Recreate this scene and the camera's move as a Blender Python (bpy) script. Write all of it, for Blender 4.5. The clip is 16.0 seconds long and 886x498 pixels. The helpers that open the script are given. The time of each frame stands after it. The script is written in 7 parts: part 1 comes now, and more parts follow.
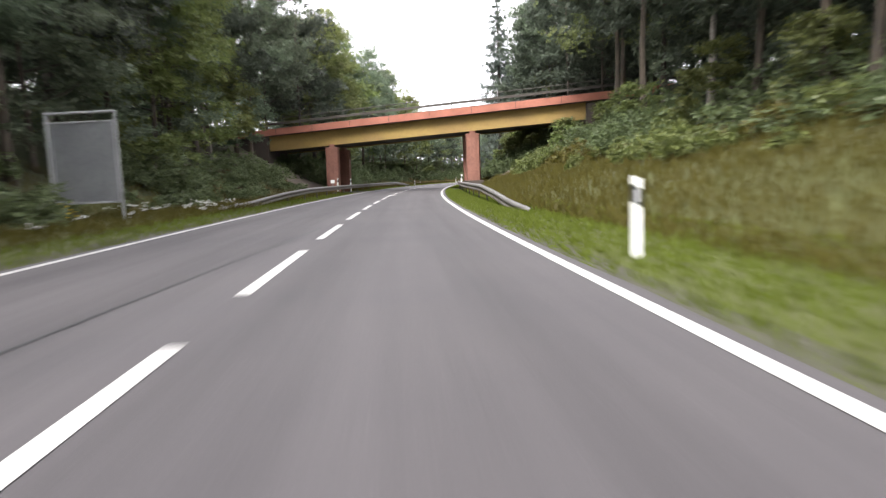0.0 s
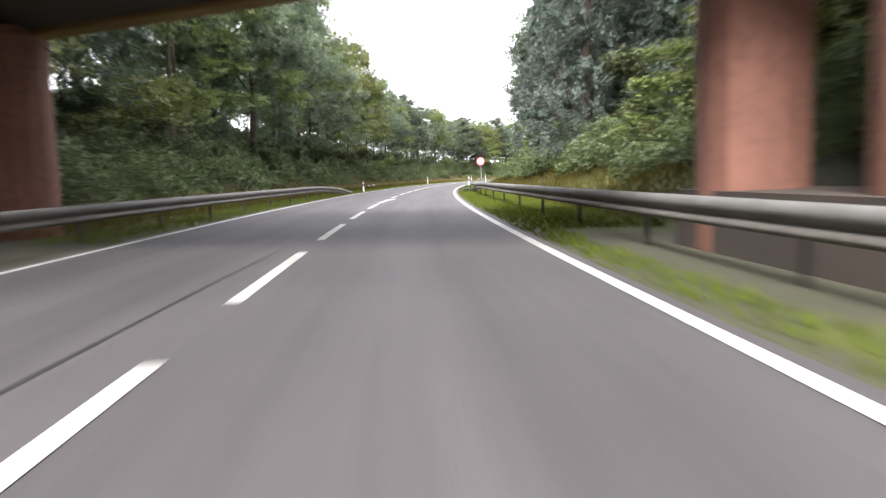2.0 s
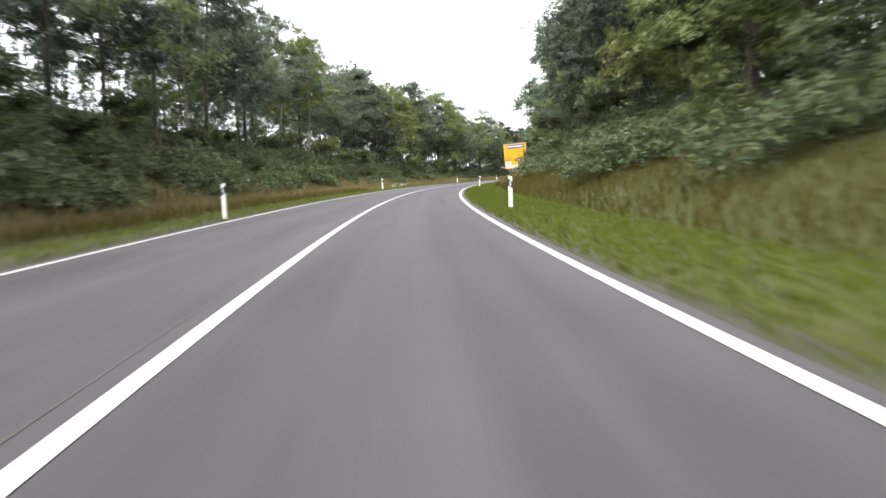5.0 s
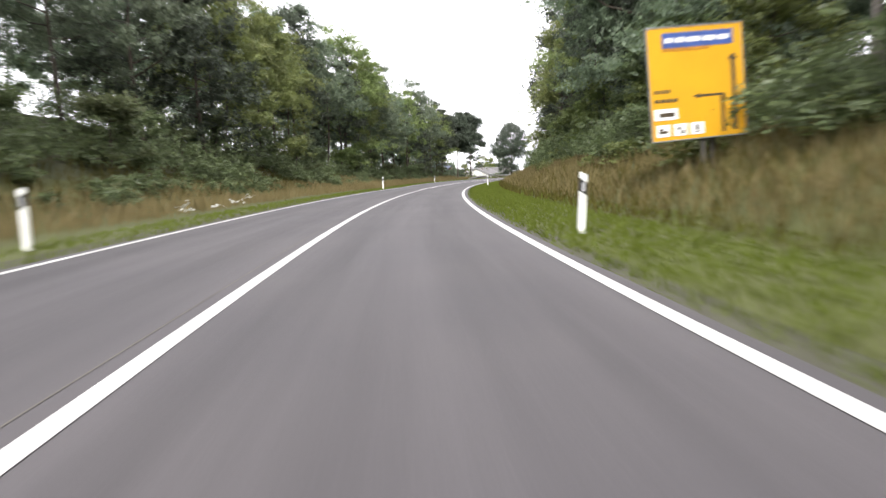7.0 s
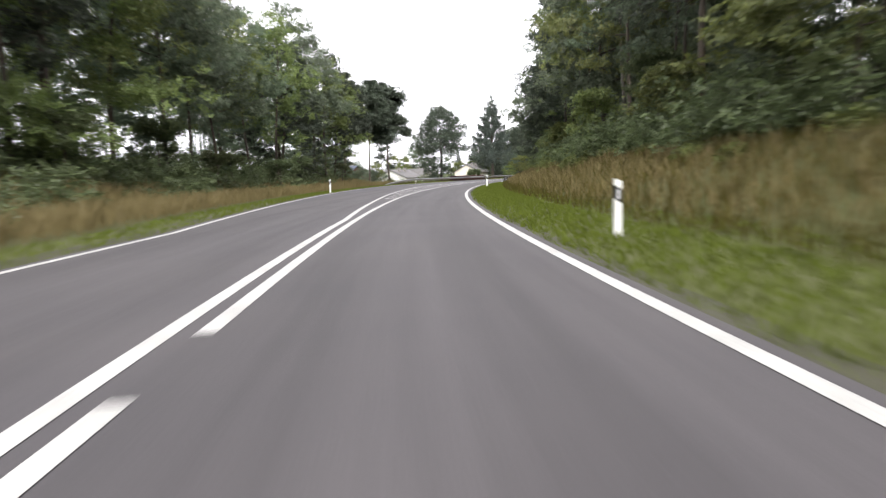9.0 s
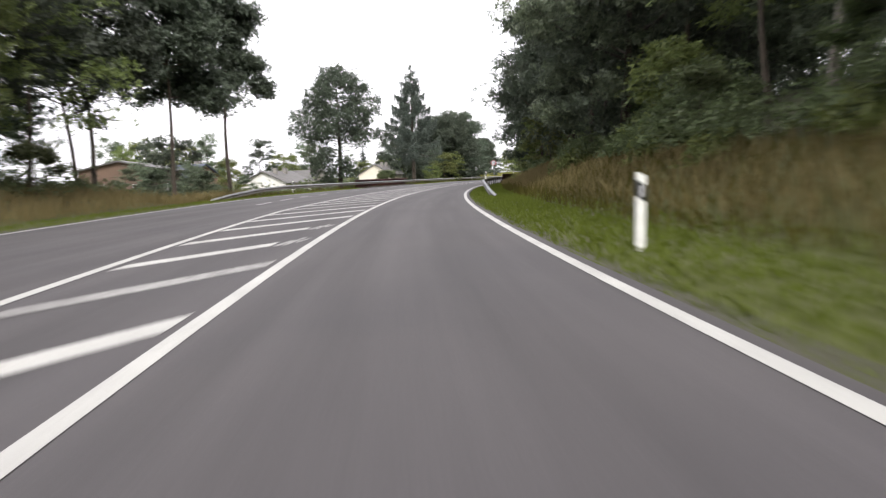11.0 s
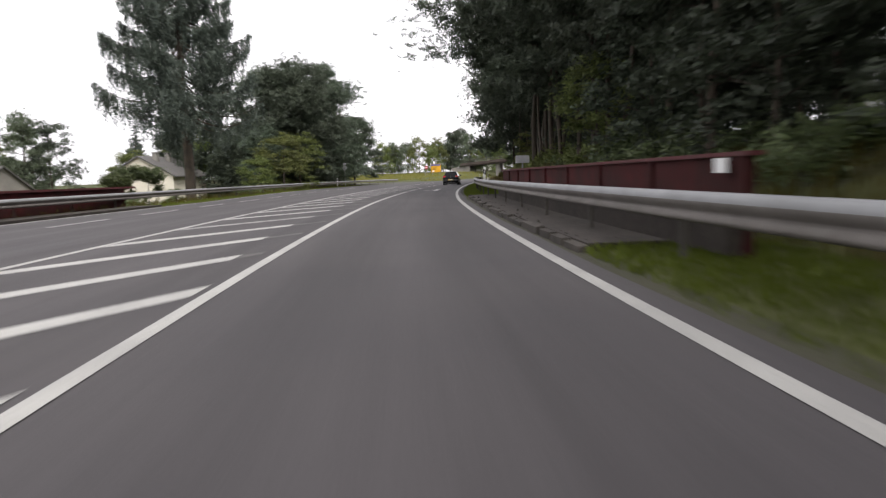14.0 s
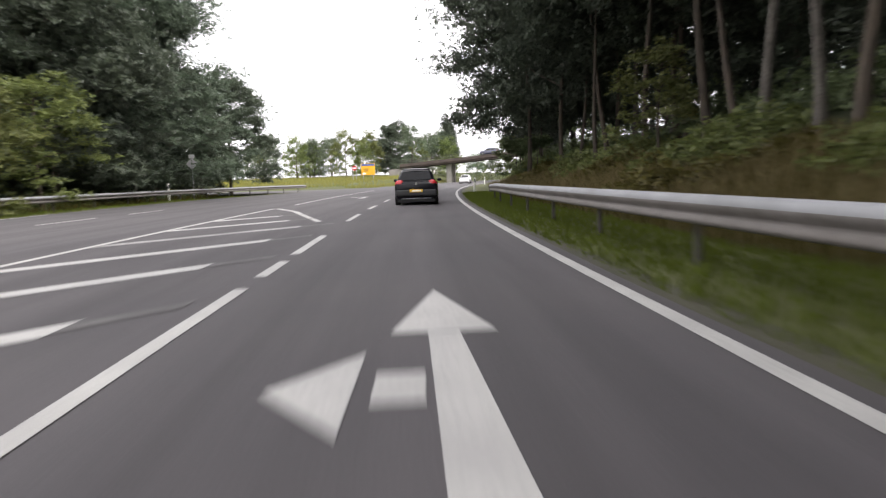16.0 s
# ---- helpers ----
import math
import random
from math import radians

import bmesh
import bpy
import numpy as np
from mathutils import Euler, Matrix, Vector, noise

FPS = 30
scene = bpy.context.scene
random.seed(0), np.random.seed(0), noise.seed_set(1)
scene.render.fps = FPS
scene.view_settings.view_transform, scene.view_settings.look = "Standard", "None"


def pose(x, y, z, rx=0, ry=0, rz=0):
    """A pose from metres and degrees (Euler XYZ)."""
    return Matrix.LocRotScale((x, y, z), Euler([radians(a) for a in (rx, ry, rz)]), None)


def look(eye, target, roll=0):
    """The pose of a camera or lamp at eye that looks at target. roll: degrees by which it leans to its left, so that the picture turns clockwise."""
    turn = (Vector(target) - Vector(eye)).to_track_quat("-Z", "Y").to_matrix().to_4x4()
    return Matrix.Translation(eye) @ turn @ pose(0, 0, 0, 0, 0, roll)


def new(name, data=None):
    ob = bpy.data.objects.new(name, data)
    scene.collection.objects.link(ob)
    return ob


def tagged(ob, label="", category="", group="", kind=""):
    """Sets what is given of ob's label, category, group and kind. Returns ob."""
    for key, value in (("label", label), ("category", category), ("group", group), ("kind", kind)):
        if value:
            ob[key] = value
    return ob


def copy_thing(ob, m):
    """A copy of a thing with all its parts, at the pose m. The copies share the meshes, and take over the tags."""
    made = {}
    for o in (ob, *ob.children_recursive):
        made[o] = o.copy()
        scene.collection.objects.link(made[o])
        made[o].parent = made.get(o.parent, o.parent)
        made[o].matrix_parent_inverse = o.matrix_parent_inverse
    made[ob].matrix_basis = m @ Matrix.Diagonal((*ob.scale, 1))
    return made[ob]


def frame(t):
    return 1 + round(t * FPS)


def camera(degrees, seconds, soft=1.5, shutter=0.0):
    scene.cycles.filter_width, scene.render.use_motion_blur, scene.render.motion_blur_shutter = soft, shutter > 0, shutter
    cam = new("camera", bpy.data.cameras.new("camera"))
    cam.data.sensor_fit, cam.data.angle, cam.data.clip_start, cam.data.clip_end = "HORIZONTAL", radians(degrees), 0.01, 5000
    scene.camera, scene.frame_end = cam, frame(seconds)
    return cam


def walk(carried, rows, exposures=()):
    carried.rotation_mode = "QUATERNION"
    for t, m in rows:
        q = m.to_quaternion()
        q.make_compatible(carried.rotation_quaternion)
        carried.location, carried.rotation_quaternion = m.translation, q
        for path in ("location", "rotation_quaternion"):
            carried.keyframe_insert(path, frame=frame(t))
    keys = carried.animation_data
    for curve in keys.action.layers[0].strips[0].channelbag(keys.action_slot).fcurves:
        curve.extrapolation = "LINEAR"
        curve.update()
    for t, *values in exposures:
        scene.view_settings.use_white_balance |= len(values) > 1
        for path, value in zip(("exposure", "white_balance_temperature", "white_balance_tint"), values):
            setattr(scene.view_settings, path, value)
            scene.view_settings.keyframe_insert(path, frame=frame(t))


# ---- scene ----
# ---------------------------------------------------------------- camera
EYE_HEIGHT = 1.06
cam = camera(66.2, 16.0, soft=1.3, shutter=0.33)
# seconds, x, y, heading, pitch, lean (degrees)
PATH = [
    (0.0, 0.00, 0.00, -3.93, -5.95, 1.77),
    (0.5, 0.11, 13.95, -4.93, -6.20, 2.00),
    (1.0, 0.46, 27.88, -5.79, -6.15, 1.68),
    (1.5, 1.04, 41.79, -6.84, -6.10, 1.76),
    (2.0, 1.90, 55.67, -8.02, -6.06, 1.68),
    (2.5, 3.08, 69.52, -9.44, -5.99, 1.81),
    (3.0, 4.60, 83.31, -11.09, -6.05, 2.04),
    (3.5, 6.50, 97.03, -12.58, -6.01, 1.65),
    (4.0, 8.77, 110.67, -14.19, -6.19, 1.70),
    (4.5, 11.43, 124.21, -15.92, -6.05, 1.83),
    (5.0, 14.51, 137.63, -17.71, -6.05, 1.83),
    (5.5, 17.99, 150.93, -19.55, -6.05, 1.83),
    (6.0, 21.90, 164.07, -21.44, -6.05, 1.83),
    (6.5, 26.23, 177.02, -23.39, -6.22, 1.59),
    (7.0, 30.98, 189.77, -25.33, -6.18, 1.89),
    (7.5, 36.13, 202.29, -27.31, -6.20, 1.88),
    (8.0, 41.69, 214.57, -29.28, -6.24, 1.77),
    (8.5, 47.65, 226.57, -31.32, -6.31, 1.80),
    (9.0, 54.00, 238.27, -33.49, -6.12, 1.69),
    (9.5, 60.73, 249.66, -35.57, -6.05, 1.83),
    (10.0, 67.83, 260.72, -37.66, -6.05, 1.83),
    (10.5, 75.28, 271.44, -39.73, -6.05, 1.83),
    (11.0, 83.03, 281.80, -41.78, -6.05, 1.83),
    (11.5, 91.09, 291.79, -43.81, -5.81, 1.87),
    (12.0, 99.42, 301.42, -45.81, -5.79, 1.81),
    (12.5, 108.02, 310.67, -47.77, -5.82, 1.85),
    (13.0, 116.84, 319.54, -49.77, -5.81, 1.92),
    (13.5, 125.89, 328.03, -51.71, -5.82, 1.97),
    (14.0, 135.12, 336.16, -53.42, -6.16, 2.01),
    (14.5, 144.50, 343.94, -55.05, -6.05, 1.72),
    (15.0, 154.01, 351.40, -56.60, -5.97, 1.67),
    (15.5, 163.62, 358.55, -58.05, -6.28, 1.61),
    (16.0, 173.31, 365.40, -59.31, -5.97, 1.70),
]


def eye_pose(x, y, yaw, pitch, lean):
    a, p = radians(yaw), radians(pitch)
    way = Vector((-math.sin(a) * math.cos(p), math.cos(a) * math.cos(p), math.sin(p)))
    eye = Vector((x, y, EYE_HEIGHT))
    return look(eye, eye + way, -lean)


# seconds, stops, kelvin, tint
EXPOSURES = [(0.0, 2.16, 6380, 10), (0.5, 2.13, 6380, 10), (1.0, 2.28, 6380, 10), (1.5, 2.38, 6380, 10), (2.0, 2.6, 6330, 10), (2.5, 3.08, 6250, 10),
             (3.0, 2.47, 6250, 10), (3.5, 2.23, 6250, 10), (4.0, 2.13, 6250, 10), (6.5, 1.73, 6350, 10), (7.0, 1.83, 6350, 10), (8.0, 1.88, 6350, 10),
             (9.0, 1.63, 6350, 10), (11.5, 1.15, 6440, 10), (12.0, 0.8, 6440, 10), (12.5, 0.6, 6440, 10), (13.0, 0.78, 6440, 10), (14.0, 0.85, 6500, 10),
             (14.5, 1.15, 6500, 10), (15.0, 1.28, 6500, 10), (15.5, 1.25, 6500, 10), (16.0, 1.5, 6500, 10)]
walk(cam, [(t, eye_pose(*r)) for t, *r in PATH], EXPOSURES)

# ---------------------------------------------------------------- world and sun
SUN_ELEVATION, SUN_BEARING = 46.0, 208.0
world = bpy.data.worlds.new("overcast_sky")
scene.world = world
world.use_nodes = True
wn, wl = world.node_tree.nodes, world.node_tree.links
wn.clear()
sky = wn.new("ShaderNodeTexSky")
sky.sky_type, sky.sun_disc = "NISHITA", False
sky.sun_elevation, sky.sun_rotation = radians(SUN_ELEVATION), radians(SUN_BEARING)
sky.air_density, sky.dust_density = 1.0, 4.0
pale = wn.new("ShaderNodeHueSaturation")
pale.inputs["Saturation"].default_value = 0.25
pale.inputs["Value"].default_value = 0.1
cloud = wn.new("ShaderNodeTexNoise")
cloud.inputs["Scale"].default_value = 2.2
cloud.inputs["Detail"].default_value = 5.0
ramp = wn.new("ShaderNodeValToRGB")
ramp.color_ramp.elements[0].position, ramp.color_ramp.elements[0].color = 0.3, (0.84, 0.82, 0.86, 1)
ramp.color_ramp.elements[1].position, ramp.color_ramp.elements[1].color = 0.62, (1.0, 0.97, 1.0, 1)
wmix = wn.new("ShaderNodeMixRGB")
wmix.inputs["Fac"].default_value = 0.8
back = wn.new("ShaderNodeBackground")
back.inputs["Strength"].default_value = 0.95
wout = wn.new("ShaderNodeOutputWorld")
wl.new(sky.outputs["Color"], pale.inputs["Color"])
wl.new(cloud.outputs["Fac"], ramp.inputs["Fac"])
wl.new(pale.outputs["Color"], wmix.inputs["Color1"])
wl.new(ramp.outputs["Color"], wmix.inputs["Color2"])
wl.new(wmix.outputs["Color"], back.inputs["Color"])
wl.new(back.outputs["Background"], wout.inputs["Surface"])
sun_data = bpy.data.lights.new("sun", "SUN")
sun_data.energy, sun_data.angle, sun_data.color = 1.4, radians(20), (1.0, 0.96, 0.9)
sun = new("sun", sun_data)
be, el = radians(SUN_BEARING), radians(SUN_ELEVATION)
sun.matrix_world = look((math.sin(be) * math.cos(el) * 200, math.cos(be) * math.cos(el) * 200, math.sin(el) * 200), (0, 0, 0))


# ---------------------------------------------------------------- materials
def material(name, colour, colour2=None, rough=0.8, scale=3.0, fine=40.0, bump=0.2, metal=0.0, mix_fine=0.35, colour3=None, spread=0.0,
             coat=0.0, bump_scale=None, bump_dist=0.01, gloss=0.5):
    """A surface with a coarse and a fine variation between two colours, and a fine relief."""
    m = bpy.data.materials.new(name)
    m.use_nodes = True
    n, l = m.node_tree.nodes, m.node_tree.links
    b = n["Principled BSDF"]
    c2 = colour2 or tuple(v * 0.75 for v in colour)
    geo = n.new("ShaderNodeNewGeometry")
    na = n.new("ShaderNodeTexNoise")
    na.inputs["Scale"].default_value, na.inputs["Detail"].default_value = scale, 4.0
    nb = n.new("ShaderNodeTexNoise")
    nb.inputs["Scale"].default_value, nb.inputs["Detail"].default_value = fine, 3.0
    l.new(geo.outputs["Position"], na.inputs["Vector"])
    l.new(geo.outputs["Position"], nb.inputs["Vector"])
    ra = n.new("ShaderNodeValToRGB")
    ra.color_ramp.elements[0].position, ra.color_ramp.elements[1].position = 0.35, 0.65
    ra.color_ramp.elements[0].color, ra.color_ramp.elements[1].color = (*c2, 1), (*colour, 1)
    l.new(na.outputs["Fac"], ra.inputs["Fac"])
    mx = n.new("ShaderNodeMixRGB")
    mx.blend_type = "MIX"
    c3 = colour3 or tuple(v * 0.6 for v in colour)
    mx.inputs["Color2"].default_value = (*c3, 1)
    rb = n.new("ShaderNodeMapRange")
    rb.inputs["From Min"].default_value, rb.inputs["From Max"].default_value = 0.45, 0.7
    rb.inputs["To Max"].default_value = mix_fine
    l.new(nb.outputs["Fac"], rb.inputs["Value"])
    l.new(rb.outputs["Result"], mx.inputs["Fac"])
    l.new(ra.outputs["Color"], mx.inputs["Color1"])
    out = mx.outputs["Color"]
    if spread:
        oi = n.new("ShaderNodeObjectInfo")
        mr = n.new("ShaderNodeMapRange")
        mr.inputs["To Min"].default_value, mr.inputs["To Max"].default_value = 1 - spread, 1 + spread
        l.new(oi.outputs["Random"], mr.inputs["Value"])
        hs = n.new("ShaderNodeHueSaturation")
        l.new(mr.outputs["Result"], hs.inputs["Value"])
        l.new(out, hs.inputs["Color"])
        out = hs.outputs["Color"]
    l.new(out, b.inputs["Base Color"])
    b.inputs["Roughness"].default_value, b.inputs["Metallic"].default_value = rough, metal
    b.inputs["Coat Weight"].default_value = coat
    b.inputs["Specular IOR Level"].default_value = gloss
    if bump:
        bp = n.new("ShaderNodeBump")
        bp.inputs["Strength"].default_value, bp.inputs["Distance"].default_value = bump, bump_dist
        nc = nb
        if bump_scale:
            nc = n.new("ShaderNodeTexNoise")
            nc.inputs["Scale"].default_value = bump_scale
            l.new(geo.outputs["Position"], nc.inputs["Vector"])
        l.new(nc.outputs["Fac"], bp.inputs["Height"])
        l.new(bp.outputs["Normal"], b.inputs["Normal"])
    return m


def leaf_material(name, dark, light, through_light=0.3, hue=0.02, leaflets=0.0, fill=0.36, upright=0.0):
    """Foliage: each leaf and each plant a little different, part of the light passing through."""
    m = bpy.data.materials.new(name)
    m.use_nodes = True
    n, l = m.node_tree.nodes, m.node_tree.links
    n.remove(n["Principled BSDF"])
    geo = n.new("ShaderNodeNewGeometry")
    oi = n.new("ShaderNodeObjectInfo")
    na = n.new("ShaderNodeTexNoise")
    na.inputs["Scale"].default_value, na.inputs["Detail"].default_value = 0.35, 2.0
    l.new(geo.outputs["Position"], na.inputs["Vector"])
    add = n.new("ShaderNodeMath")
    add.operation = "MULTIPLY_ADD"
    add.inputs[1].default_value, add.inputs[2].default_value = 0.55, -0.05
    l.new(geo.outputs["Random Per Island"], add.inputs[0])
    add2 = n.new("ShaderNodeMath")
    add2.operation = "MULTIPLY_ADD"
    add2.inputs[1].default_value = 0.5
    l.new(na.outputs["Fac"], add2.inputs[0])
    l.new(add.outputs["Value"], add2.inputs[2])
    mx = n.new("ShaderNodeMixRGB")
    mx.inputs["Color1"].default_value, mx.inputs["Color2"].default_value = (*dark, 1), (*light, 1)
    l.new(add2.outputs["Value"], mx.inputs["Fac"])
    hs = n.new("ShaderNodeHueSaturation")
    mr = n.new("ShaderNodeMapRange")
    mr.inputs["To Min"].default_value, mr.inputs["To Max"].default_value = 0.5 - hue, 0.5 + hue
    l.new(oi.outputs["Random"], mr.inputs["Value"])
    l.new(mr.outputs["Result"], hs.inputs["Hue"])
    mv = n.new("ShaderNodeMapRange")
    mv.inputs["To Min"].default_value, mv.inputs["To Max"].default_value = 0.8, 1.2
    l.new(oi.outputs["Random"], mv.inputs["Value"])
    l.new(mv.outputs["Result"], hs.inputs["Value"])
    l.new(mx.outputs["Color"], hs.inputs["Color"])
    di, tr = n.new("ShaderNodeBsdfDiffuse"), n.new("ShaderNodeBsdfTranslucent")
    gl = n.new("ShaderNodeBsdfGlossy")
    gl.inputs["Roughness"].default_value = 0.5
    l.new(hs.outputs["Color"], di.inputs["Color"])
    l.new(hs.outputs["Color"], tr.inputs["Color"])
    ms, mg = n.new("ShaderNodeMixShader"), n.new("ShaderNodeMixShader")
    ms.inputs["Fac"].default_value, mg.inputs["Fac"].default_value = through_light, 0.012 if upright else 0.04
    l.new(di.outputs["BSDF"], ms.inputs[1])
    l.new(tr.outputs["BSDF"], ms.inputs[2])
    l.new(ms.outputs["Shader"], mg.inputs[1])
    l.new(gl.outputs["BSDF"], mg.inputs[2])
    last = mg
    if upright:
        # a dense sward takes its light from above, whichever way the single blade turns
        lift, even = n.new("ShaderNodeVectorMath"), n.new("ShaderNodeVectorMath")
        lift.operation, even.operation = "MULTIPLY_ADD", "NORMALIZE"
        lift.inputs[1].default_value, lift.inputs[2].default_value = (1 - upright,) * 3, (0, 0, upright)
        l.new(geo.outputs["Normal"], lift.inputs[0])
        l.new(lift.outputs["Vector"], even.inputs[0])
        l.new(even.outputs["Vector"], di.inputs["Normal"])
    if leaflets:
        # a spray is made of small leaflets with gaps between them
        vo = n.new("ShaderNodeTexVoronoi")
        vo.inputs["Scale"].default_value = leaflets
        l.new(geo.outputs["Position"], vo.inputs["Vector"])
        # every leaflet has its own tilt and tone
        tilt, add3, unit = n.new("ShaderNodeVectorMath"), n.new("ShaderNodeVectorMath"), n.new("ShaderNodeVectorMath")
        tilt.operation, add3.operation, unit.operation = "MULTIPLY_ADD", "ADD", "NORMALIZE"
        tilt.inputs[1].default_value, tilt.inputs[2].default_value = (1.8, 1.8, 1.8), (-0.9, -0.9, -0.75)
        l.new(vo.outputs["Color"], tilt.inputs[0])
        l.new(tilt.outputs["Vector"], add3.inputs[0])
        l.new(geo.outputs["Normal"], add3.inputs[1])
        l.new(add3.outputs["Vector"], unit.inputs[0])
        for shader in (di, tr, gl):
            l.new(unit.outputs["Vector"], shader.inputs["Normal"])
        tone = n.new("ShaderNodeSeparateColor")
        l.new(vo.outputs["Color"], tone.inputs["Color"])
        l.new(tone.outputs["Green"], add.inputs[0])
        gap = n.new("ShaderNodeMath")
        gap.operation = "LESS_THAN"
        gap.inputs[1].default_value = fill
        l.new(vo.outputs["Distance"], gap.inputs[0])
        cl, last = n.new("ShaderNodeBsdfTransparent"), n.new("ShaderNodeMixShader")
        l.new(gap.outputs["Value"], last.inputs["Fac"])
        l.new(cl.outputs["BSDF"], last.inputs[1])
        l.new(mg.outputs["Shader"], last.inputs[2])
    l.new(last.outputs["Shader"], n["Material Output"].inputs["Surface"])
    return m


def glass_material(name, colour, rough=0.05):
    m = bpy.data.materials.new(name)
    m.use_nodes = True
    b = m.node_tree.nodes["Principled BSDF"]
    b.inputs["Base Color"].default_value = (*colour, 1)
    b.inputs["Roughness"].default_value = rough
    b.inputs["IOR"].default_value = 1.5
    b.inputs["Coat Weight"].default_value = 0.5
    return m


def asphalt_material(name, base, patch):
    """Worn asphalt: grit, long dull bands along the wheel tracks, darker repairs."""
    m = material(name, base, patch, rough=0.85, scale=0.35, fine=55.0, bump=0.35, mix_fine=0.5, colour3=tuple(v * 1.5 for v in base), bump_dist=0.004)
    n, l = m.node_tree.nodes, m.node_tree.links
    b = n["Principled BSDF"]
    src = b.inputs["Base Color"].links[0].from_socket
    uv = n.new("ShaderNodeUVMap")
    sep = n.new("ShaderNodeSeparateXYZ")
    l.new(uv.outputs["UV"], sep.inputs["Vector"])
    wave = n.new("ShaderNodeMath")
    wave.operation = "MULTIPLY"
    wave.inputs[1].default_value = 2 * math.pi / 1.75
    l.new(sep.outputs["X"], wave.inputs[0])
    cs = n.new("ShaderNodeMath")
    cs.operation = "COSINE"
    l.new(wave.outputs["Value"], cs.inputs[0])
    nz = n.new("ShaderNodeTexNoise")
    mp = n.new("ShaderNodeMapping")
    mp.inputs["Scale"].default_value = (1.3, 0.05, 1.0)
    l.new(uv.outputs["UV"], mp.inputs["Vector"])
    l.new(mp.outputs["Vector"], nz.inputs["Vector"])
    nz.inputs["Scale"].default_value, nz.inputs["Detail"].default_value = 2.0, 5.0
    ad = n.new("ShaderNodeMath")
    ad.operation = "MULTIPLY_ADD"
    ad.inputs[1].default_value = 0.12
    l.new(cs.outputs["Value"], ad.inputs[0])
    l.new(nz.outputs["Fac"], ad.inputs[2])
    mr = n.new("ShaderNodeMapRange")
    mr.inputs["From Min"].default_value, mr.inputs["From Max"].default_value = 0.25, 0.75
    mr.inputs["To Min"].default_value, mr.inputs["To Max"].default_value = 0.78, 1.18
    l.new(ad.outputs["Value"], mr.inputs["Value"])
    hs = n.new("ShaderNodeHueSaturation")
    l.new(mr.outputs["Result"], hs.inputs["Value"])
    l.new(src, hs.inputs["Color"])
    l.new(hs.outputs["Color"], b.inputs["Base Color"])
    return m


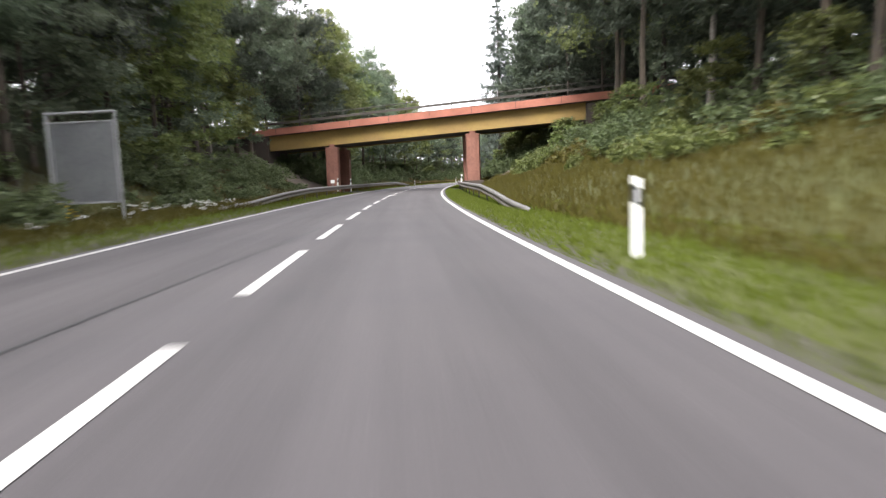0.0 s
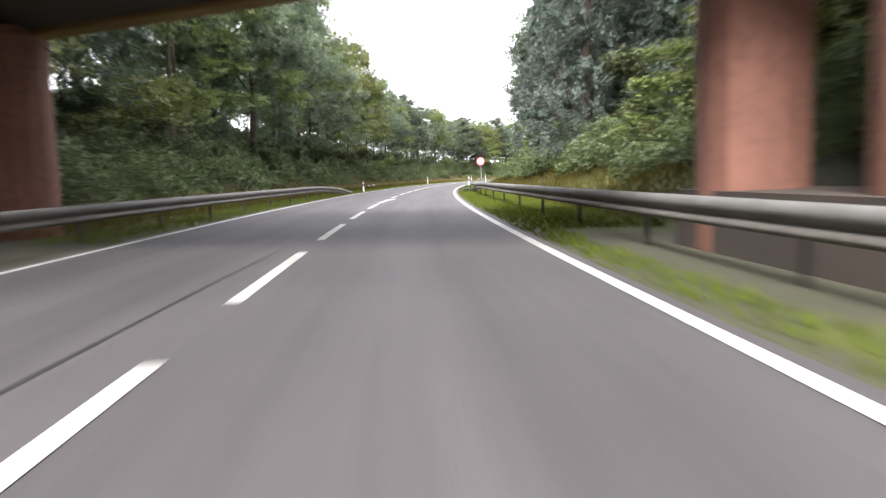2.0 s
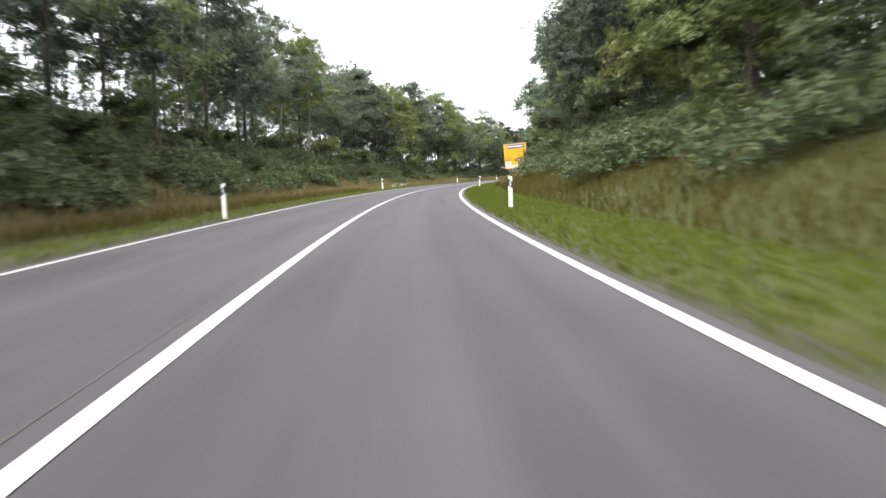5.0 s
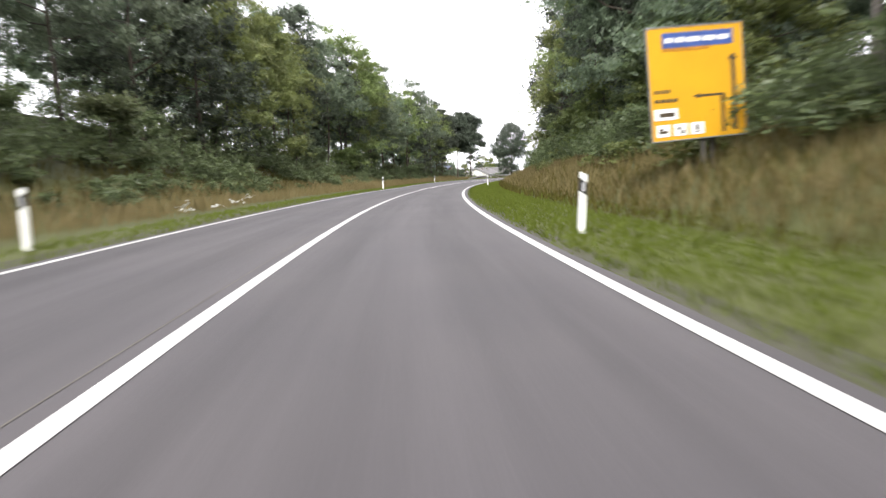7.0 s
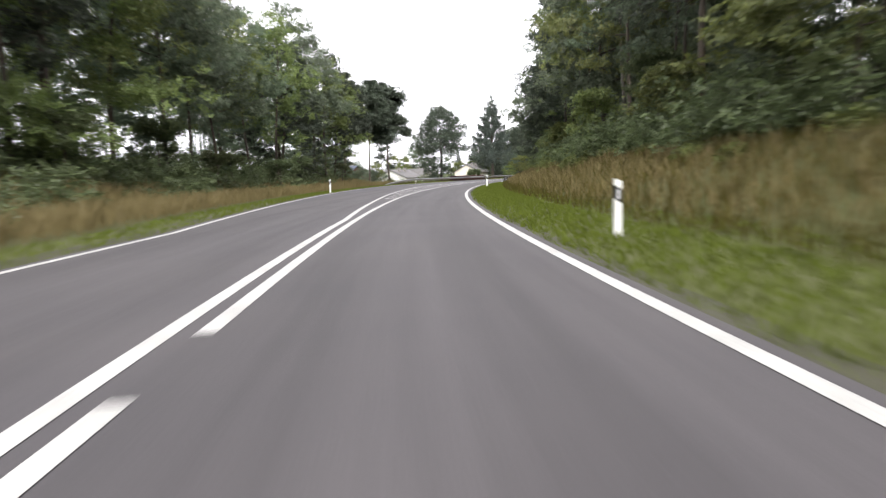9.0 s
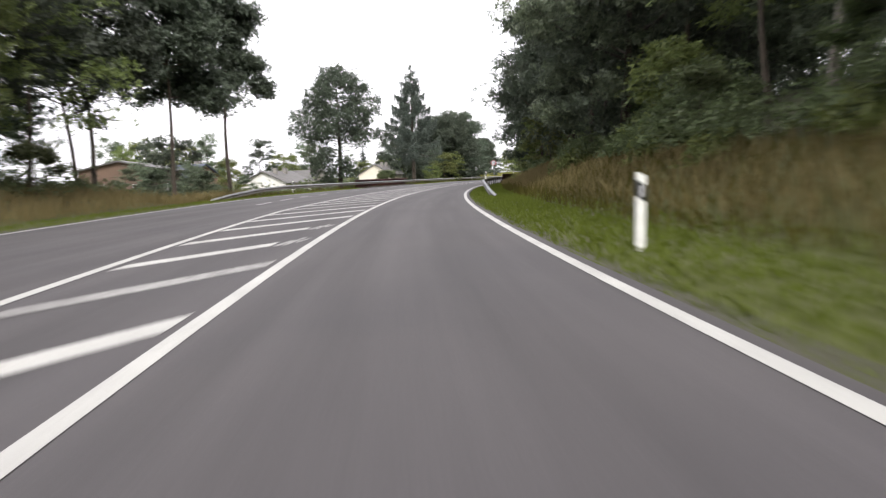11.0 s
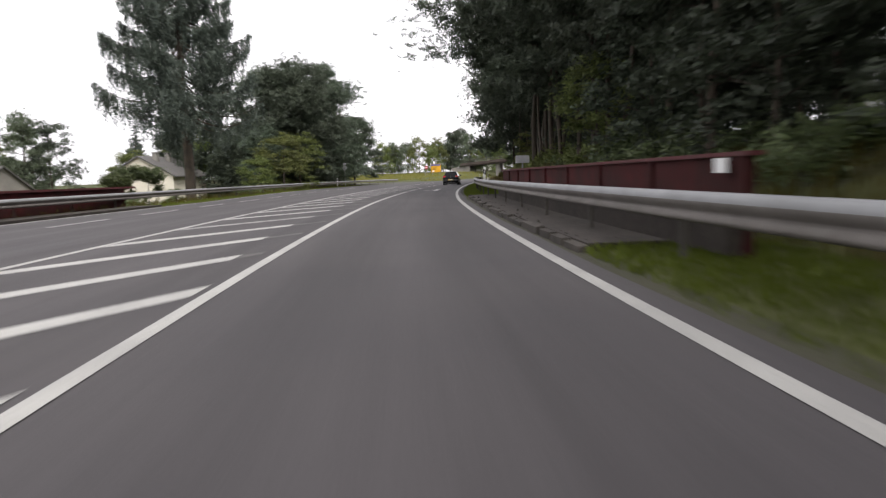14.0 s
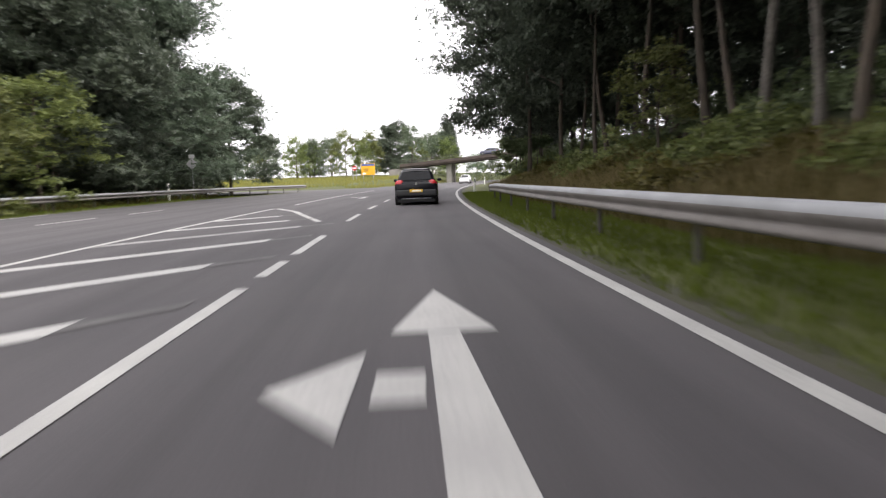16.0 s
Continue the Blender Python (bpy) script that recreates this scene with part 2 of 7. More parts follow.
M = {
    "asphalt": asphalt_material("asphalt", (0.062, 0.056, 0.0585), (0.052, 0.0475, 0.051)),
    "tar": material("tar_seam", (0.027, 0.027, 0.0285), rough=0.7, fine=20),
    "paint": material("road_paint", (0.477, 0.47, 0.447), (0.385, 0.377, 0.362), rough=0.7, scale=1.2, fine=30, mix_fine=0.5, colour3=(0.231, 0.223, 0.216)),
    "worn_paint": material("worn_road_paint", (0.385, 0.377, 0.362), (0.216, 0.208, 0.204), rough=0.75, scale=1.0, fine=9, mix_fine=0.8, colour3=(0.115, 0.112, 0.109)),
    "ghost_paint": material("rubbed_road_paint", (0.13, 0.125, 0.12), (0.075, 0.07, 0.07), rough=0.8, scale=1.5, fine=7, mix_fine=0.8, colour3=(0.06, 0.056, 0.057)),
    "soil": material("verge_turf", (0.068, 0.076, 0.019), (0.064, 0.067, 0.021), rough=1.0, scale=0.5, fine=16.0, bump=0.3, mix_fine=0.3, colour3=(0.045, 0.053, 0.014), bump_dist=0.03),
    "litter": material("shaded_leaf_litter", (0.06, 0.06, 0.03), (0.04, 0.05, 0.02), rough=1.0, scale=0.6, fine=8.0, bump=0.6, mix_fine=0.6, colour3=(0.03, 0.035, 0.014), bump_dist=0.08),
    "edge_soil": material("bare_edge_soil", (0.0577, 0.0539, 0.0347), (0.0462, 0.0447, 0.0277), rough=1.0, scale=0.7, fine=14.0, bump=0.5, mix_fine=0.5, colour3=(0.0539, 0.0655, 0.0231), bump_dist=0.03),
    "gravel": material("shoulder_grit", (0.123, 0.112, 0.0963), (0.0924, 0.0847, 0.0732), rough=1.0, scale=1.5, fine=25.0, bump=0.5, mix_fine=0.6),
    "zinc": material("galvanised_steel", (0.32, 0.325, 0.335), (0.25, 0.255, 0.26), rough=0.7, scale=1.5, fine=18.0, bump=0.05, metal=0.0, mix_fine=0.4, colour3=(0.2, 0.2, 0.195), gloss=0.3),
    "zinc_dull": material("dull_galvanised_steel", (0.19, 0.185, 0.18), (0.15, 0.145, 0.138), rough=0.8, scale=1.5, fine=18.0, bump=0.05, mix_fine=0.4, colour3=(0.13, 0.122, 0.113), gloss=0.2),
    "zinc_grimy_shaded": material("grime_and_shade_on_steel", (0.154, 0.139, 0.127), (0.115, 0.104, 0.0924), rough=0.75, scale=1.2, fine=10.0, bump=0.1, metal=0.1, mix_fine=0.5, colour3=(0.216, 0.204, 0.193)),
    "zinc_dark": material("weathered_steel", (0.085, 0.078, 0.068), (0.06, 0.053, 0.046), rough=0.75, scale=2.0, fine=14.0, metal=0.2),
    "red_concrete": material("red_painted_concrete", (0.26, 0.118, 0.086), (0.2, 0.09, 0.066), rough=0.85, scale=0.8, fine=6.0, bump=0.2, mix_fine=0.65, colour3=(0.15, 0.07, 0.052)),
    "red_edge": material("faded_red_edge_beam", (0.385, 0.146, 0.1), (0.308, 0.115, 0.077), rough=0.85, scale=0.6, fine=5.0, bump=0.2, mix_fine=0.5, colour3=(0.231, 0.108, 0.077)),
    "ochre": material("ochre_painted_girder", (0.308, 0.208, 0.0616), (0.262, 0.169, 0.0577), rough=0.8, scale=0.5, fine=4.0, bump=0.1, mix_fine=0.4, colour3=(0.2, 0.139, 0.0539)),
    # concrete colour lowered to hold the shade under the bridge
    "under": material("shade_dark_concrete", (0.08, 0.062, 0.053), (0.055, 0.043, 0.038), rough=0.9, scale=0.6, fine=6.0),
    "pavement": material("dirty_shoulder_pavement", (0.04, 0.032, 0.027), (0.024, 0.019, 0.016), rough=0.95, scale=1.3, fine=9.0, bump=0.5, mix_fine=0.6, colour3=(0.07, 0.06, 0.05)),
    "kerb": material("worn_kerb_stone", (0.07, 0.06, 0.052), (0.042, 0.036, 0.031), rough=0.95, scale=2.5, fine=11.0, bump=0.5, mix_fine=0.7, colour3=(0.03, 0.027, 0.022), spread=0.35),
    "red_rail": material("red_capping_paint", (0.1, 0.013, 0.017), (0.07, 0.012, 0.014), rough=0.7, scale=1.2, fine=12.0, bump=0.1, colour3=(0.05, 0.016, 0.016)),
    "concrete": material("grey_concrete", (0.262, 0.246, 0.223), (0.2, 0.189, 0.173), rough=0.9, scale=0.8, fine=12.0, mix_fine=0.5),
    "pitch": material("stone_slope", (0.125, 0.1, 0.078), (0.09, 0.072, 0.055), rough=0.95, scale=0.8, fine=7.0, bump=0.5, bump_dist=0.04),
    "bark": material("bark", (0.0924, 0.0732, 0.0554), (0.0577, 0.0477, 0.0385), rough=0.95, scale=2.0, fine=18.0, bump=0.7, bump_dist=0.03, spread=0.25),
    "grey_bark": material("shady_grey_bark", (0.14, 0.125, 0.108), (0.085, 0.075, 0.064), rough=0.95, scale=2.5, fine=12.0, bump=0.5, colour3=(0.045, 0.04, 0.034), mix_fine=0.7),
    "birch": material("pale_bark", (0.262, 0.239, 0.208), (0.154, 0.135, 0.115), rough=0.9, scale=2.5, fine=12.0, bump=0.5, colour3=(0.0539, 0.0462, 0.0385), mix_fine=0.7),
    "white_plastic": material("white_post_plastic", (0.86, 0.86, 0.83), (0.76, 0.76, 0.72), rough=0.5, scale=4, fine=25, bump=0.05, mix_fine=0.25, colour3=(0.4, 0.4, 0.36)),
    "black_plastic": material("black_plastic", (0.02, 0.02, 0.022), rough=0.5, fine=30, bump=0.05),
    "reflector": material("pale_reflector", (0.6, 0.6, 0.62), rough=0.15, fine=60, bump=0.1),
    "sign_white": material("sign_white", (0.88, 0.88, 0.88), (0.82, 0.82, 0.82), rough=0.4, fine=30, bump=0.0, mix_fine=0.1),
    "sign_red": material("sign_red", (0.5, 0.03, 0.03), rough=0.4, bump=0.0, mix_fine=0.1),
    "sign_black": material("sign_black", (0.02, 0.02, 0.02), rough=0.5, bump=0.0),
    # black ink paled towards brown, with haze put into its colour
    "sign_ink": material("haze_paled_sign_ink", (0.07, 0.05, 0.025), (0.05, 0.04, 0.025), rough=0.6, bump=0.0, mix_fine=0.2),
    "sign_faded": material("faded_sign_ink", (0.45, 0.2, 0.02), (0.38, 0.17, 0.02), rough=0.5, bump=0.0, mix_fine=0.2),
    "sign_yellow": material("sign_yellow", (0.662, 0.347, 0.0154), (0.616, 0.316, 0.0154), rough=0.4, scale=0.8, bump=0.0, mix_fine=0.1),
    "sign_blue": material("sign_blue", (0.0616, 0.108, 0.323), rough=0.4, bump=0.0, mix_fine=0.1),
    "sign_back": material("brushed_aluminium", (0.385, 0.393, 0.408), (0.323, 0.331, 0.347), rough=0.4, scale=0.9, fine=8.0, bump=0.03, metal=0.7, mix_fine=0.3),
    "sign_grey": material("dull_grey_sign_back", (0.42, 0.42, 0.43), (0.34, 0.34, 0.35), rough=0.6, scale=2.0, fine=12.0, bump=0.02, mix_fine=0.3),
    "field_grass": leaf_material("yellow_field_grass", (0.14, 0.135, 0.036), (0.2, 0.185, 0.052), 0.35, 0.01, upright=0.6),
    "goldenrod": leaf_material("goldenrod_and_weeds", (0.1, 0.108, 0.02), (0.2, 0.185, 0.03), 0.4, 0.02, 11.0, 0.5),
    "red_wall": material("oxide_red_parapet", (0.066, 0.0105, 0.0115), (0.036, 0.011, 0.0105), gloss=0.2, rough=0.85, scale=0.9, fine=4.0, bump=0.08, mix_fine=0.55, colour3=(0.02, 0.011, 0.01)),
    "render": material("cream_render", (0.72, 0.68, 0.58), (0.64, 0.6, 0.5), rough=0.9, scale=0.4, fine=20),
    "render_white": material("white_render", (0.75, 0.74, 0.71), (0.68, 0.67, 0.63), rough=0.9, scale=0.4, fine=20),
    "brick": material("brown_brickwork", (0.146, 0.0924, 0.0655), (0.108, 0.0732, 0.0539), rough=0.9, scale=1.0, fine=12),
    "slate": material("dark_slate", (0.115, 0.108, 0.104), (0.0886, 0.0847, 0.0809), rough=0.7, scale=1.2, fine=9.0, bump=0.4, mix_fine=0.5),
    "slate_blue": material("blue_slate", (0.0462, 0.0577, 0.0847), (0.0385, 0.0462, 0.0693), rough=0.6, scale=1.2, fine=9.0, bump=0.4),
    "window_glass": glass_material("window_glass", (0.03, 0.035, 0.04)),
    "frame_white": material("white_frame", (0.7, 0.7, 0.68), rough=0.5, bump=0.0),
    "car_black": material("black_car_paint", (0.01, 0.01, 0.013), (0.009, 0.009, 0.011), rough=0.2, bump=0.0, coat=0.0, mix_fine=0.1, gloss=0.22),
    "car_white": material("white_car_paint", (0.75, 0.75, 0.76), rough=0.25, bump=0.0, coat=1.0, mix_fine=0.05),
    "car_blue": material("slate_blue_car_paint", (0.12, 0.13, 0.2), rough=0.25, bump=0.0, coat=1.0, mix_fine=0.05),
    "rear_glass": material("privacy_glass", (0.01, 0.011, 0.013), rough=0.15, bump=0.0, mix_fine=0.05, gloss=0.18),
    "car_glass": glass_material("tinted_car_glass", (0.012, 0.014, 0.016)),
    "tyre": material("tyre_rubber", (0.018, 0.018, 0.018), rough=0.85, fine=40),
    "rim": material("alloy_rim", (0.4, 0.4, 0.42), rough=0.35, metal=0.9, bump=0.0),
    "tail_red": glass_material("red_tail_lamp", (0.45, 0.02, 0.025), 0.15),
    "chrome": material("chrome", (0.6, 0.6, 0.62), rough=0.15, metal=1.0, bump=0.0),
    "plate": material("yellow_plate", (0.75, 0.45, 0.02), rough=0.4, bump=0.0, mix_fine=0.05),
    "flower": leaf_material("white_flowers", (0.5, 0.5, 0.46), (0.75, 0.75, 0.7), 0.2, 0.0),
    "yellow_flower": leaf_material("yellow_flowers", (0.5, 0.36, 0.02), (0.65, 0.5, 0.03), 0.2, 0.0),
    # leaf, grove, needle and bush tones are bluer and paler to stand for haze
    "leaf": leaf_material("broad_leaves", (0.086, 0.116, 0.076), (0.2, 0.248, 0.145), 0.46, 0.02, 10.0, 0.52),
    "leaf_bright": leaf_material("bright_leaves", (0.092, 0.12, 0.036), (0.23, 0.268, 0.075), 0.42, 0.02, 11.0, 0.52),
    # dark foliage; the tone also carries the deep shade of the later woods
    "leaf_dark_shaded": leaf_material("dark_shaded_leaves", (0.036, 0.049, 0.034), (0.09, 0.112, 0.068), 0.34, 0.015, 10.0, 0.54),
    "leaf_grove": leaf_material("grove_leaves", (0.055, 0.074, 0.054), (0.135, 0.168, 0.106), 0.4, 0.015, 10.0, 0.53),
    "needle": leaf_material("spruce_needles", (0.05, 0.068, 0.06), (0.125, 0.155, 0.118), 0.25, 0.012, 12.0, 0.54),
    "bush": leaf_material("undergrowth_leaves", (0.068, 0.091, 0.039), (0.165, 0.2, 0.079), 0.38, 0.02, 11.0, 0.5),
    "grass": leaf_material("verge_grass", (0.09, 0.117, 0.014), (0.122, 0.148, 0.024), 0.35, 0.006, upright=0.75),
    "dry_grass": leaf_material("dry_tall_grass", (0.15, 0.121, 0.053), (0.215, 0.177, 0.082), 0.35, 0.008, upright=0.6),
    "olive_grass": leaf_material("olive_tall_grass", (0.06, 0.053, 0.012), (0.092, 0.08, 0.018), 0.35, 0.008, upright=0.6),
}

# ---------------------------------------------------------------- the road's line
SPEED_T = np.arange(0, 17, 2.0)
SPEED = np.array([27.91, 27.81, 27.64, 27.39, 26.89, 26.2, 25.36, 24.49, 23.63])
TURN_T = np.arange(0, 17, 1.0)
TURN = np.radians([-1.84, -1.95, -2.63, -3.11, -3.35, -3.64, -3.82, -3.93, -4.07, -4.23, -4.17, -4.07, -4.0, -3.9, -3.41, -2.9, -2.66])


def road_line():
    """Length along the road, x, y and heading of its line, from 260 m before the start to far past the end."""
    dt = 0.02
    t = np.arange(0, 16.0001, dt)
    v, w = np.interp(t, SPEED_T, SPEED), np.interp(t, TURN_T, TURN)

    def total(a):
        return np.concatenate([[0], np.cumsum((a[1:] + a[:-1]) / 2 * dt)])
    psi, s = total(w), total(v)
    x, y = total(-np.sin(psi) * v), total(np.cos(psi) * v)
    sa, pa = np.arange(-260, 0, 2.0), np.zeros(130)
    xa, ya = np.zeros(130), sa.copy()
    sb = np.arange(1, 700, 1.0)
    kb = w[-1] / v[-1] * np.clip(1 - (sb - 90) / 160, 0, 1).clip(0, 1)
    pb = psi[-1] + np.cumsum(kb)
    xb, yb = x[-1] + np.cumsum(-np.sin(pb)), y[-1] + np.cumsum(np.cos(pb))
    return (np.concatenate([sa, s, s[-1] + sb]), np.concatenate([xa, x, xb]), np.concatenate([ya, y, yb]), np.concatenate([pa, psi, pb]))


LS, LX, LY, LP = road_line()


def on_road(s, d, z=0.0):
    """World places for lengths s along the road, offsets d to its right and heights z."""
    s, d, z = np.broadcast_arrays(np.asarray(s, float), np.asarray(d, float), np.asarray(z, float))
    x, y, p = np.interp(s, LS, LX), np.interp(s, LS, LY), np.interp(s, LS, LP)
    return np.stack([x + np.cos(p) * d, y + np.sin(p) * d, z], -1)


def heading(s):
    return float(np.interp(s, LS, LP))


def stand(s, d, z=0.0, turn=0.0, lean=0.0, scale=1.0):
    """The pose of a thing that stands at s, d and faces along the road."""
    p = on_road(s, d, z)
    return Matrix.Translation(p.tolist()) @ Matrix.Rotation(heading(s) + radians(turn), 4, "Z") @ Matrix.Rotation(radians(lean), 4, "Y") @ Matrix.Scale(scale, 4)


def tab(s, *pairs):
    return np.interp(s, [p[0] for p in pairs], [p[1] for p in pairs])


def right_line(s):
    """Offset of the right edge line, which swings a little along the bend."""
    return tab(s, (-60, 2.0), (5, 1.97), (19, 1.88), (33, 1.86), (47, 1.93), (61, 2.03), (103, 2.04), (116, 2.03), (185, 1.97), (199, 1.95), (226, 1.98), (239, 2.01), (318, 2.02),
               (331, 1.97), (356, 1.94), (368, 1.86), (392, 1.86), (405, 1.82), (416, 1.89), (428, 1.99), (440, 2.03), (700, 2.04))


def right_edge(s):
    return right_line(s) + tab(s, (0, 0.22), (360, 0.22), (370, 0.34), (408, 0.34), (416, 0.24), (700, 0.22))


def left_edge(s):
    return tab(s, (-260, -5.35), (262, -5.35), (345, -12.8), (415, -12.9), (440, -15.2), (470, -16.5), (500, -14), (540, -9.5), (1200, -9.5))


def LEFT_TREES(s):
    """Distance of the wood's edge from the road's line on the left."""
    return tab(s, (-60, 15), (30, 13.5), (60, 16), (80, 14.0), (120, 13.0), (200, 14.0), (300, 15.0), (334, 17))


def RIGHT_TREES(s):
    return tab(s, (-60, 13), (30, 12.5), (55, 15), (80, 12.2), (110, 11.4), (130, 11.8), (160, 12.6), (200, 12.6), (300, 11.6), (345, 9.8), (380, 9.2), (400, 7.6), (412, 7.2), (425, 8.8), (475, 9.5), (500, 9.5), (525, 13))


def smooth(x, a, b):
    t = np.clip((x - a) / (b - a), 0, 1)
    return t * t * (3 - 2 * t)


def wobble(x, y, size, seed):
    """Smooth unevenness from a few crossed waves."""
    r = np.random.RandomState(seed)
    out = np.zeros_like(x)
    for _ in range(7):
        a, k, ph = r.uniform(0, 6.28), r.uniform(0.6, 1.8) / size, r.uniform(0, 6.28)
        out = out + np.sin((x * np.cos(a) + y * np.sin(a)) * k * 6.28 + ph)
    return out / 7


def ground_height(s, d):
    """The land beside the road: cuttings on both sides, open ground past the last houses."""
    s, d = np.broadcast_arrays(np.asarray(s, float), np.asarray(d, float))
    toe_r = tab(s, (0, 4.6), (50, 4.8), (80, 5.2), (200, 4.8), (330, 4.6), (420, 5.2), (600, 5.0))
    top_r = tab(s, (-100, 8), (0, 8), (60, 7.8), (100, 6.5), (160, 5.5), (230, 5.0), (330, 4.0), (380, 2.2), (410, 2.2), (440, 4.0), (520, 5.0), (600, 4), (760, 1))
    slope_r = tab(s, (-100, 0.34), (20, 0.36), (45, 0.45), (60, 0.52), (120, 0.5), (230, 0.42), (330, 0.4), (600, 0.35))
    zr = np.minimum(np.maximum(d - toe_r, 0) * slope_r, top_r) + np.maximum(d - toe_r - 14, 0) * 0.06
    el = left_edge(s)
    toe_l = np.minimum(el - tab(s, (-100, 5.5), (0, 6.0), (50, 4.2), (80, 3.6), (120, 3.4), (300, 4.0), (330, 2.0), (900, 2.0)), -6)
    top_l = tab(s, (-100, 9), (40, 7.5), (60, 6.5), (110, 7.2), (160, 6.2), (220, 5.0), (280, 3.0), (320, 1.0), (334, 0.3), (350, -1.6), (480, -1.6), (520, 0.6), (620, 2.5), (900, 2))
    slope_l = tab(s, (-100, 0.5), (70, 0.55), (160, 0.52), (230, 0.46), (290, 0.34), (340, 0.3), (900, 0.3))
    u = np.maximum(toe_l - d, 0)
    zl = np.where(top_l >= 0, np.minimum(u * slope_l, np.maximum(top_l, 0)), np.maximum(-u * slope_l, np.minimum(top_l, 0)))
    zl = zl + np.maximum(u - 14, 0) * tab(s, (0, 0.18), (75, 0.12), (105, -0.05), (250, -0.05), (330, 0.0), (900, 0.0))
    z = np.where(d > 0, zr, zl)
    off = np.maximum(np.maximum(d - right_edge(s), el - d), 0)
    z = z - 0.06 + smooth(off, 0.1, 0.6) * 0.05
    p = on_road(s, d)
    z = z + smooth(off, 1.0, 5.0) * (0.16 * wobble(p[..., 0], p[..., 1], 9.0, 3) + 0.35 * smooth(off, 6, 20) * wobble(p[..., 0], p[..., 1], 28.0, 5))
    return z


# ---------------------------------------------------------------- mesh helpers
def mesh_object(name, verts, faces, mats, parent=None, label="", smooth_shade=False):
    me = bpy.data.meshes.new(name)
    me.from_pydata([tuple(v) for v in verts] if not isinstance(verts, np.ndarray) else verts.tolist(), [], faces if isinstance(faces, list) else faces.tolist())
    for m in (mats if isinstance(mats, (list, tuple)) else [mats]):
        me.materials.append(m)
    if smooth_shade:
        me.shade_smooth()
    ob = new(name, me)
    if parent is not None:
        ob.parent = parent
    if label:
        tagged(ob, label)
    return ob


def part(name, bm, mat, parent=None, label="", smooth_shade=False):
    """Links a bmesh as one mesh object under a thing."""
    me = bpy.data.meshes.new(name)
    bm.to_mesh(me)
    bm.free()
    me.materials.append(mat)
    if smooth_shade:
        me.shade_smooth()
    ob = new(name, me)
    if parent is not None:
        ob.parent = parent
    if label:
        tagged(ob, label)
    return ob


def box(size, at=(0, 0, 0), bevel=0.0, turn=None, seg=1):
    bm = bmesh.new()
    bmesh.ops.create_cube(bm, size=1, matrix=Matrix.Diagonal((*size, 1)))
    if bevel:
        bmesh.ops.bevel(bm, geom=bm.edges[:], offset=bevel, segments=seg, affect="EDGES", profile=0.5)
    bmesh.ops.transform(bm, matrix=Matrix.Translation(at) @ (turn or Matrix()), verts=bm.verts)
    return bm


def join(*bms):
    out = bmesh.new()
    for b in bms:
        me = bpy.data.meshes.new("tmp")
        b.to_mesh(me)
        b.free()
        out.from_mesh(me)
        bpy.data.meshes.remove(me)
    return out


def rod(a, b, r0, r1=None, seg=10):
    bm = bmesh.new()
    a, b = Vector(a), Vector(b)
    r1 = r0 if r1 is None else r1
    m = Matrix.Translation((a + b) / 2) @ (b - a).to_track_quat("Z", "Y").to_matrix().to_4x4()
    bmesh.ops.create_cone(bm, cap_ends=True, segments=seg, radius1=r0, radius2=r1, depth=(b - a).length, matrix=m)
    return bm


def empty(name, m=None):
    e = new(name)
    e.empty_display_size = 0.2
    if m is not None:
        e.matrix_world = m
    return e


def ribbon(name, s0, s1, da, db, z, mat, step=1.5, parent=None, thick=0.0, label=""):
    """A strip along the road between the offsets da(s) and db(s)."""
    n = max(2, int((s1 - s0) / step) + 1)
    s = np.linspace(s0, s1, n)
    a = da(s) if callable(da) else np.full(n, float(da))
    b = db(s) if callable(db) else np.full(n, float(db))
    z = z(s) if callable(z) else z
    pa, pb = on_road(s, a, z), on_road(s, b, z)
    if not thick:
        v = np.concatenate([pa, pb])
        f = [(i, n + i, n + i + 1, i + 1) for i in range(n - 1)]
        return mesh_object(name, v, f, mat, parent, label)
    lo = np.array([0, 0, thick])
    v = np.concatenate([pa, pb, pa - lo, pb - lo])
    f = []
    for i in range(n - 1):
        f += [(i, n + i, n + i + 1, i + 1), (2 * n + i, i, i + 1, 2 * n + i + 1), (n + i, 3 * n + i, 3 * n + i + 1, n + i + 1)]
    f += [(0, 2 * n, 3 * n, n), (n - 1, 2 * n - 1, 4 * n - 1, 3 * n - 1)]
    return mesh_object(name, v, f, mat, parent, label)


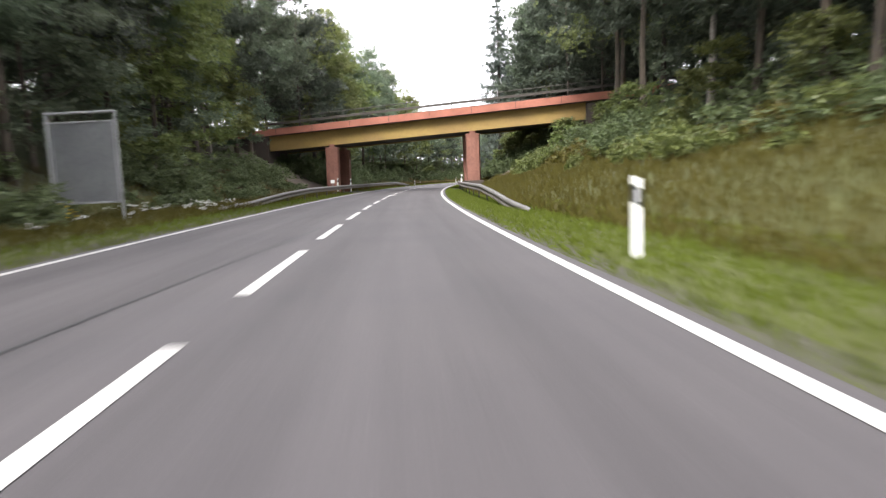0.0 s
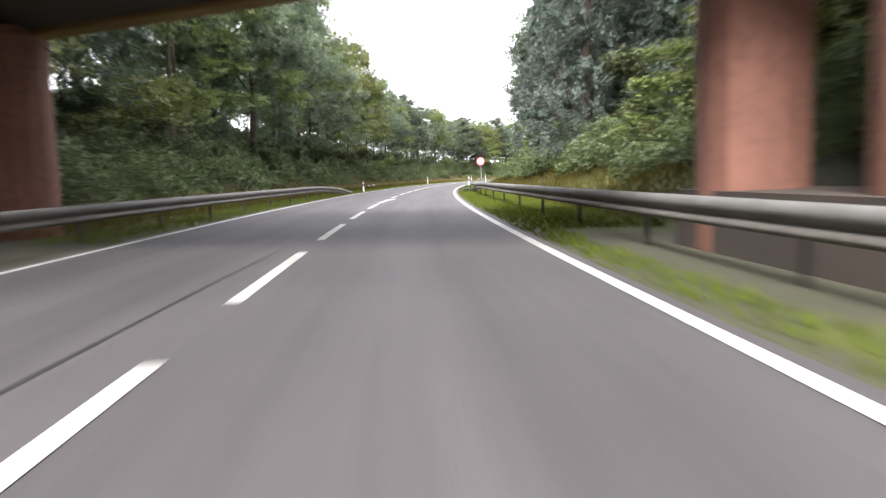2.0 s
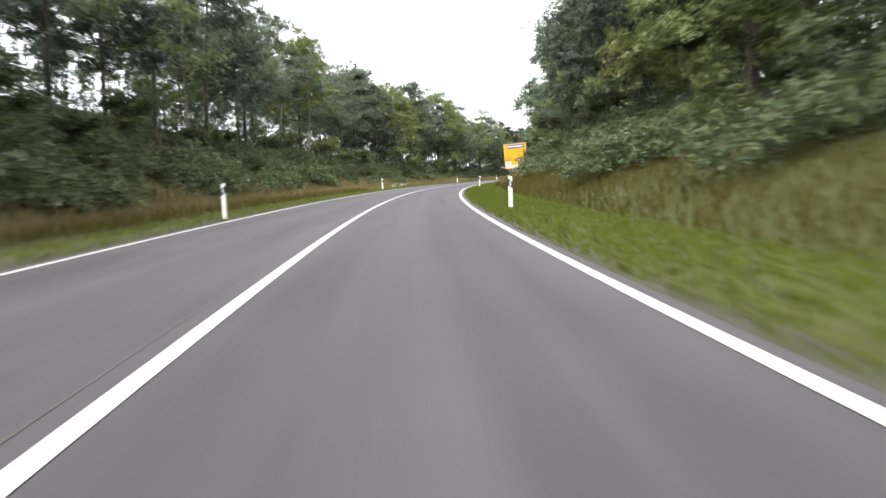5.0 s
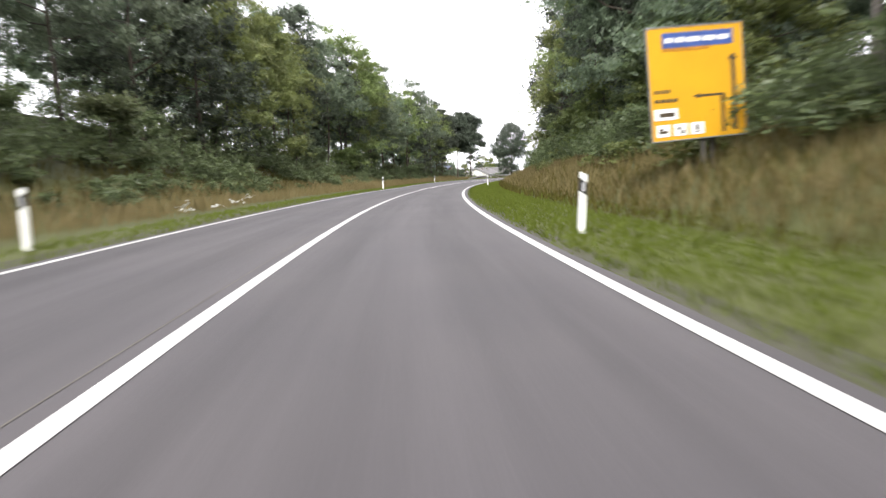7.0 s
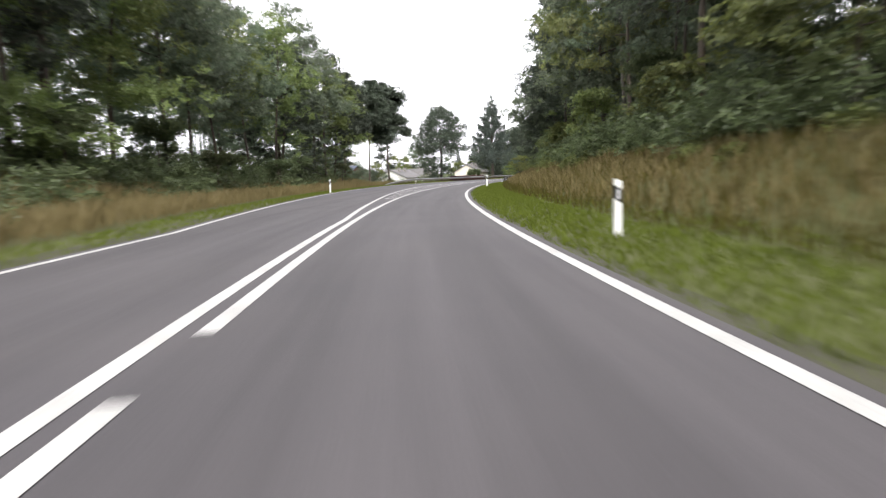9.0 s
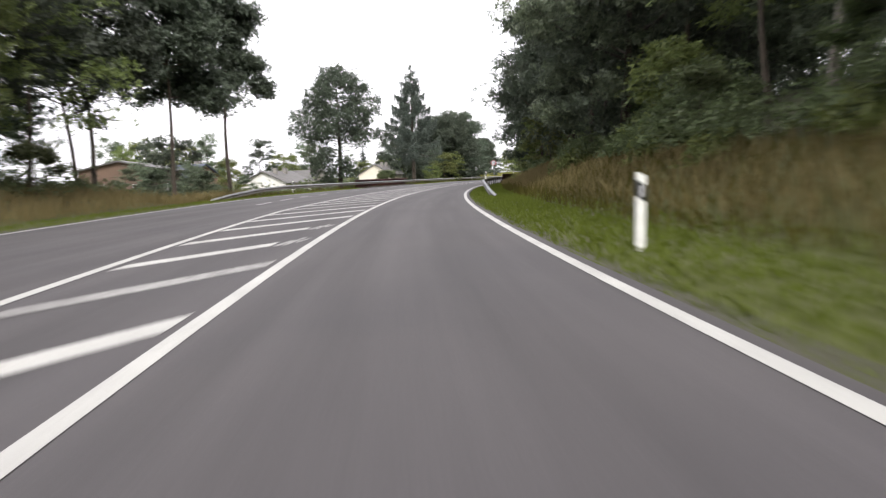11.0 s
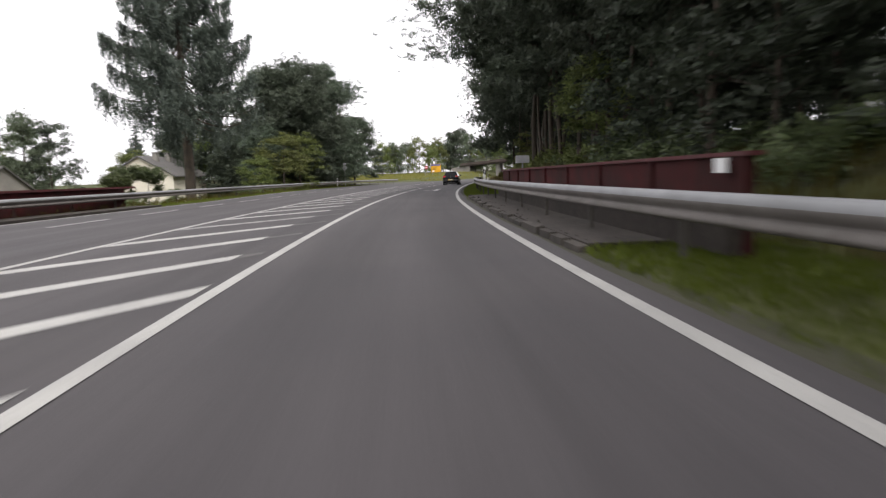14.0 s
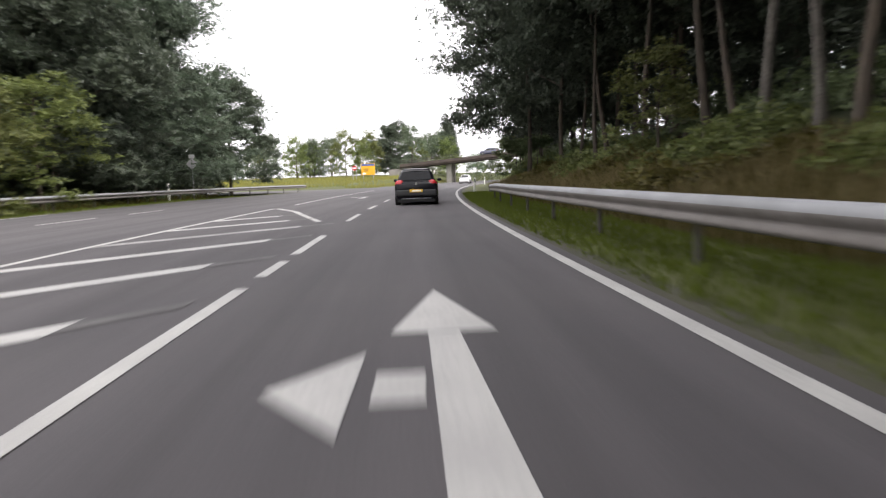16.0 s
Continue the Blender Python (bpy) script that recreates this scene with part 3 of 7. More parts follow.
# ---------------------------------------------------------------- ground and road
def build_ground():
    s = np.concatenate([np.arange(-250, -40, 10), np.arange(-40, 560, 2.5), np.arange(560, 720, 6), np.arange(720, 1101, 20)])
    d = np.concatenate([[-700, -450, -300, -200, -140, -105], np.arange(-85, -30, 5.0), np.arange(-30, -16, 1.5), np.arange(-16, -2, 0.5), [0, 1.5],
                        np.arange(2.2, 8, 0.4), np.arange(8, 20, 1.0), np.arange(20, 50, 4.0), [55, 70, 95, 130, 180, 240, 300]])
    S, D = np.meshgrid(s, d, indexing="ij")
    v = on_road(S, D, ground_height(S, D)).reshape(-1, 3)
    n, m = len(s), len(d)
    i = np.arange(n * m).reshape(n, m)
    f = np.stack([i[:-1, :-1], i[:-1, 1:], i[1:, 1:], i[1:, :-1]], -1).reshape(-1, 4)
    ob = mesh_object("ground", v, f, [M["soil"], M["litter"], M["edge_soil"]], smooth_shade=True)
    # leaf litter instead of turf inside the woods, also darkened for tree shade
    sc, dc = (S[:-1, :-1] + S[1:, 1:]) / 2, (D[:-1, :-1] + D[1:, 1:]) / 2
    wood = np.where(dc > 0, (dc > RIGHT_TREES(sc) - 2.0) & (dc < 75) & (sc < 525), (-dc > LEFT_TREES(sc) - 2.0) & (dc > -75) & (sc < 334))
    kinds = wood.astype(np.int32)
    kinds[(dc > right_edge(sc) - 0.1) & (dc < right_edge(sc) + 0.3)] = 2
    kinds[(sc > 59) & (sc < 68) & (dc > 2.2) & (dc < 9)] = 2
    kinds[(sc > 61) & (sc < 70) & (dc < -5.6) & (dc > -11)] = 2
    edge = left_edge(sc)
    kinds[(dc < edge + 0.3) & (dc > edge - 0.55)] = 2
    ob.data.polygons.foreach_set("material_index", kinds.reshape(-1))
    return tagged(ob, "uneven grassy roadside ground rising into wooded cuttings", "ground", kind="structure")


def build_road():
    s = np.concatenate([np.arange(-250, -20, 10), np.arange(-20, 560, 2.0), np.arange(560, 1001, 10)])
    n, m = len(s), 9
    e = left_edge(s)
    k = np.linspace(0, 1, m)
    D = e[:, None] + (right_edge(s)[:, None] - e[:, None]) * k[None, :]
    ragged = 0.05 * wobble(s, s * 0.3, 5.0, 8)
    D[:, 0] += ragged
    D[:, -1] += 0.06 * wobble(s, s * 0.2, 4.0, 9)
    S = np.repeat(s[:, None], m, 1)
    top = on_road(S, D, 0.0)
    low_l, low_r = on_road(s, D[:, 0] - 0.12, -0.12), on_road(s, D[:, -1] + 0.12, -0.12)
    v = np.concatenate([low_l[:, None], top, low_r[:, None]], 1).reshape(-1, 3)
    i = np.arange(n * (m + 2)).reshape(n, m + 2)
    f = np.stack([i[:-1, :-1], i[:-1, 1:], i[1:, 1:], i[1:, :-1]], -1).reshape(-1, 4)
    ob = mesh_object("road", v, f, M["asphalt"])
    uv = ob.data.uv_layers.new(name="UVMap")
    dd = np.concatenate([D[:, :1], D, D[:, -1:]], 1).reshape(-1)
    ss = np.repeat(s, m + 2)
    li = np.zeros(len(ob.data.loops), dtype=np.int32)
    ob.data.loops.foreach_get("vertex_index", li)
    uv.data.foreach_set("uv", np.stack([dd[li], ss[li]], -1).reshape(-1))
    return tagged(ob, "worn grey asphalt country road with a gentle right bend", "road", kind="structure")


build_ground()
road = build_road()

ZL = 0.006


def centre(s):
    return tab(s, (-60, -1.52), (80, -1.5), (100, -1.4), (112, -1.33), (130, -1.42), (180, -1.58), (215, -1.55), (245, -1.42), (252, -1.385))


ARROW = (465.4, -3.7)


def build_markings():
    def line(s0, s1, d, w=0.13, mat="paint", step=2.0):
        f = (lambda s: d(s) - w / 2) if callable(d) else d - w / 2
        g = (lambda s: d(s) + w / 2) if callable(d) else d + w / 2
        ribbon("road_line", s0, s1, f, g, ZL, M[mat], step, parent=road)
    # edge lines
    line(-60, 640, right_line, 0.15)
    line(-60, 452, lambda s: left_edge(s) + 0.25, 0.14)
    line(528, 640, lambda s: left_edge(s) + 0.25, 0.14)
    # centre: 4 m dashes, 2 m gaps up to the solid stretch
    for k in range(-9, 17):
        if k in (6, 13):
            continue
        line(6.55 + 6.135 * k, 10.65 + 6.135 * k, centre, 0.15)
    line(111.2, 250.5, centre, 0.15)
    # double line that opens into a hatched island
    outer = lambda s: tab(s, (247, -1.66), (265, -1.72), (279, -2.3), (300, -3.4), (325, -5.05), (350, -5.4), (400, -5.5), (451, -5.75))
    inner = lambda s: tab(s, (250, -1.38), (275, -1.45), (300, -1.55), (330, -1.68), (365, -1.82), (405, -1.85), (425, -1.68), (432, -1.6))
    line(252, 423.5, inner, 0.15)
    line(247, 451, outer, 0.15)
    for a, b in ((425.2, 430.0), (430.85, 432.3), (433.15, 436.5), (441.1, 444.5), (448.0, 451.2), (455.7, 459.2), (463.4, 466.9), (471, 474.5)):
        line(a, b, inner if a < 432 else -1.6, 0.14)
    # hatching bars, slanting forward towards the outer line; past the middle their inner ends are driven away
    def bar(s0, d_in, d_out, slant, half, mat, name="hatch_bar"):
        n = 7
        dd = d_out + (d_in - d_out) * np.linspace(0, 1, n)
        ss = s0 + (dd + 3.5) * slant
        v = np.concatenate([on_road(ss - half, dd, ZL), on_road(ss + half, dd, ZL)])
        mesh_object(name, v, [(i, i + 1, n + i + 1, n + i) for i in range(n - 1)], M[mat], road)
    for k, s in enumerate(np.arange(275.9, 446, 3.69)):
        slant = float(tab(s, (300, 1.75), (375, 1.8), (388, 1.5), (410, 1.3), (440, 1.25)))
        a0 = float(inner(s + 2.5)) - 0.16 - (0.5 if k % 5 in (0, 4) else 0.0)
        b0 = float(outer(s - 2.0)) + 0.1
        if s > 380:
            a0 = float(tab(s, (380, -2.15), (388, -2.75), (412, -3.0), (425, -2.6), (438, -2.5), (446, -4.2)))
        if a0 - b0 < 0.35:
            continue
        half = 0.34 if s < 420 else 0.29
        bar(s, a0, b0, slant, half, "worn_paint" if k % 6 == 2 else "paint")
        if s > 380:
            bar(s, min(float(inner(s)) - 0.25, a0 + 0.75), a0 + 0.004, slant, half * 0.6, "ghost_paint", "worn_hatch_end")
        elif k % 5 in (0, 4):
            # tyre marks have dragged the paint forwards
            for j, (w, l) in enumerate(((0.1, 0.42), (0.07, 0.6), (0.06, 0.3))):
                d2 = a0 + 0.04 + 0.13 * j
                s2 = s + (d2 + 3.5) * slant
                v = np.array([on_road(s2 - l, d2, ZL), on_road(s2 - l, d2 + w, ZL), on_road(s2 + l * 1.4, d2 + w + 0.12, ZL), on_road(s2 + l * 1.4, d2 + 0.12, ZL)])
                mesh_object("worn_hatch_end", v, [(0, 1, 2, 3)], M["worn_paint"], road)
    # the nose of the island
    ribbon("road_line", 441.2, 451, lambda s: tab(s, (441.2, -2.45), (448, -4.4), (451, -5.7)), lambda s: tab(s, (441.2, -2.28), (448, -4.2), (451, -5.5)), ZL, M["paint"], 1.0, road)
    # dashes between the two far lanes
    for k in range(-4, 16):
        line(357.0 + 6.2 * k, 360.6 + 6.2 * k, lambda s: tab(s, (330, -7.9), (345, -9.2), (360, -9.8), (420, -10.3), (440, -11.2)), 0.13)
    line(455, 490, lambda s: tab(s, (455, -5.7), (490, -6.6)), 0.14)
    # tar seams
    for a, b, d in ((-10, 16, lambda s: tab(s, (-10, -3.6), (16, -1.9))), (18, 44, -3.3), (48, 75, lambda s: tab(s, (48, -2.5), (75, -1.7))), (342, 368, -7.2)):
        f = (lambda s, d=d: d(s) + 0.05 * wobble(s, s * 0, 6, 2)) if callable(d) else (lambda s, d=d: d + 0.05 * wobble(s, s * 0, 6, 2))
        ribbon("tar_seam", a, b, f, lambda s, f=f: f(s) + 0.05, 0.004, M["tar"], 0.7, road)
    ribbon("old_line_trace", 116, 246, lambda s: centre(s) - 0.25 + 0.03 * wobble(s, s * 0, 20, 4), lambda s: centre(s) - 0.235 + 0.03 * wobble(s, s * 0, 20, 4), 0.004, M["gravel"], 1.5, road)
    # two warning arrows between the dashes, pointing back into the own lane
    for pts in (((42.98, -1.7), (43.03, -1.48), (46.0, -1.43), (45.6, -1.29), (48.06, -1.24), (47.0, -1.7), (46.4, -1.63)),
                ((85.7, -1.64), (85.7, -1.4), (88.75, -1.31), (88.49, -1.18), (91.05, -1.06), (89.4, -1.53), (88.95, -1.43))):
        ob = mesh_object("warning_arrow", np.array([on_road(s, d, ZL) for s, d in pts]), [tuple(range(len(pts)))], M["paint"], road)
    # lane arrow: straight on and left
    def flat(pts, s=426.5, d=0.28):
        c = np.array([on_road(s + y, d + x, ZL) for x, y in pts])
        mesh_object("lane_arrow", c, [tuple(range(len(pts)))], M["paint"], road)
    flat([(-0.16, -2.6), (0.2, -2.6), (0.12, 1.2), (-0.1, 1.2)])
    flat([(-0.36, 1.22), (0.38, 1.22), (0.02, 3.0)])
    flat([(-0.44, -0.25), (-0.17, -0.25), (-0.15, 0.25), (-0.42, 0.25)])
    flat([(-1.0, 0.0), (-0.56, -0.65), (-0.5, 0.7)])
    # left-turn arrow in the next lane
    flat([(-0.1, -2.4), (0.2, -2.4), (0.14, 0.9), (-0.08, 0.9)], *ARROW)
    flat([(-0.5, 0.5), (-0.09, 0.5), (-0.09, 0.9), (-0.48, 0.9)], *ARROW)
    flat([(-1.05, 0.7), (-0.55, 0.05), (-0.5, 1.4)], *ARROW)


build_markings()

# the side road that joins from the far side, and the kerbed bridge shoulder
ribbon("side_road", 492, 512, lambda s: tab(s, (492, -80), (512, -80)), lambda s: tab(s, (492, -13), (502, -11), (512, -11)), 0.012, M["asphalt"], 3.0)
tagged(bpy.data.objects["side_road"], "grey asphalt side road joining at the junction", "road", kind="structure")


# ---------------------------------------------------------------- guard rails
BEAM = [(0.0, -0.17), (0.03, -0.168), (0.07, -0.145), (0.08, -0.11), (0.045, -0.068), (0.022, -0.048), (0.04, -0.025), (0.078, 0.015), (0.087, 0.06), (0.078, 0.115), (0.035, 0.15), (-0.03, 0.155)]


def guard_rail(name, label, s, d, z, side, group, steel="zinc"):
    """A W-shaped steel beam on posts along the places s, d, at the top heights z. side: +1 when the road lies towards smaller d."""
    top = empty(name, stand(float(s[0]), float(d[0]), float(ground_height(s[0], d[0]))))
    inv = top.matrix_world.inverted()
    fine = np.arange(s[0], s[-1] + 0.01, 1.0)
    dd, zz = np.interp(fine, s, d), np.interp(fine, s, z)
    n, k = len(fine), len(BEAM)
    v = []
    for thick in (0.0, 0.006):
        for off, h in BEAM:
            v.append(on_road(fine, dd - side * (off - thick), zz - 0.155 + h))
    v = np.stack(v, 1).reshape(-1, 3)
    f = []
    for i in range(n - 1):
        for j in range(k - 1):
            a, b = i * 2 * k + j, (i + 1) * 2 * k + j
            f.append((a, a + 1, b + 1, b))
            f.append((a + k, b + k, b + k + 1, a + k + 1))
        for j in (0, k - 1):
            a, b = i * 2 * k + j, (i + 1) * 2 * k + j
            f.append((a, b, b + k, a + k))
    beam = mesh_object("beam", v, f, [M[steel], M["zinc_grimy_shaded"]], top, "long W-profile steel beam, grimy darkened face under a pale top", True)
    # face tone joins dirt and shade; paler steel on top stands for sky light
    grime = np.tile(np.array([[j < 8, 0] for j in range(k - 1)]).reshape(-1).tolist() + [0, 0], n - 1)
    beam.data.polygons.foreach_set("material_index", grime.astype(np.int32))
    beam.matrix_parent_inverse = inv
    # posts with spacer blocks behind the beam, every four metres
    me = None
    for q in np.arange(s[0] + 2.0, s[-1] - 0.5, 4.0):
        ph, pd = float(np.interp(q, s, z)), float(np.interp(q, s, d))
        g = float(ground_height(q, pd))
        if ph - g < 0.3:
            continue
        if me is None:
            bm = join(box((0.06, 0.1, 1.0), (0, 0, -0.55), 0.008), box((0.09, 0.12, 0.2), (-0.07 * 1.0, 0, -0.16), 0.01))
            me = bpy.data.meshes.new("rail_post")
            bm.to_mesh(me)
            bm.free()
            me.materials.append(M["zinc_dark"])
        ob = new("rail_post", me)
        ob.parent = top
        ob.matrix_parent_inverse = inv
        ob.matrix_basis = stand(q, pd + side * 0.13, ph) @ Matrix.Diagonal((side, 1, 1, 1))
    return tagged(top, label, "guard rail", group)


def rail_right_a():
    s = np.array([19.5, 22, 26, 31, 40, 55, 75, 90, 94.5, 98, 101, 104.2])
    d = np.array([3.7, 3.5, 3.4, 3.35, 3.4, 3.45, 3.45, 3.3, 3.26, 3.32, 3.4, 3.5])
    z = np.array([0.12, 0.28, 0.55, 0.75, 0.76, 0.76, 0.76, 0.75, 0.67, 0.46, 0.25, 0.07])
    guard_rail("guard_rail", "galvanised steel guard rail with a sloped start under the bridge", s, d, z, 1, "roadside guard rails", "zinc_dull")


def rail_left_a():
    s = np.array([27, 31, 36, 42, 60, 80, 96, 103, 108.5])
    d = np.array([-7.8, -7.0, -6.5, -6.2, -6.1, -6.0, -6.0, -5.95, -5.9])
    z = np.array([0.1, 0.3, 0.58, 0.72, 0.73, 0.73, 0.72, 0.5, 0.1])
    guard_rail("guard_rail", "galvanised steel guard rail along the far verge under the bridge", s, d, z, -1, "roadside guard rails", "zinc_dull")


def rail_left_c():
    s = np.array([341, 345, 350, 356, 370, 400, 430, 450, 470, 488, 497])
    e = left_edge(s)
    d = e - np.array([1.4, 1.25, 1.1, 1.0, 0.95, 0.95, 0.95, 1.0, 1.0, 1.0, 1.1])
    z = np.array([0.1, 0.35, 0.62, 0.76, 0.77, 0.77, 0.77, 0.77, 0.77, 0.77, 0.74])
    guard_rail("guard_rail", "long galvanised steel guard rail before the houses", s, d, z, -1, "roadside guard rails")


def rail_right_c():
    s = np.array([332.5, 335, 339, 344, 360, 385, 410, 436, 451, 455.5, 458])
    d = np.array([3.45, 3.28, 3.18, 3.12, 3.08, 3.08, 3.1, 3.2, 3.35, 3.5, 3.65])
    z = np.array([0.12, 0.33, 0.61, 0.78, 0.8, 0.81, 0.81, 0.81, 0.78, 0.7, 0.6])
    guard_rail("guard_rail", "bright galvanised guard rail beside the red parapet", s, d, z, 1, "roadside guard rails")


rail_right_a(), rail_left_a(), rail_left_c(), rail_right_c()


# ---------------------------------------------------------------- delineator posts
def delineator(label, side=1, low=-0.25):
    """A white plastic post with a slanted top and a black band that holds a reflector."""
    top = empty("delineator_post")
    bm = bmesh.new()
    ring = [(-0.06, -0.05), (0.06, -0.05), (0.06, 0.03), (0.025, 0.065), (-0.025, 0.065), (-0.06, 0.03)]

    def tube(z0, z1, k=1.0, tilt=0.0):
        a = [bm.verts.new((x * k, y * k, z0)) for x, y in ring]
        b = [bm.verts.new((x * k, y * k, z1 + tilt * x)) for x, y in ring]
        for i in range(6):
            bm.faces.new((a[i], a[(i + 1) % 6], b[(i + 1) % 6], b[i]))
        bm.faces.new(b)
        bm.faces.new(a[::-1])
    tube(low, 1.02, 1.0, -0.45 * side)
    part("body", bm, M["white_plastic"], top)
    bm = bmesh.new()
    k = 1.04
    for x0, z0 in ((0, 0),):
        a = [bm.verts.new((x * k, y * k, 0.68 - 0.7 * x * side)) for x, y in ring]
        b = [bm.verts.new((x * k, y * k, 0.9 - 0.7 * x * side)) for x, y in ring]
        for i in range(6):
            bm.faces.new((a[i], a[(i + 1) % 6], b[(i + 1) % 6], b[i]))
        bm.faces.new(b)
        bm.faces.new(a[::-1])
    band = part("black_band", bm, M["black_plastic"], top, "slanted black band")
    part("reflector", box((0.045, 0.012, 0.15), (0.0, -0.056, 0.79), 0.004), M["reflector"], band, "pale reflector")
    return tagged(top, label, "delineator post", "delineator posts")


post_right = delineator("white plastic delineator post with a slanted black band in grass")
post_right.matrix_world = stand(8.3, 2.95, -0.02)
# short posts clipped on the guard rail beside the small bridge
post_rail = delineator("short white delineator post with a black band on the guard rail", 1, 0.4)
post_rail.matrix_world = stand(358.9, 3.09, 0.37, 0, 4)
copy_thing(post_rail, stand(56.7, 3.6, 0.3, 0, 2))
copy_thing(post_rail, stand(408.2, 3.12, 0.38, 0, 4))
post_left = delineator("white delineator post with a black band on the far verge", -1)
post_left.matrix_world = stand(112.2, -5.62, -0.22)
for q, d, h, ln in ((114.2, 3.1, -0.05, 1), (160, 3.1, 0, 0), (205.0, 3.02, 0, 3), (258.0, 3.42, -0.1, 0), (308.5, 3.15, 0, 1), (472, 3.3, 0.0, 4), (522, 3.3, 0, 0), (572, 3.3, 0, 0)):
    copy_thing(post_right, stand(q, d, h, 0, ln))
for q, d, h, ln in ((61.3, -7.4, 0.3, 0), (66.8, -7.1, 0.25, 2), (160, -5.8, 0.05, 0), (205.5, -6.55, 0.05, -1), (254.3, -5.85, 0.05, 0), (301.5, -9.3, 0.02, 0), (362, -15.0, 0.1, 2), (470, -17.9, 0.2, 0), (535, -12, 0, 0), (560, -12, 0, 0)):
    copy_thing(post_left, stand(q, d, h, 0, ln))


# ---------------------------------------------------------------- signs
def disc(r, y0, y1, seg=40, r_in=0.0):
    bm = bmesh.new()
    if not r_in:
        bmesh.ops.create_cone(bm, cap_ends=True, segments=seg, radius1=r, radius2=r, depth=abs(y1 - y0), matrix=Matrix.Translation((0, (y0 + y1) / 2, 0)) @ Matrix.Rotation(radians(90), 4, "X"))
        return bm
    rings = []
    for y, rr in ((y0, r_in), (y0, r), (y1, r), (y1, r_in)):
        rings.append([bm.verts.new((rr * math.cos(6.2832 * i / seg), y, rr * math.sin(6.2832 * i / seg))) for i in range(seg)])
    for a in range(4):
        for i in range(seg):
            bm.faces.new((rings[a][i], rings[a][(i + 1) % seg], rings[(a + 1) % 4][(i + 1) % seg], rings[(a + 1) % 4][i]))
    return bm


def shifted(bm, x=0, y=0, z=0):
    bmesh.ops.translate(bm, verts=bm.verts, vec=(x, y, z))
    return bm


def letters(text, size, at, mat, parent, name="lettering", label=""):
    cu = bpy.data.curves.new(name, "FONT")
    cu.body, cu.size, cu.align_x, cu.align_y, cu.extrude = text, size, "CENTER", "CENTER", 0.001
    tmp = bpy.data.objects.new("tmp", cu)
    me = bpy.data.meshes.new_from_object(tmp)
    bpy.data.objects.remove(tmp)
    me.transform(Matrix.Translation(at) @ Matrix.Rotation(radians(90), 4, "X"))
    me.materials.append(mat)
    ob = new(name, me)
    ob.parent = parent
    if label:
        tagged(ob, label)
    return ob


def limit_sign(s, d, z_mid, base, r=0.31):
    top = empty("speed_limit_sign", stand(s, d, base, 2, -2.0))
    h = z_mid - base
    part("pole", rod((0, 0.05, -0.4), (0, 0.05, h + r * 0.7), 0.033, seg=12), M["zinc"], top, "thin galvanised pole")
    part("disc", shifted(disc(r, 0.012, 0.0), z=h), M["sign_white"], top, "round white disc")
    part("rim", shifted(disc(r, -0.004, 0.004, r_in=r * 0.76), z=h), M["sign_red"], top, "red ring")
    letters("70", 1.16 * r, (0, -0.004, h - 0.01), M["sign_black"], top, label="black number 70")
    for k in (-0.12, 0.12):
        part("clamp", box((0.11, 0.09, 0.03), (0, 0.045, h + k), 0.006), M["zinc_dark"], top)
    tagged(top, "round speed limit sign with red ring and number 70", "road sign", "road signs")


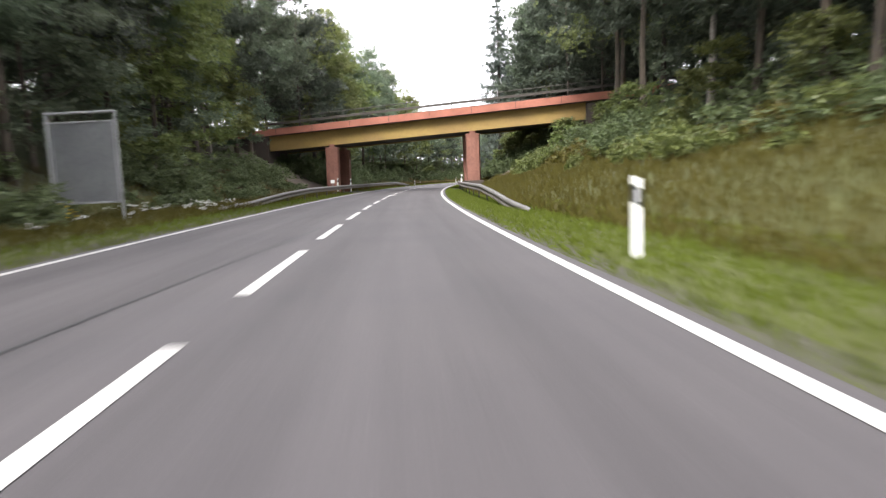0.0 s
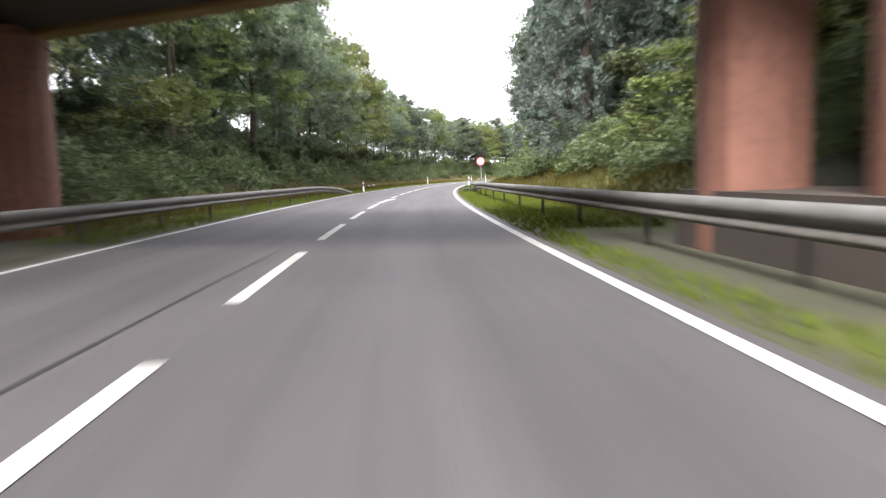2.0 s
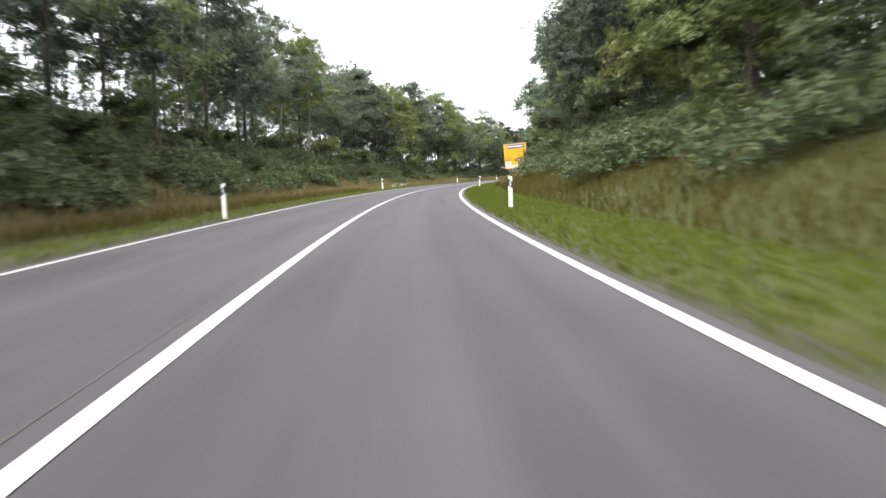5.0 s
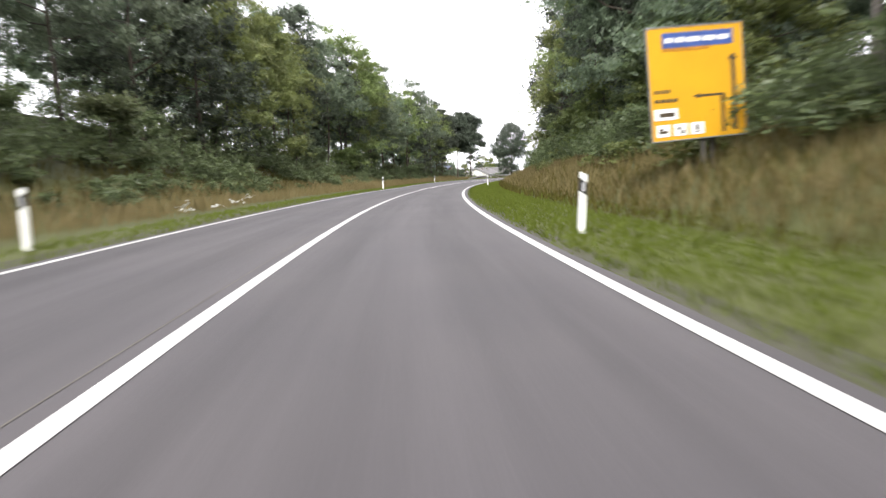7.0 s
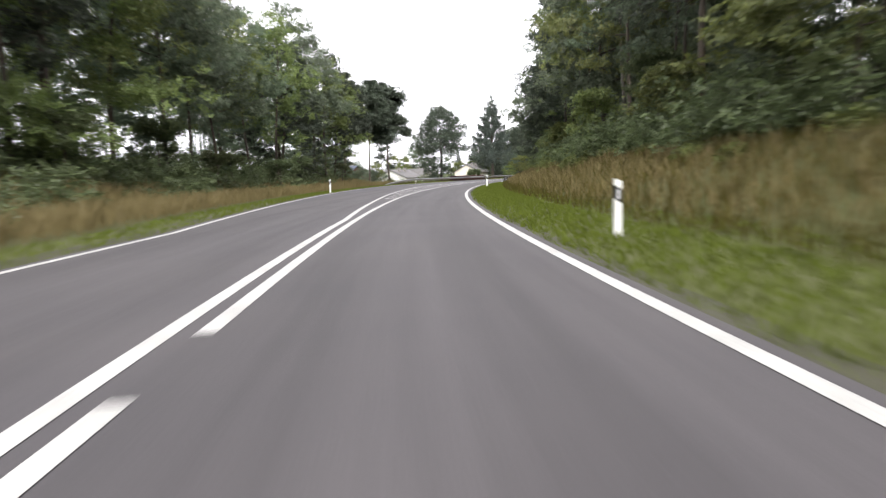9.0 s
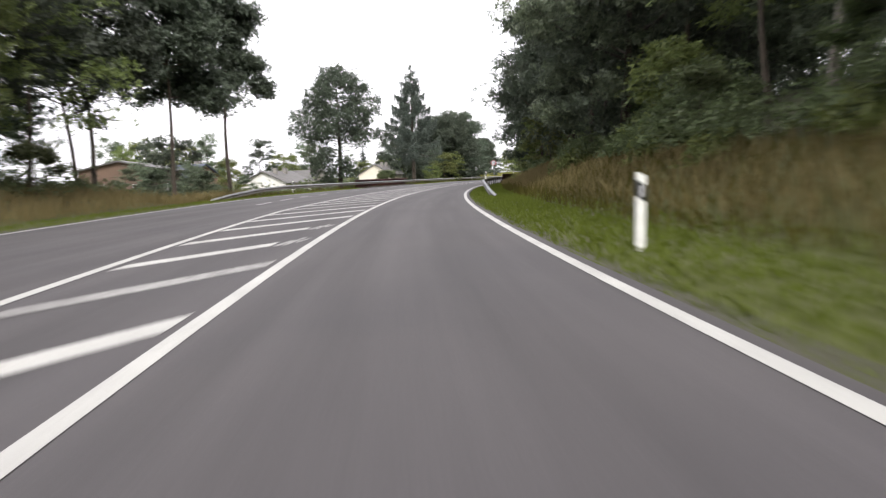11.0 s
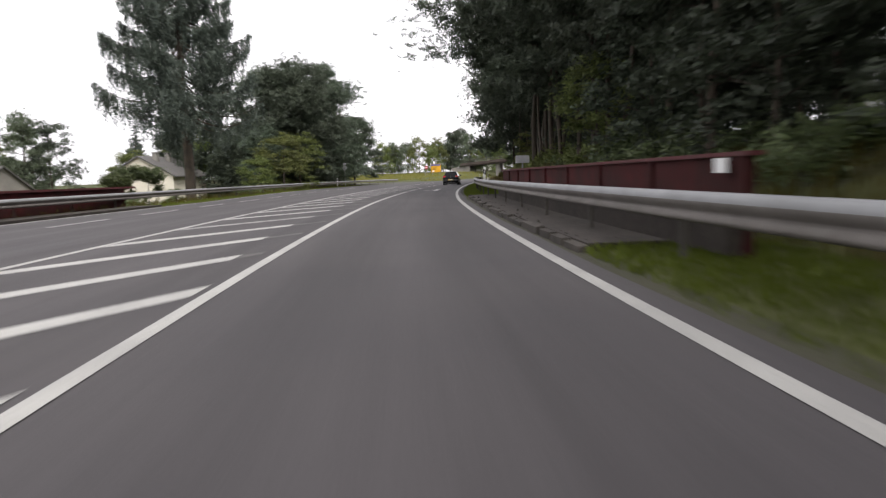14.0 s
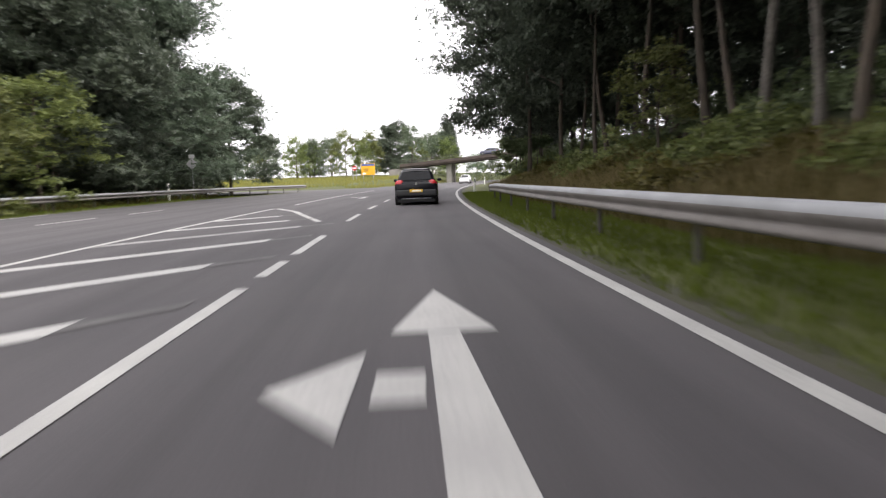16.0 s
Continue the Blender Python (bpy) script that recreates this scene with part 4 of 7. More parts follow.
def direction_board(s, d, base):
    """The big yellow advance direction board on two posts."""
    w, h, z0 = 2.27, 2.5, 1.7
    top = empty("direction_sign", stand(s, d, base, 6, -4.0))
    z = z0 - base
    for x in (0.1, 0.42):
        part("post", rod((x, 0.08 if x < 0.2 else 0.3, -0.5), (x, 0.08, z + h - 0.1), 0.05, seg=12), M["zinc_dark"], top, "galvanised post")
    part("panel", box((w, 0.03, h), (0, 0, z + h / 2), 0.012, seg=2), M["sign_yellow"], top, "yellow panel")
    for sx, sz, x, zz in ((w + 0.03, 0.035, 0, z + 0.01), (w + 0.03, 0.035, 0, z + h - 0.01), (0.035, h, -w / 2, z + h / 2), (0.035, h, w / 2, z + h / 2)):
        part("edge_trim", box((sx, 0.05, sz), (x, 0, zz), 0.005), M["sign_back"], top)
    for k in (0.4, 1.25, 2.1):
        part("back_rail", box((w - 0.1, 0.05, 0.06), (0, 0.045, z + k), 0.005), M["zinc"], top)
    y = -0.019
    part("blue_header", box((1.68, 0.008, 0.33), (0.06, y, z + h - 0.3), 0.002), M["sign_blue"], top, "blue motorway panel")
    for x0, ww in ((-0.62, 0.2), (-0.36, 0.22), (-0.04, 0.34), (0.33, 0.28), (0.66, 0.26)):
        part("text_bar", box((ww, 0.006, 0.1), (x0, y - 0.006, z + h - 0.3)), M["sign_white"], top, "unreadable white lettering")
    part("text_bar", box((1.1, 0.006, 0.07), (-0.22, y, z + 2.0)), M["sign_faded"], top, "unreadable faded line")
    # arrows
    ink = M["sign_ink"]
    part("arrow", join(box((0.1, 0.006, 1.62), (0.87, y, z + 0.94)), box((0.2, 0.006, 0.05), (0.87, y, z + 1.72)), box((0.11, 0.006, 0.08), (0.87, y, z + 1.77))), ink, top, "straight-on arrow")
    bm = join(box((0.085, 0.006, 0.82), (0.58, y, z + 0.52)), box((0.62, 0.006, 0.05), (0.31, y, z + 0.95)))
    v = [bm.verts.new(p) for p in ((-0.12, y - 0.002, z + 0.95), (0.04, y - 0.002, z + 0.89), (0.04, y - 0.002, z + 1.01))]
    bm.faces.new(v)
    part("arrow", bm, ink, top, "arrow turning left")
    for k, ww, x0 in ((1.1, 0.4, -0.84), (0.9, 0.56, -0.76)):
        for q in range(4):
            part("text_bar", box((ww / 4 - 0.025, 0.006, 0.075), (x0 + (q - 1.5) * ww / 4, y, z + k)), ink, top, "unreadable black lettering")
    part("white_field", box((0.56, 0.007, 0.25), (-0.78, y, z + 0.6), 0.001), M["sign_white"], top)
    part("text_bar", box((0.36, 0.006, 0.09), (-0.76, y - 0.006, z + 0.59)), ink, top)
    for i, x0 in enumerate((-0.87, -0.46, -0.06)):
        part("white_field", box((0.32, 0.007, 0.27), (x0, y, z + 0.24), 0.001), M["sign_white"], top)
        marks = (((0.2, 0.06, 0, -0.03), (0.1, 0.05, -0.04, 0.03)), ((0.07, 0.07, -0.04, 0.03), (0.08, 0.08, 0.05, -0.05)), ((0.09, 0.12, 0, 0.02), (0.12, 0.03, 0, -0.07)))[i]
        part("symbol", join(*[box((sx, 0.006, sz), (x0 + ax, y - 0.006, z + 0.24 + az)) for sx, sz, ax, az in marks]), ink, top, "small dark pictogram")
    tagged(top, "large yellow direction board with blue header and arrows", "direction sign", "road signs")


def board_from_behind(s, d, base):
    """The bare metal back of a tall board in a tube frame."""
    top = empty("sign_board", stand(s, d, base, -3, -1.0))
    w, z0, h = 2.08, 0.6 - base, 2.65
    for x in (-w / 2, w / 2):
        part("post", rod((x, 0, -0.5), (x, 0, z0 + h + 0.06), 0.045, seg=12), M["zinc"], top, "galvanised tube post")
    part("top_tube", rod((-w / 2, 0, z0 + h + 0.08), (w / 2, 0, z0 + h + 0.08), 0.04, seg=12), M["zinc"], top)
    for x in (-w / 2, w / 2):
        bm = bmesh.new()
        bmesh.ops.create_icosphere(bm, subdivisions=2, radius=0.05, matrix=Matrix.Translation((x, 0, z0 + h + 0.07)))
        part("corner_bend", bm, M["zinc"], top, smooth_shade=True)
    part("panel", box((w - 0.16, 0.03, h - 0.22), (0, 0.03, z0 + h / 2 - 0.06), 0.008), M["sign_back"], top, "bare aluminium back panel")
    for k in (0.04, h - 0.2):
        part("cross_bar", box((w, 0.05, 0.05), (0, -0.01, z0 + k), 0.008), M["zinc"], top)
    for x in (-w / 2 + 0.11, w / 2 - 0.11):
        part("side_channel", box((0.04, 0.05, h - 0.25), (x, -0.005, z0 + h / 2 - 0.06), 0.006), M["zinc"], top)
    tagged(top, "bare metal back of a tall board in a tube frame", "road sign", "road signs")


def diamond_sign(s, d, base):
    top = empty("warning_sign", stand(s, d, base, -160, 0))
    part("pole", rod((0, 0.04, -0.4), (0, 0.04, 3.2), 0.035, seg=10), M["zinc"], top)
    part("panel", box((0.62, 0.012, 0.62), (0, 0, 2.75), 0.01, Matrix.Rotation(radians(45), 4, "Y")), M["sign_grey"], top, "square panel set on its corner, seen from behind")
    part("small_panel", box((0.42, 0.012, 0.3), (0, 0, 3.3), 0.008), M["sign_grey"], top)
    tagged(top, "grey back of a diamond priority sign on a pole", "road sign", "road signs")


def far_board(s, d, base):
    top = empty("direction_sign", stand(s, d, base, 0, 0))
    for x in (-0.9, 0.9):
        part("post", rod((x, 0.08, -0.4), (x, 0.08, 3.9 - base), 0.05, seg=10), M["zinc"], top)
    part("panel", box((2.5, 0.04, 2.0), (0, 0, 2.95 - base), 0.015), M["sign_yellow"], top, "yellow panel")
    part("blue_header", box((2.3, 0.01, 0.34), (0, -0.024, 3.72 - base)), M["sign_blue"], top, "blue panel")
    part("white_field", box((0.6, 0.01, 0.26), (-0.7, -0.024, 2.24 - base)), M["sign_white"], top)
    for k, ww in ((3.0, 1.0), (2.68, 0.8)):
        part("text_bar", box((ww, 0.01, 0.12), (-0.4, -0.024, k - base)), M["sign_ink"], top, "unreadable black lettering")
    tagged(top, "yellow direction board on two posts at the junction", "direction sign", "road signs")


def no_entry_sign(s, d, base):
    top = empty("no_entry_sign", stand(s, d, base, 0, 0))
    for x in (-0.3, 0.3):
        part("post", rod((x, 0.05, -0.4), (x, 0.05, 3.6 - base), 0.045, seg=10), M["zinc"], top)
    part("disc", shifted(disc(0.42, 0.015, 0.0), z=3.2 - base), M["sign_red"], top, "round red disc")
    part("bar", box((0.62, 0.012, 0.17), (0, -0.008, 3.2 - base), 0.003), M["sign_white"], top, "white bar")
    tagged(top, "red no-entry sign with a white bar at the junction", "road sign", "road signs")


def gh(s, d):
    return float(ground_height(s, d))


board_from_behind(21.0, -9.45, gh(21.0, -9.45))
limit_sign(112.0, 4.2, 2.24, gh(112, 4.2), 0.36)
direction_board(208.8, 6.72, gh(208.8, 6.72))
limit_sign(377.3, 3.2, 2.46, gh(377.2, 3.3), 0.3)
diamond_sign(475.0, -18.2, gh(475, -18.2))
far_board(541, -18.7, gh(541, -18.7))
no_entry_sign(539, -20.6, gh(539, -20.6))


# ---------------------------------------------------------------- the red bridge over the road
def hexa(corners):
    """A solid from four plan places (s, d) with bottom and top heights."""
    bm = bmesh.new()
    a = [bm.verts.new(on_road(s, d, z0).tolist()) for s, d, z0, z1 in corners]
    b = [bm.verts.new(on_road(s, d, z1).tolist()) for s, d, z0, z1 in corners]
    n = len(corners)
    for i in range(n):
        bm.faces.new((a[i], a[(i + 1) % n], b[(i + 1) % n], b[i]))
    bm.faces.new(b)
    bm.faces.new(a[::-1])
    bmesh.ops.recalc_face_normals(bm, faces=bm.faces)
    return bm


def build_bridge():
    top = empty("road_bridge", stand(62, 4.7, 0))
    inv = top.matrix_world.inverted()

    def put(name, bm, mat, label="", parent=top, sm=False):
        ob = part(name, bm, mat, parent, label, sm)
        ob.matrix_parent_inverse = parent.matrix_world.inverted() if parent is top else Matrix()
        return ob
    k, m = -0.3, 0.05            # skew and fall of the deck
    z_top = lambda d: 6.95 + m * d

    def slab(d0, d1, f0, f1, za, zb):
        """Between offsets along the deck, fronts behind the face, and heights under the edge's top."""
        return hexa([(61.2 + k * d0 + f0, d0, z_top(d0) - za, z_top(d0) - zb), (61.2 + k * d1 + f0, d1, z_top(d1) - za, z_top(d1) - zb),
                     (61.2 + k * d1 + f1, d1, z_top(d1) - za, z_top(d1) - zb), (61.2 + k * d0 + f1, d0, z_top(d0) - za, z_top(d0) - zb)])
    d0, d1 = -17.5, 19.5
    put("deck_slab", slab(d0, d1, 0.25, 9.4, 0.66, 0.25), M["under"], "concrete deck, toned dark for the shade below it")
    put("edge_beam", slab(d0 - 6, d1 + 8, 0.0, 0.3, 0.62, 0.0), M["red_edge"], "faded red edge beam")
    put("edge_beam", slab(d0 - 6, d1 + 8, 9.35, 9.65, 0.62, 0.0), M["red_edge"], "faded red edge beam")
    put("girder", slab(d0 + 2.5, d1 - 5.2, 1.0, 1.6, 2.05, 0.66), M["ochre"], "ochre-painted main girder")
    put("girder", slab(d0 + 2.5, d1 - 5.2, 8.0, 8.6, 2.05, 0.66), M["ochre"], "ochre-painted main girder")
    put("girder_soffit", slab(d0 + 2.5, d1 - 5.2, 1.62, 7.98, 1.95, 0.66), M["under"], "underside between the girders, toned dark for shade")
    put("road_surface", slab(d0 - 6, d1 + 8, 0.3, 9.35, 0.25, 0.12), M["asphalt"])
    # columns with a bearing on each
    for places in (((64.4, -8.3), (71.0, -8.3)), ((61.2, 4.8), (64.5, 4.6))):
        for cs, cd in places:
            base = gh(cs, cd) - 0.4
            zt = z_top(cd) - 2.05 - 0.24
            pts, pts2 = [], []
            for i in range(12):
                a = 6.2832 * i / 12 + 0.26
                c, q = math.cos(a), math.sin(a)
                g = (abs(c) ** 4 + abs(q) ** 4) ** -0.25
                pts.append((cs + 0.58 * q * g, cd + 0.63 * c * g, base, zt))
                pts2.append((cs + 0.32 * q * g, cd + 0.3 * c * g, zt, zt + 0.26))
            col = put("column", hexa(pts), M["red_concrete"], "red-painted concrete column")
            put("bearing", hexa(pts2), M["red_concrete"])
            pts3 = [(a + (a - cs) * 0.06, b + (b - cd) * 0.06, zt - 0.16, zt - 0.002) for a, b, _, _ in pts]
            put("column_head", hexa(pts3), M["red_concrete"])
    # low plinth at the foot of the columns
    put("plinth", hexa([(59.0, 4.02, -0.3, 0.78), (59.0, 5.6, -0.3, 0.8), (65.4, 5.5, -0.3, 0.8), (65.4, 3.98, -0.3, 0.78)]), M["under"], "low dark concrete plinth")
    # abutments
    for da, db in ((-17.8, -14.8), (14.2, 19.5)):
        put("abutment", slab(da, db, 0.5, 9.0, 5.2, 0.7), M["under"], "concrete abutment, toned dark for the shade under the deck")
    # railing of the deck: posts, two rails, a guard beam
    for f in (0.12, 9.5):
        for zz, r in ((0.95, 0.035), (0.55, 0.025)):
            a, b = d0 - 6, d1 + 8
            pa, pb = on_road(61.2 + k * a + f, a, z_top(a) + zz), on_road(61.2 + k * b + f, b, z_top(b) + zz)
            put("handrail", rod(pa.tolist(), pb.tolist(), r, seg=8), M["zinc_dark"])
        for d in np.arange(d0 - 5.5, d1 + 8, 2.0):
            p = on_road(61.2 + k * d + f, d, z_top(d))
            ob = put("railing_post", rod((p - [0, 0, 0.05]).tolist(), (p + [0, 0, 0.97]).tolist(), 0.03, seg=6), M["zinc_dark"])
    for f in (0.75, 8.9):
        put("guard_beam", slab(d0 - 6, d1 + 8, f, f + 0.06, -0.42, -0.64), M["zinc_dark"], "steel guard beam on the deck")
    # joints in the edge beam
    for d in np.arange(d0, d1 + 4, 3.7):
        put("beam_joint", slab(d, d + 0.03, -0.004, 0.05, 0.615, 0.005), M["under"])
    tagged(top, "red and ochre concrete road bridge on red columns", "bridge")


build_bridge()


def paved_slope(s0, s1, d0, d1):
    s = np.linspace(s0, s1, 14)
    d = np.linspace(d0, d1, 14)
    S, D = np.meshgrid(s, d, indexing="ij")
    v = on_road(S, D, ground_height(S, D) + 0.05).reshape(-1, 3)
    i = np.arange(196).reshape(14, 14)
    f = np.stack([i[:-1, :-1], i[:-1, 1:], i[1:, 1:], i[1:, :-1]], -1).reshape(-1, 4)
    if d1 < d0:
        f = f[:, ::-1]
    tagged(mesh_object("paved_slope", v, f, M["pitch"], smooth_shade=True), "bare stony slope under the bridge", "slope", kind="structure")


paved_slope(53, 60.6, 6.6, 13.0)
paved_slope(60, 68.5, -9.6, -16.5)


# ---------------------------------------------------------------- the small bridge with the red parapet
def parapet():
    top = empty("bridge_parapet", stand(382, 3.9, 0))
    inv = top.matrix_world.inverted()
    for i, q in enumerate(np.arange(382.3, 405.0, 2.9)):
        e = min(q + 2.88, 405.6)
        ob = ribbon("panel", q, e, 3.84, 3.92, 1.16, M["red_wall"], 1.0, top, 1.16)
        ob.matrix_parent_inverse = inv
        bm = hexa([(q + 0.0, 3.79, 0.0, 1.16), (q + 0.1, 3.79, 0.0, 1.16), (q + 0.1, 3.838, 0.0, 1.16), (q + 0.0, 3.838, 0.0, 1.16)])
        ob = part("stiffener", bm, M["red_wall"], top)
        ob.matrix_parent_inverse = inv
    ob = ribbon("top_rail", 382.2, 405.7, 3.79, 3.97, 1.215, M["red_rail"], 1.0, top, 0.05, "red capping rail")
    ob.matrix_parent_inverse = inv
    bm = hexa([(382.6, 3.72, 0.98, 1.15), (382.88, 3.72, 0.98, 1.15), (382.88, 3.755, 0.98, 1.15), (382.6, 3.755, 0.98, 1.15)])
    ob = part("marker_plate", bm, M["sign_white"], top, "small white marker plate")
    ob.matrix_parent_inverse = inv
    ob = ribbon("plinth", 382.3, 405.6, 3.62, 3.78, 0.46, M["pavement"], 1.0, top, 0.4, "stained concrete plinth")
    ob.matrix_parent_inverse = inv
    tagged(top, "oxide-red steel parapet of a small bridge", "parapet")
    sh = ribbon("bridge_shoulder", 384, 408, 2.505, 3.8, 0.085, M["pavement"], 1.0, None, 0.16)
    tagged(sh, "stained concrete kerb and shoulder of the small bridge", "kerb", kind="structure")
    # kerb stones along the shoulder
    kerb = empty("kerb", stand(384, 2.42, 0))
    rk = np.random.RandomState(7)
    for q in np.arange(384.0, 407.9, 1.0):
        dz, dx, l = rk.uniform(-0.05, 0.012), rk.uniform(-0.025, 0.025), rk.uniform(0.8, 0.985)
        a, b = 0.085 + dz, 0.1 + dz + rk.uniform(-0.015, 0.01)
        ob = part("kerb_stone", hexa([(q, 2.36 + dx, -0.1, a), (q + l, 2.36 + dx * 0.4, -0.1, a + rk.uniform(-0.02, 0.005)), (q + l, 2.5 + dx, -0.1, b), (q, 2.5 + dx, -0.1, b)]), M["kerb"], kerb)
        ob.matrix_parent_inverse = kerb.matrix_world.inverted()
    tagged(kerb, "row of worn grey kerb stones on the small bridge", "kerb", kind="structure")
    t3 = empty("bridge_parapet", stand(382, -14.3, 0))
    inv3 = t3.matrix_world.inverted()
    for q in np.arange(382.0, 408.0, 2.9):
        e = min(q + 2.88, 409.0)
        ob = ribbon("panel", q, e, -14.4, -14.32, 0.98, M["red_wall"], 1.0, t3, 1.3)
        ob.matrix_parent_inverse = inv3
    ob = ribbon("top_rail", 381.9, 409.1, -14.48, -14.24, 1.06, M["red_rail"], 1.0, t3, 0.085, "red capping rail")
    ob.matrix_parent_inverse = inv3
    tagged(t3, "oxide-red steel parapet on the far side of the bridge", "parapet")
    sh = ribbon("bridge_shoulder", 382, 409, -14.3, lambda s: left_edge(s) - 0.05, 0.1, M["pavement"], 1.0, None, 0.2)
    tagged(sh, "dark stained kerb along the far bridge edge", "kerb", kind="structure")
    # info plate on a post behind the parapet
    g = gh(406.7, 4.86)
    t2 = empty("small_sign", stand(406.7, 4.86, g, 4))
    part("pole", rod((0, 0.04, -0.3), (0, 0.04, 1.82 - g), 0.03), M["zinc"], t2)
    part("panel", box((0.66, 0.015, 0.34), (0, 0, 1.69 - g), 0.01), M["sign_grey"], t2)
    tagged(t2, "small grey plate on a post behind the parapet", "road sign", "road signs")


parapet()


def marker_plate(s, d, z):
    g = gh(s, d)
    top = empty("marker_sign", stand(s, d, g, -10))
    part("pole", rod((0, 0.03, -0.3), (0, 0.03, z - g + 0.1), 0.02, seg=8), M["zinc"], top)
    part("plate", box((0.34, 0.012, 0.26), (0, 0, z - g), 0.006), M["sign_white"], top, "plain white plate")
    tagged(top, "small white marker plate on a short pole behind the rail", "road sign", "road signs")


marker_plate(54.5, -6.7, 1.05)


def rubble():
    """Crumbled concrete and dirt that has gathered on the bridge shoulder."""
    r = np.random.RandomState(61)
    V, F = [], []
    for _ in range(70):
        q, d = r.uniform(384, 408), r.choice([r.normal(2.62, 0.1), r.normal(3.1, 0.25)])
        size = r.uniform(0.015, 0.06)
        c = on_road(q, min(max(d, 2.52), 3.55), 0.085 + size * 0.12)
        o = r.normal(0, 1, (6, 3))
        o = o / np.linalg.norm(o, axis=1, keepdims=True) * size * np.array([1.0, 1.0, 0.4])
        o[4], o[5] = (0, 0, size * 0.4), (0, 0, -size * 0.3)
        ang = np.argsort(np.arctan2(o[:4, 1], o[:4, 0]))
        o[:4] = o[:4][ang]
        k = len(V) * 6
        V.append(c + o)
        F += [(k + i, k + (i + 1) % 4, k + 4) for i in range(4)] + [(k + (i + 1) % 4, k + i, k + 5) for i in range(4)]
    tagged(mesh_object("rubble", np.concatenate(V), F, M["kerb"]), "crumbs of broken concrete on the bridge shoulder", "rubble", kind="stuff")


rubble()


# ---------------------------------------------------------------- the far bridge
def far_bridge():
    top = empty("road_bridge", stand(573, -6, 0))
    inv = top.matrix_world.inverted()

    def put(name, bm, mat, label=""):
        ob = part(name, bm, mat, top, label)
        ob.matrix_parent_inverse = inv

    def slab(d0, d1, f0, f1, z0, z1, k=0.28, m=0.065):
        return hexa([(570 - k * d + f, d, z0 + m * d, z1 + m * d) for d, f in ((d0, f0), (d1, f0), (d1, f1), (d0, f1))])
    put("deck", slab(-22, 22, 0, 8, 4.85, 5.7), M["under"], "grey concrete deck")
    put("edge_beam", slab(-22, 22, -0.25, 0.0, 5.2, 5.85), M["under"])
    for d in (-10.2, 9.5):
        for f in (1.5, 5.5):
            put("pier", slab(d - 0.6, d + 0.6, f, f + 1.2, -0.4 - 0.065 * d, 4.85), M["concrete"], "concrete pier")
    for z in (6.2, 6.6):
        put("rail", slab(-22, 22, -0.1, -0.04, z, z + 0.08), M["zinc_dark"])
    for d in np.arange(-21, 22, 3.0):
        put("railing_post", slab(d, d + 0.08, -0.1, -0.03, 5.8, 6.65), M["zinc_dark"])
    put("abutment", slab(14, 22, 0.3, 7.8, -1, 4.85), M["concrete"])
    put("abutment", slab(-25, -19, 0.3, 7.8, -1, 4.85), M["concrete"])
    tagged(top, "slender grey concrete bridge over the road ahead", "bridge")


far_bridge()


# ---------------------------------------------------------------- vehicles
def loft(sections, close=True):
    bm = bmesh.new()
    rings = [[bm.verts.new(p) for p in sec] for sec in sections]
    n = len(rings[0])
    for a, b in zip(rings, rings[1:]):
        for i in range(n if close else n - 1):
            bm.faces.new((a[i], a[(i + 1) % n], b[(i + 1) % n], b[i]))
    if close:
        bm.faces.new(rings[0][::-1])
        bm.faces.new(rings[-1])
    bmesh.ops.recalc_face_normals(bm, faces=bm.faces)
    return bm


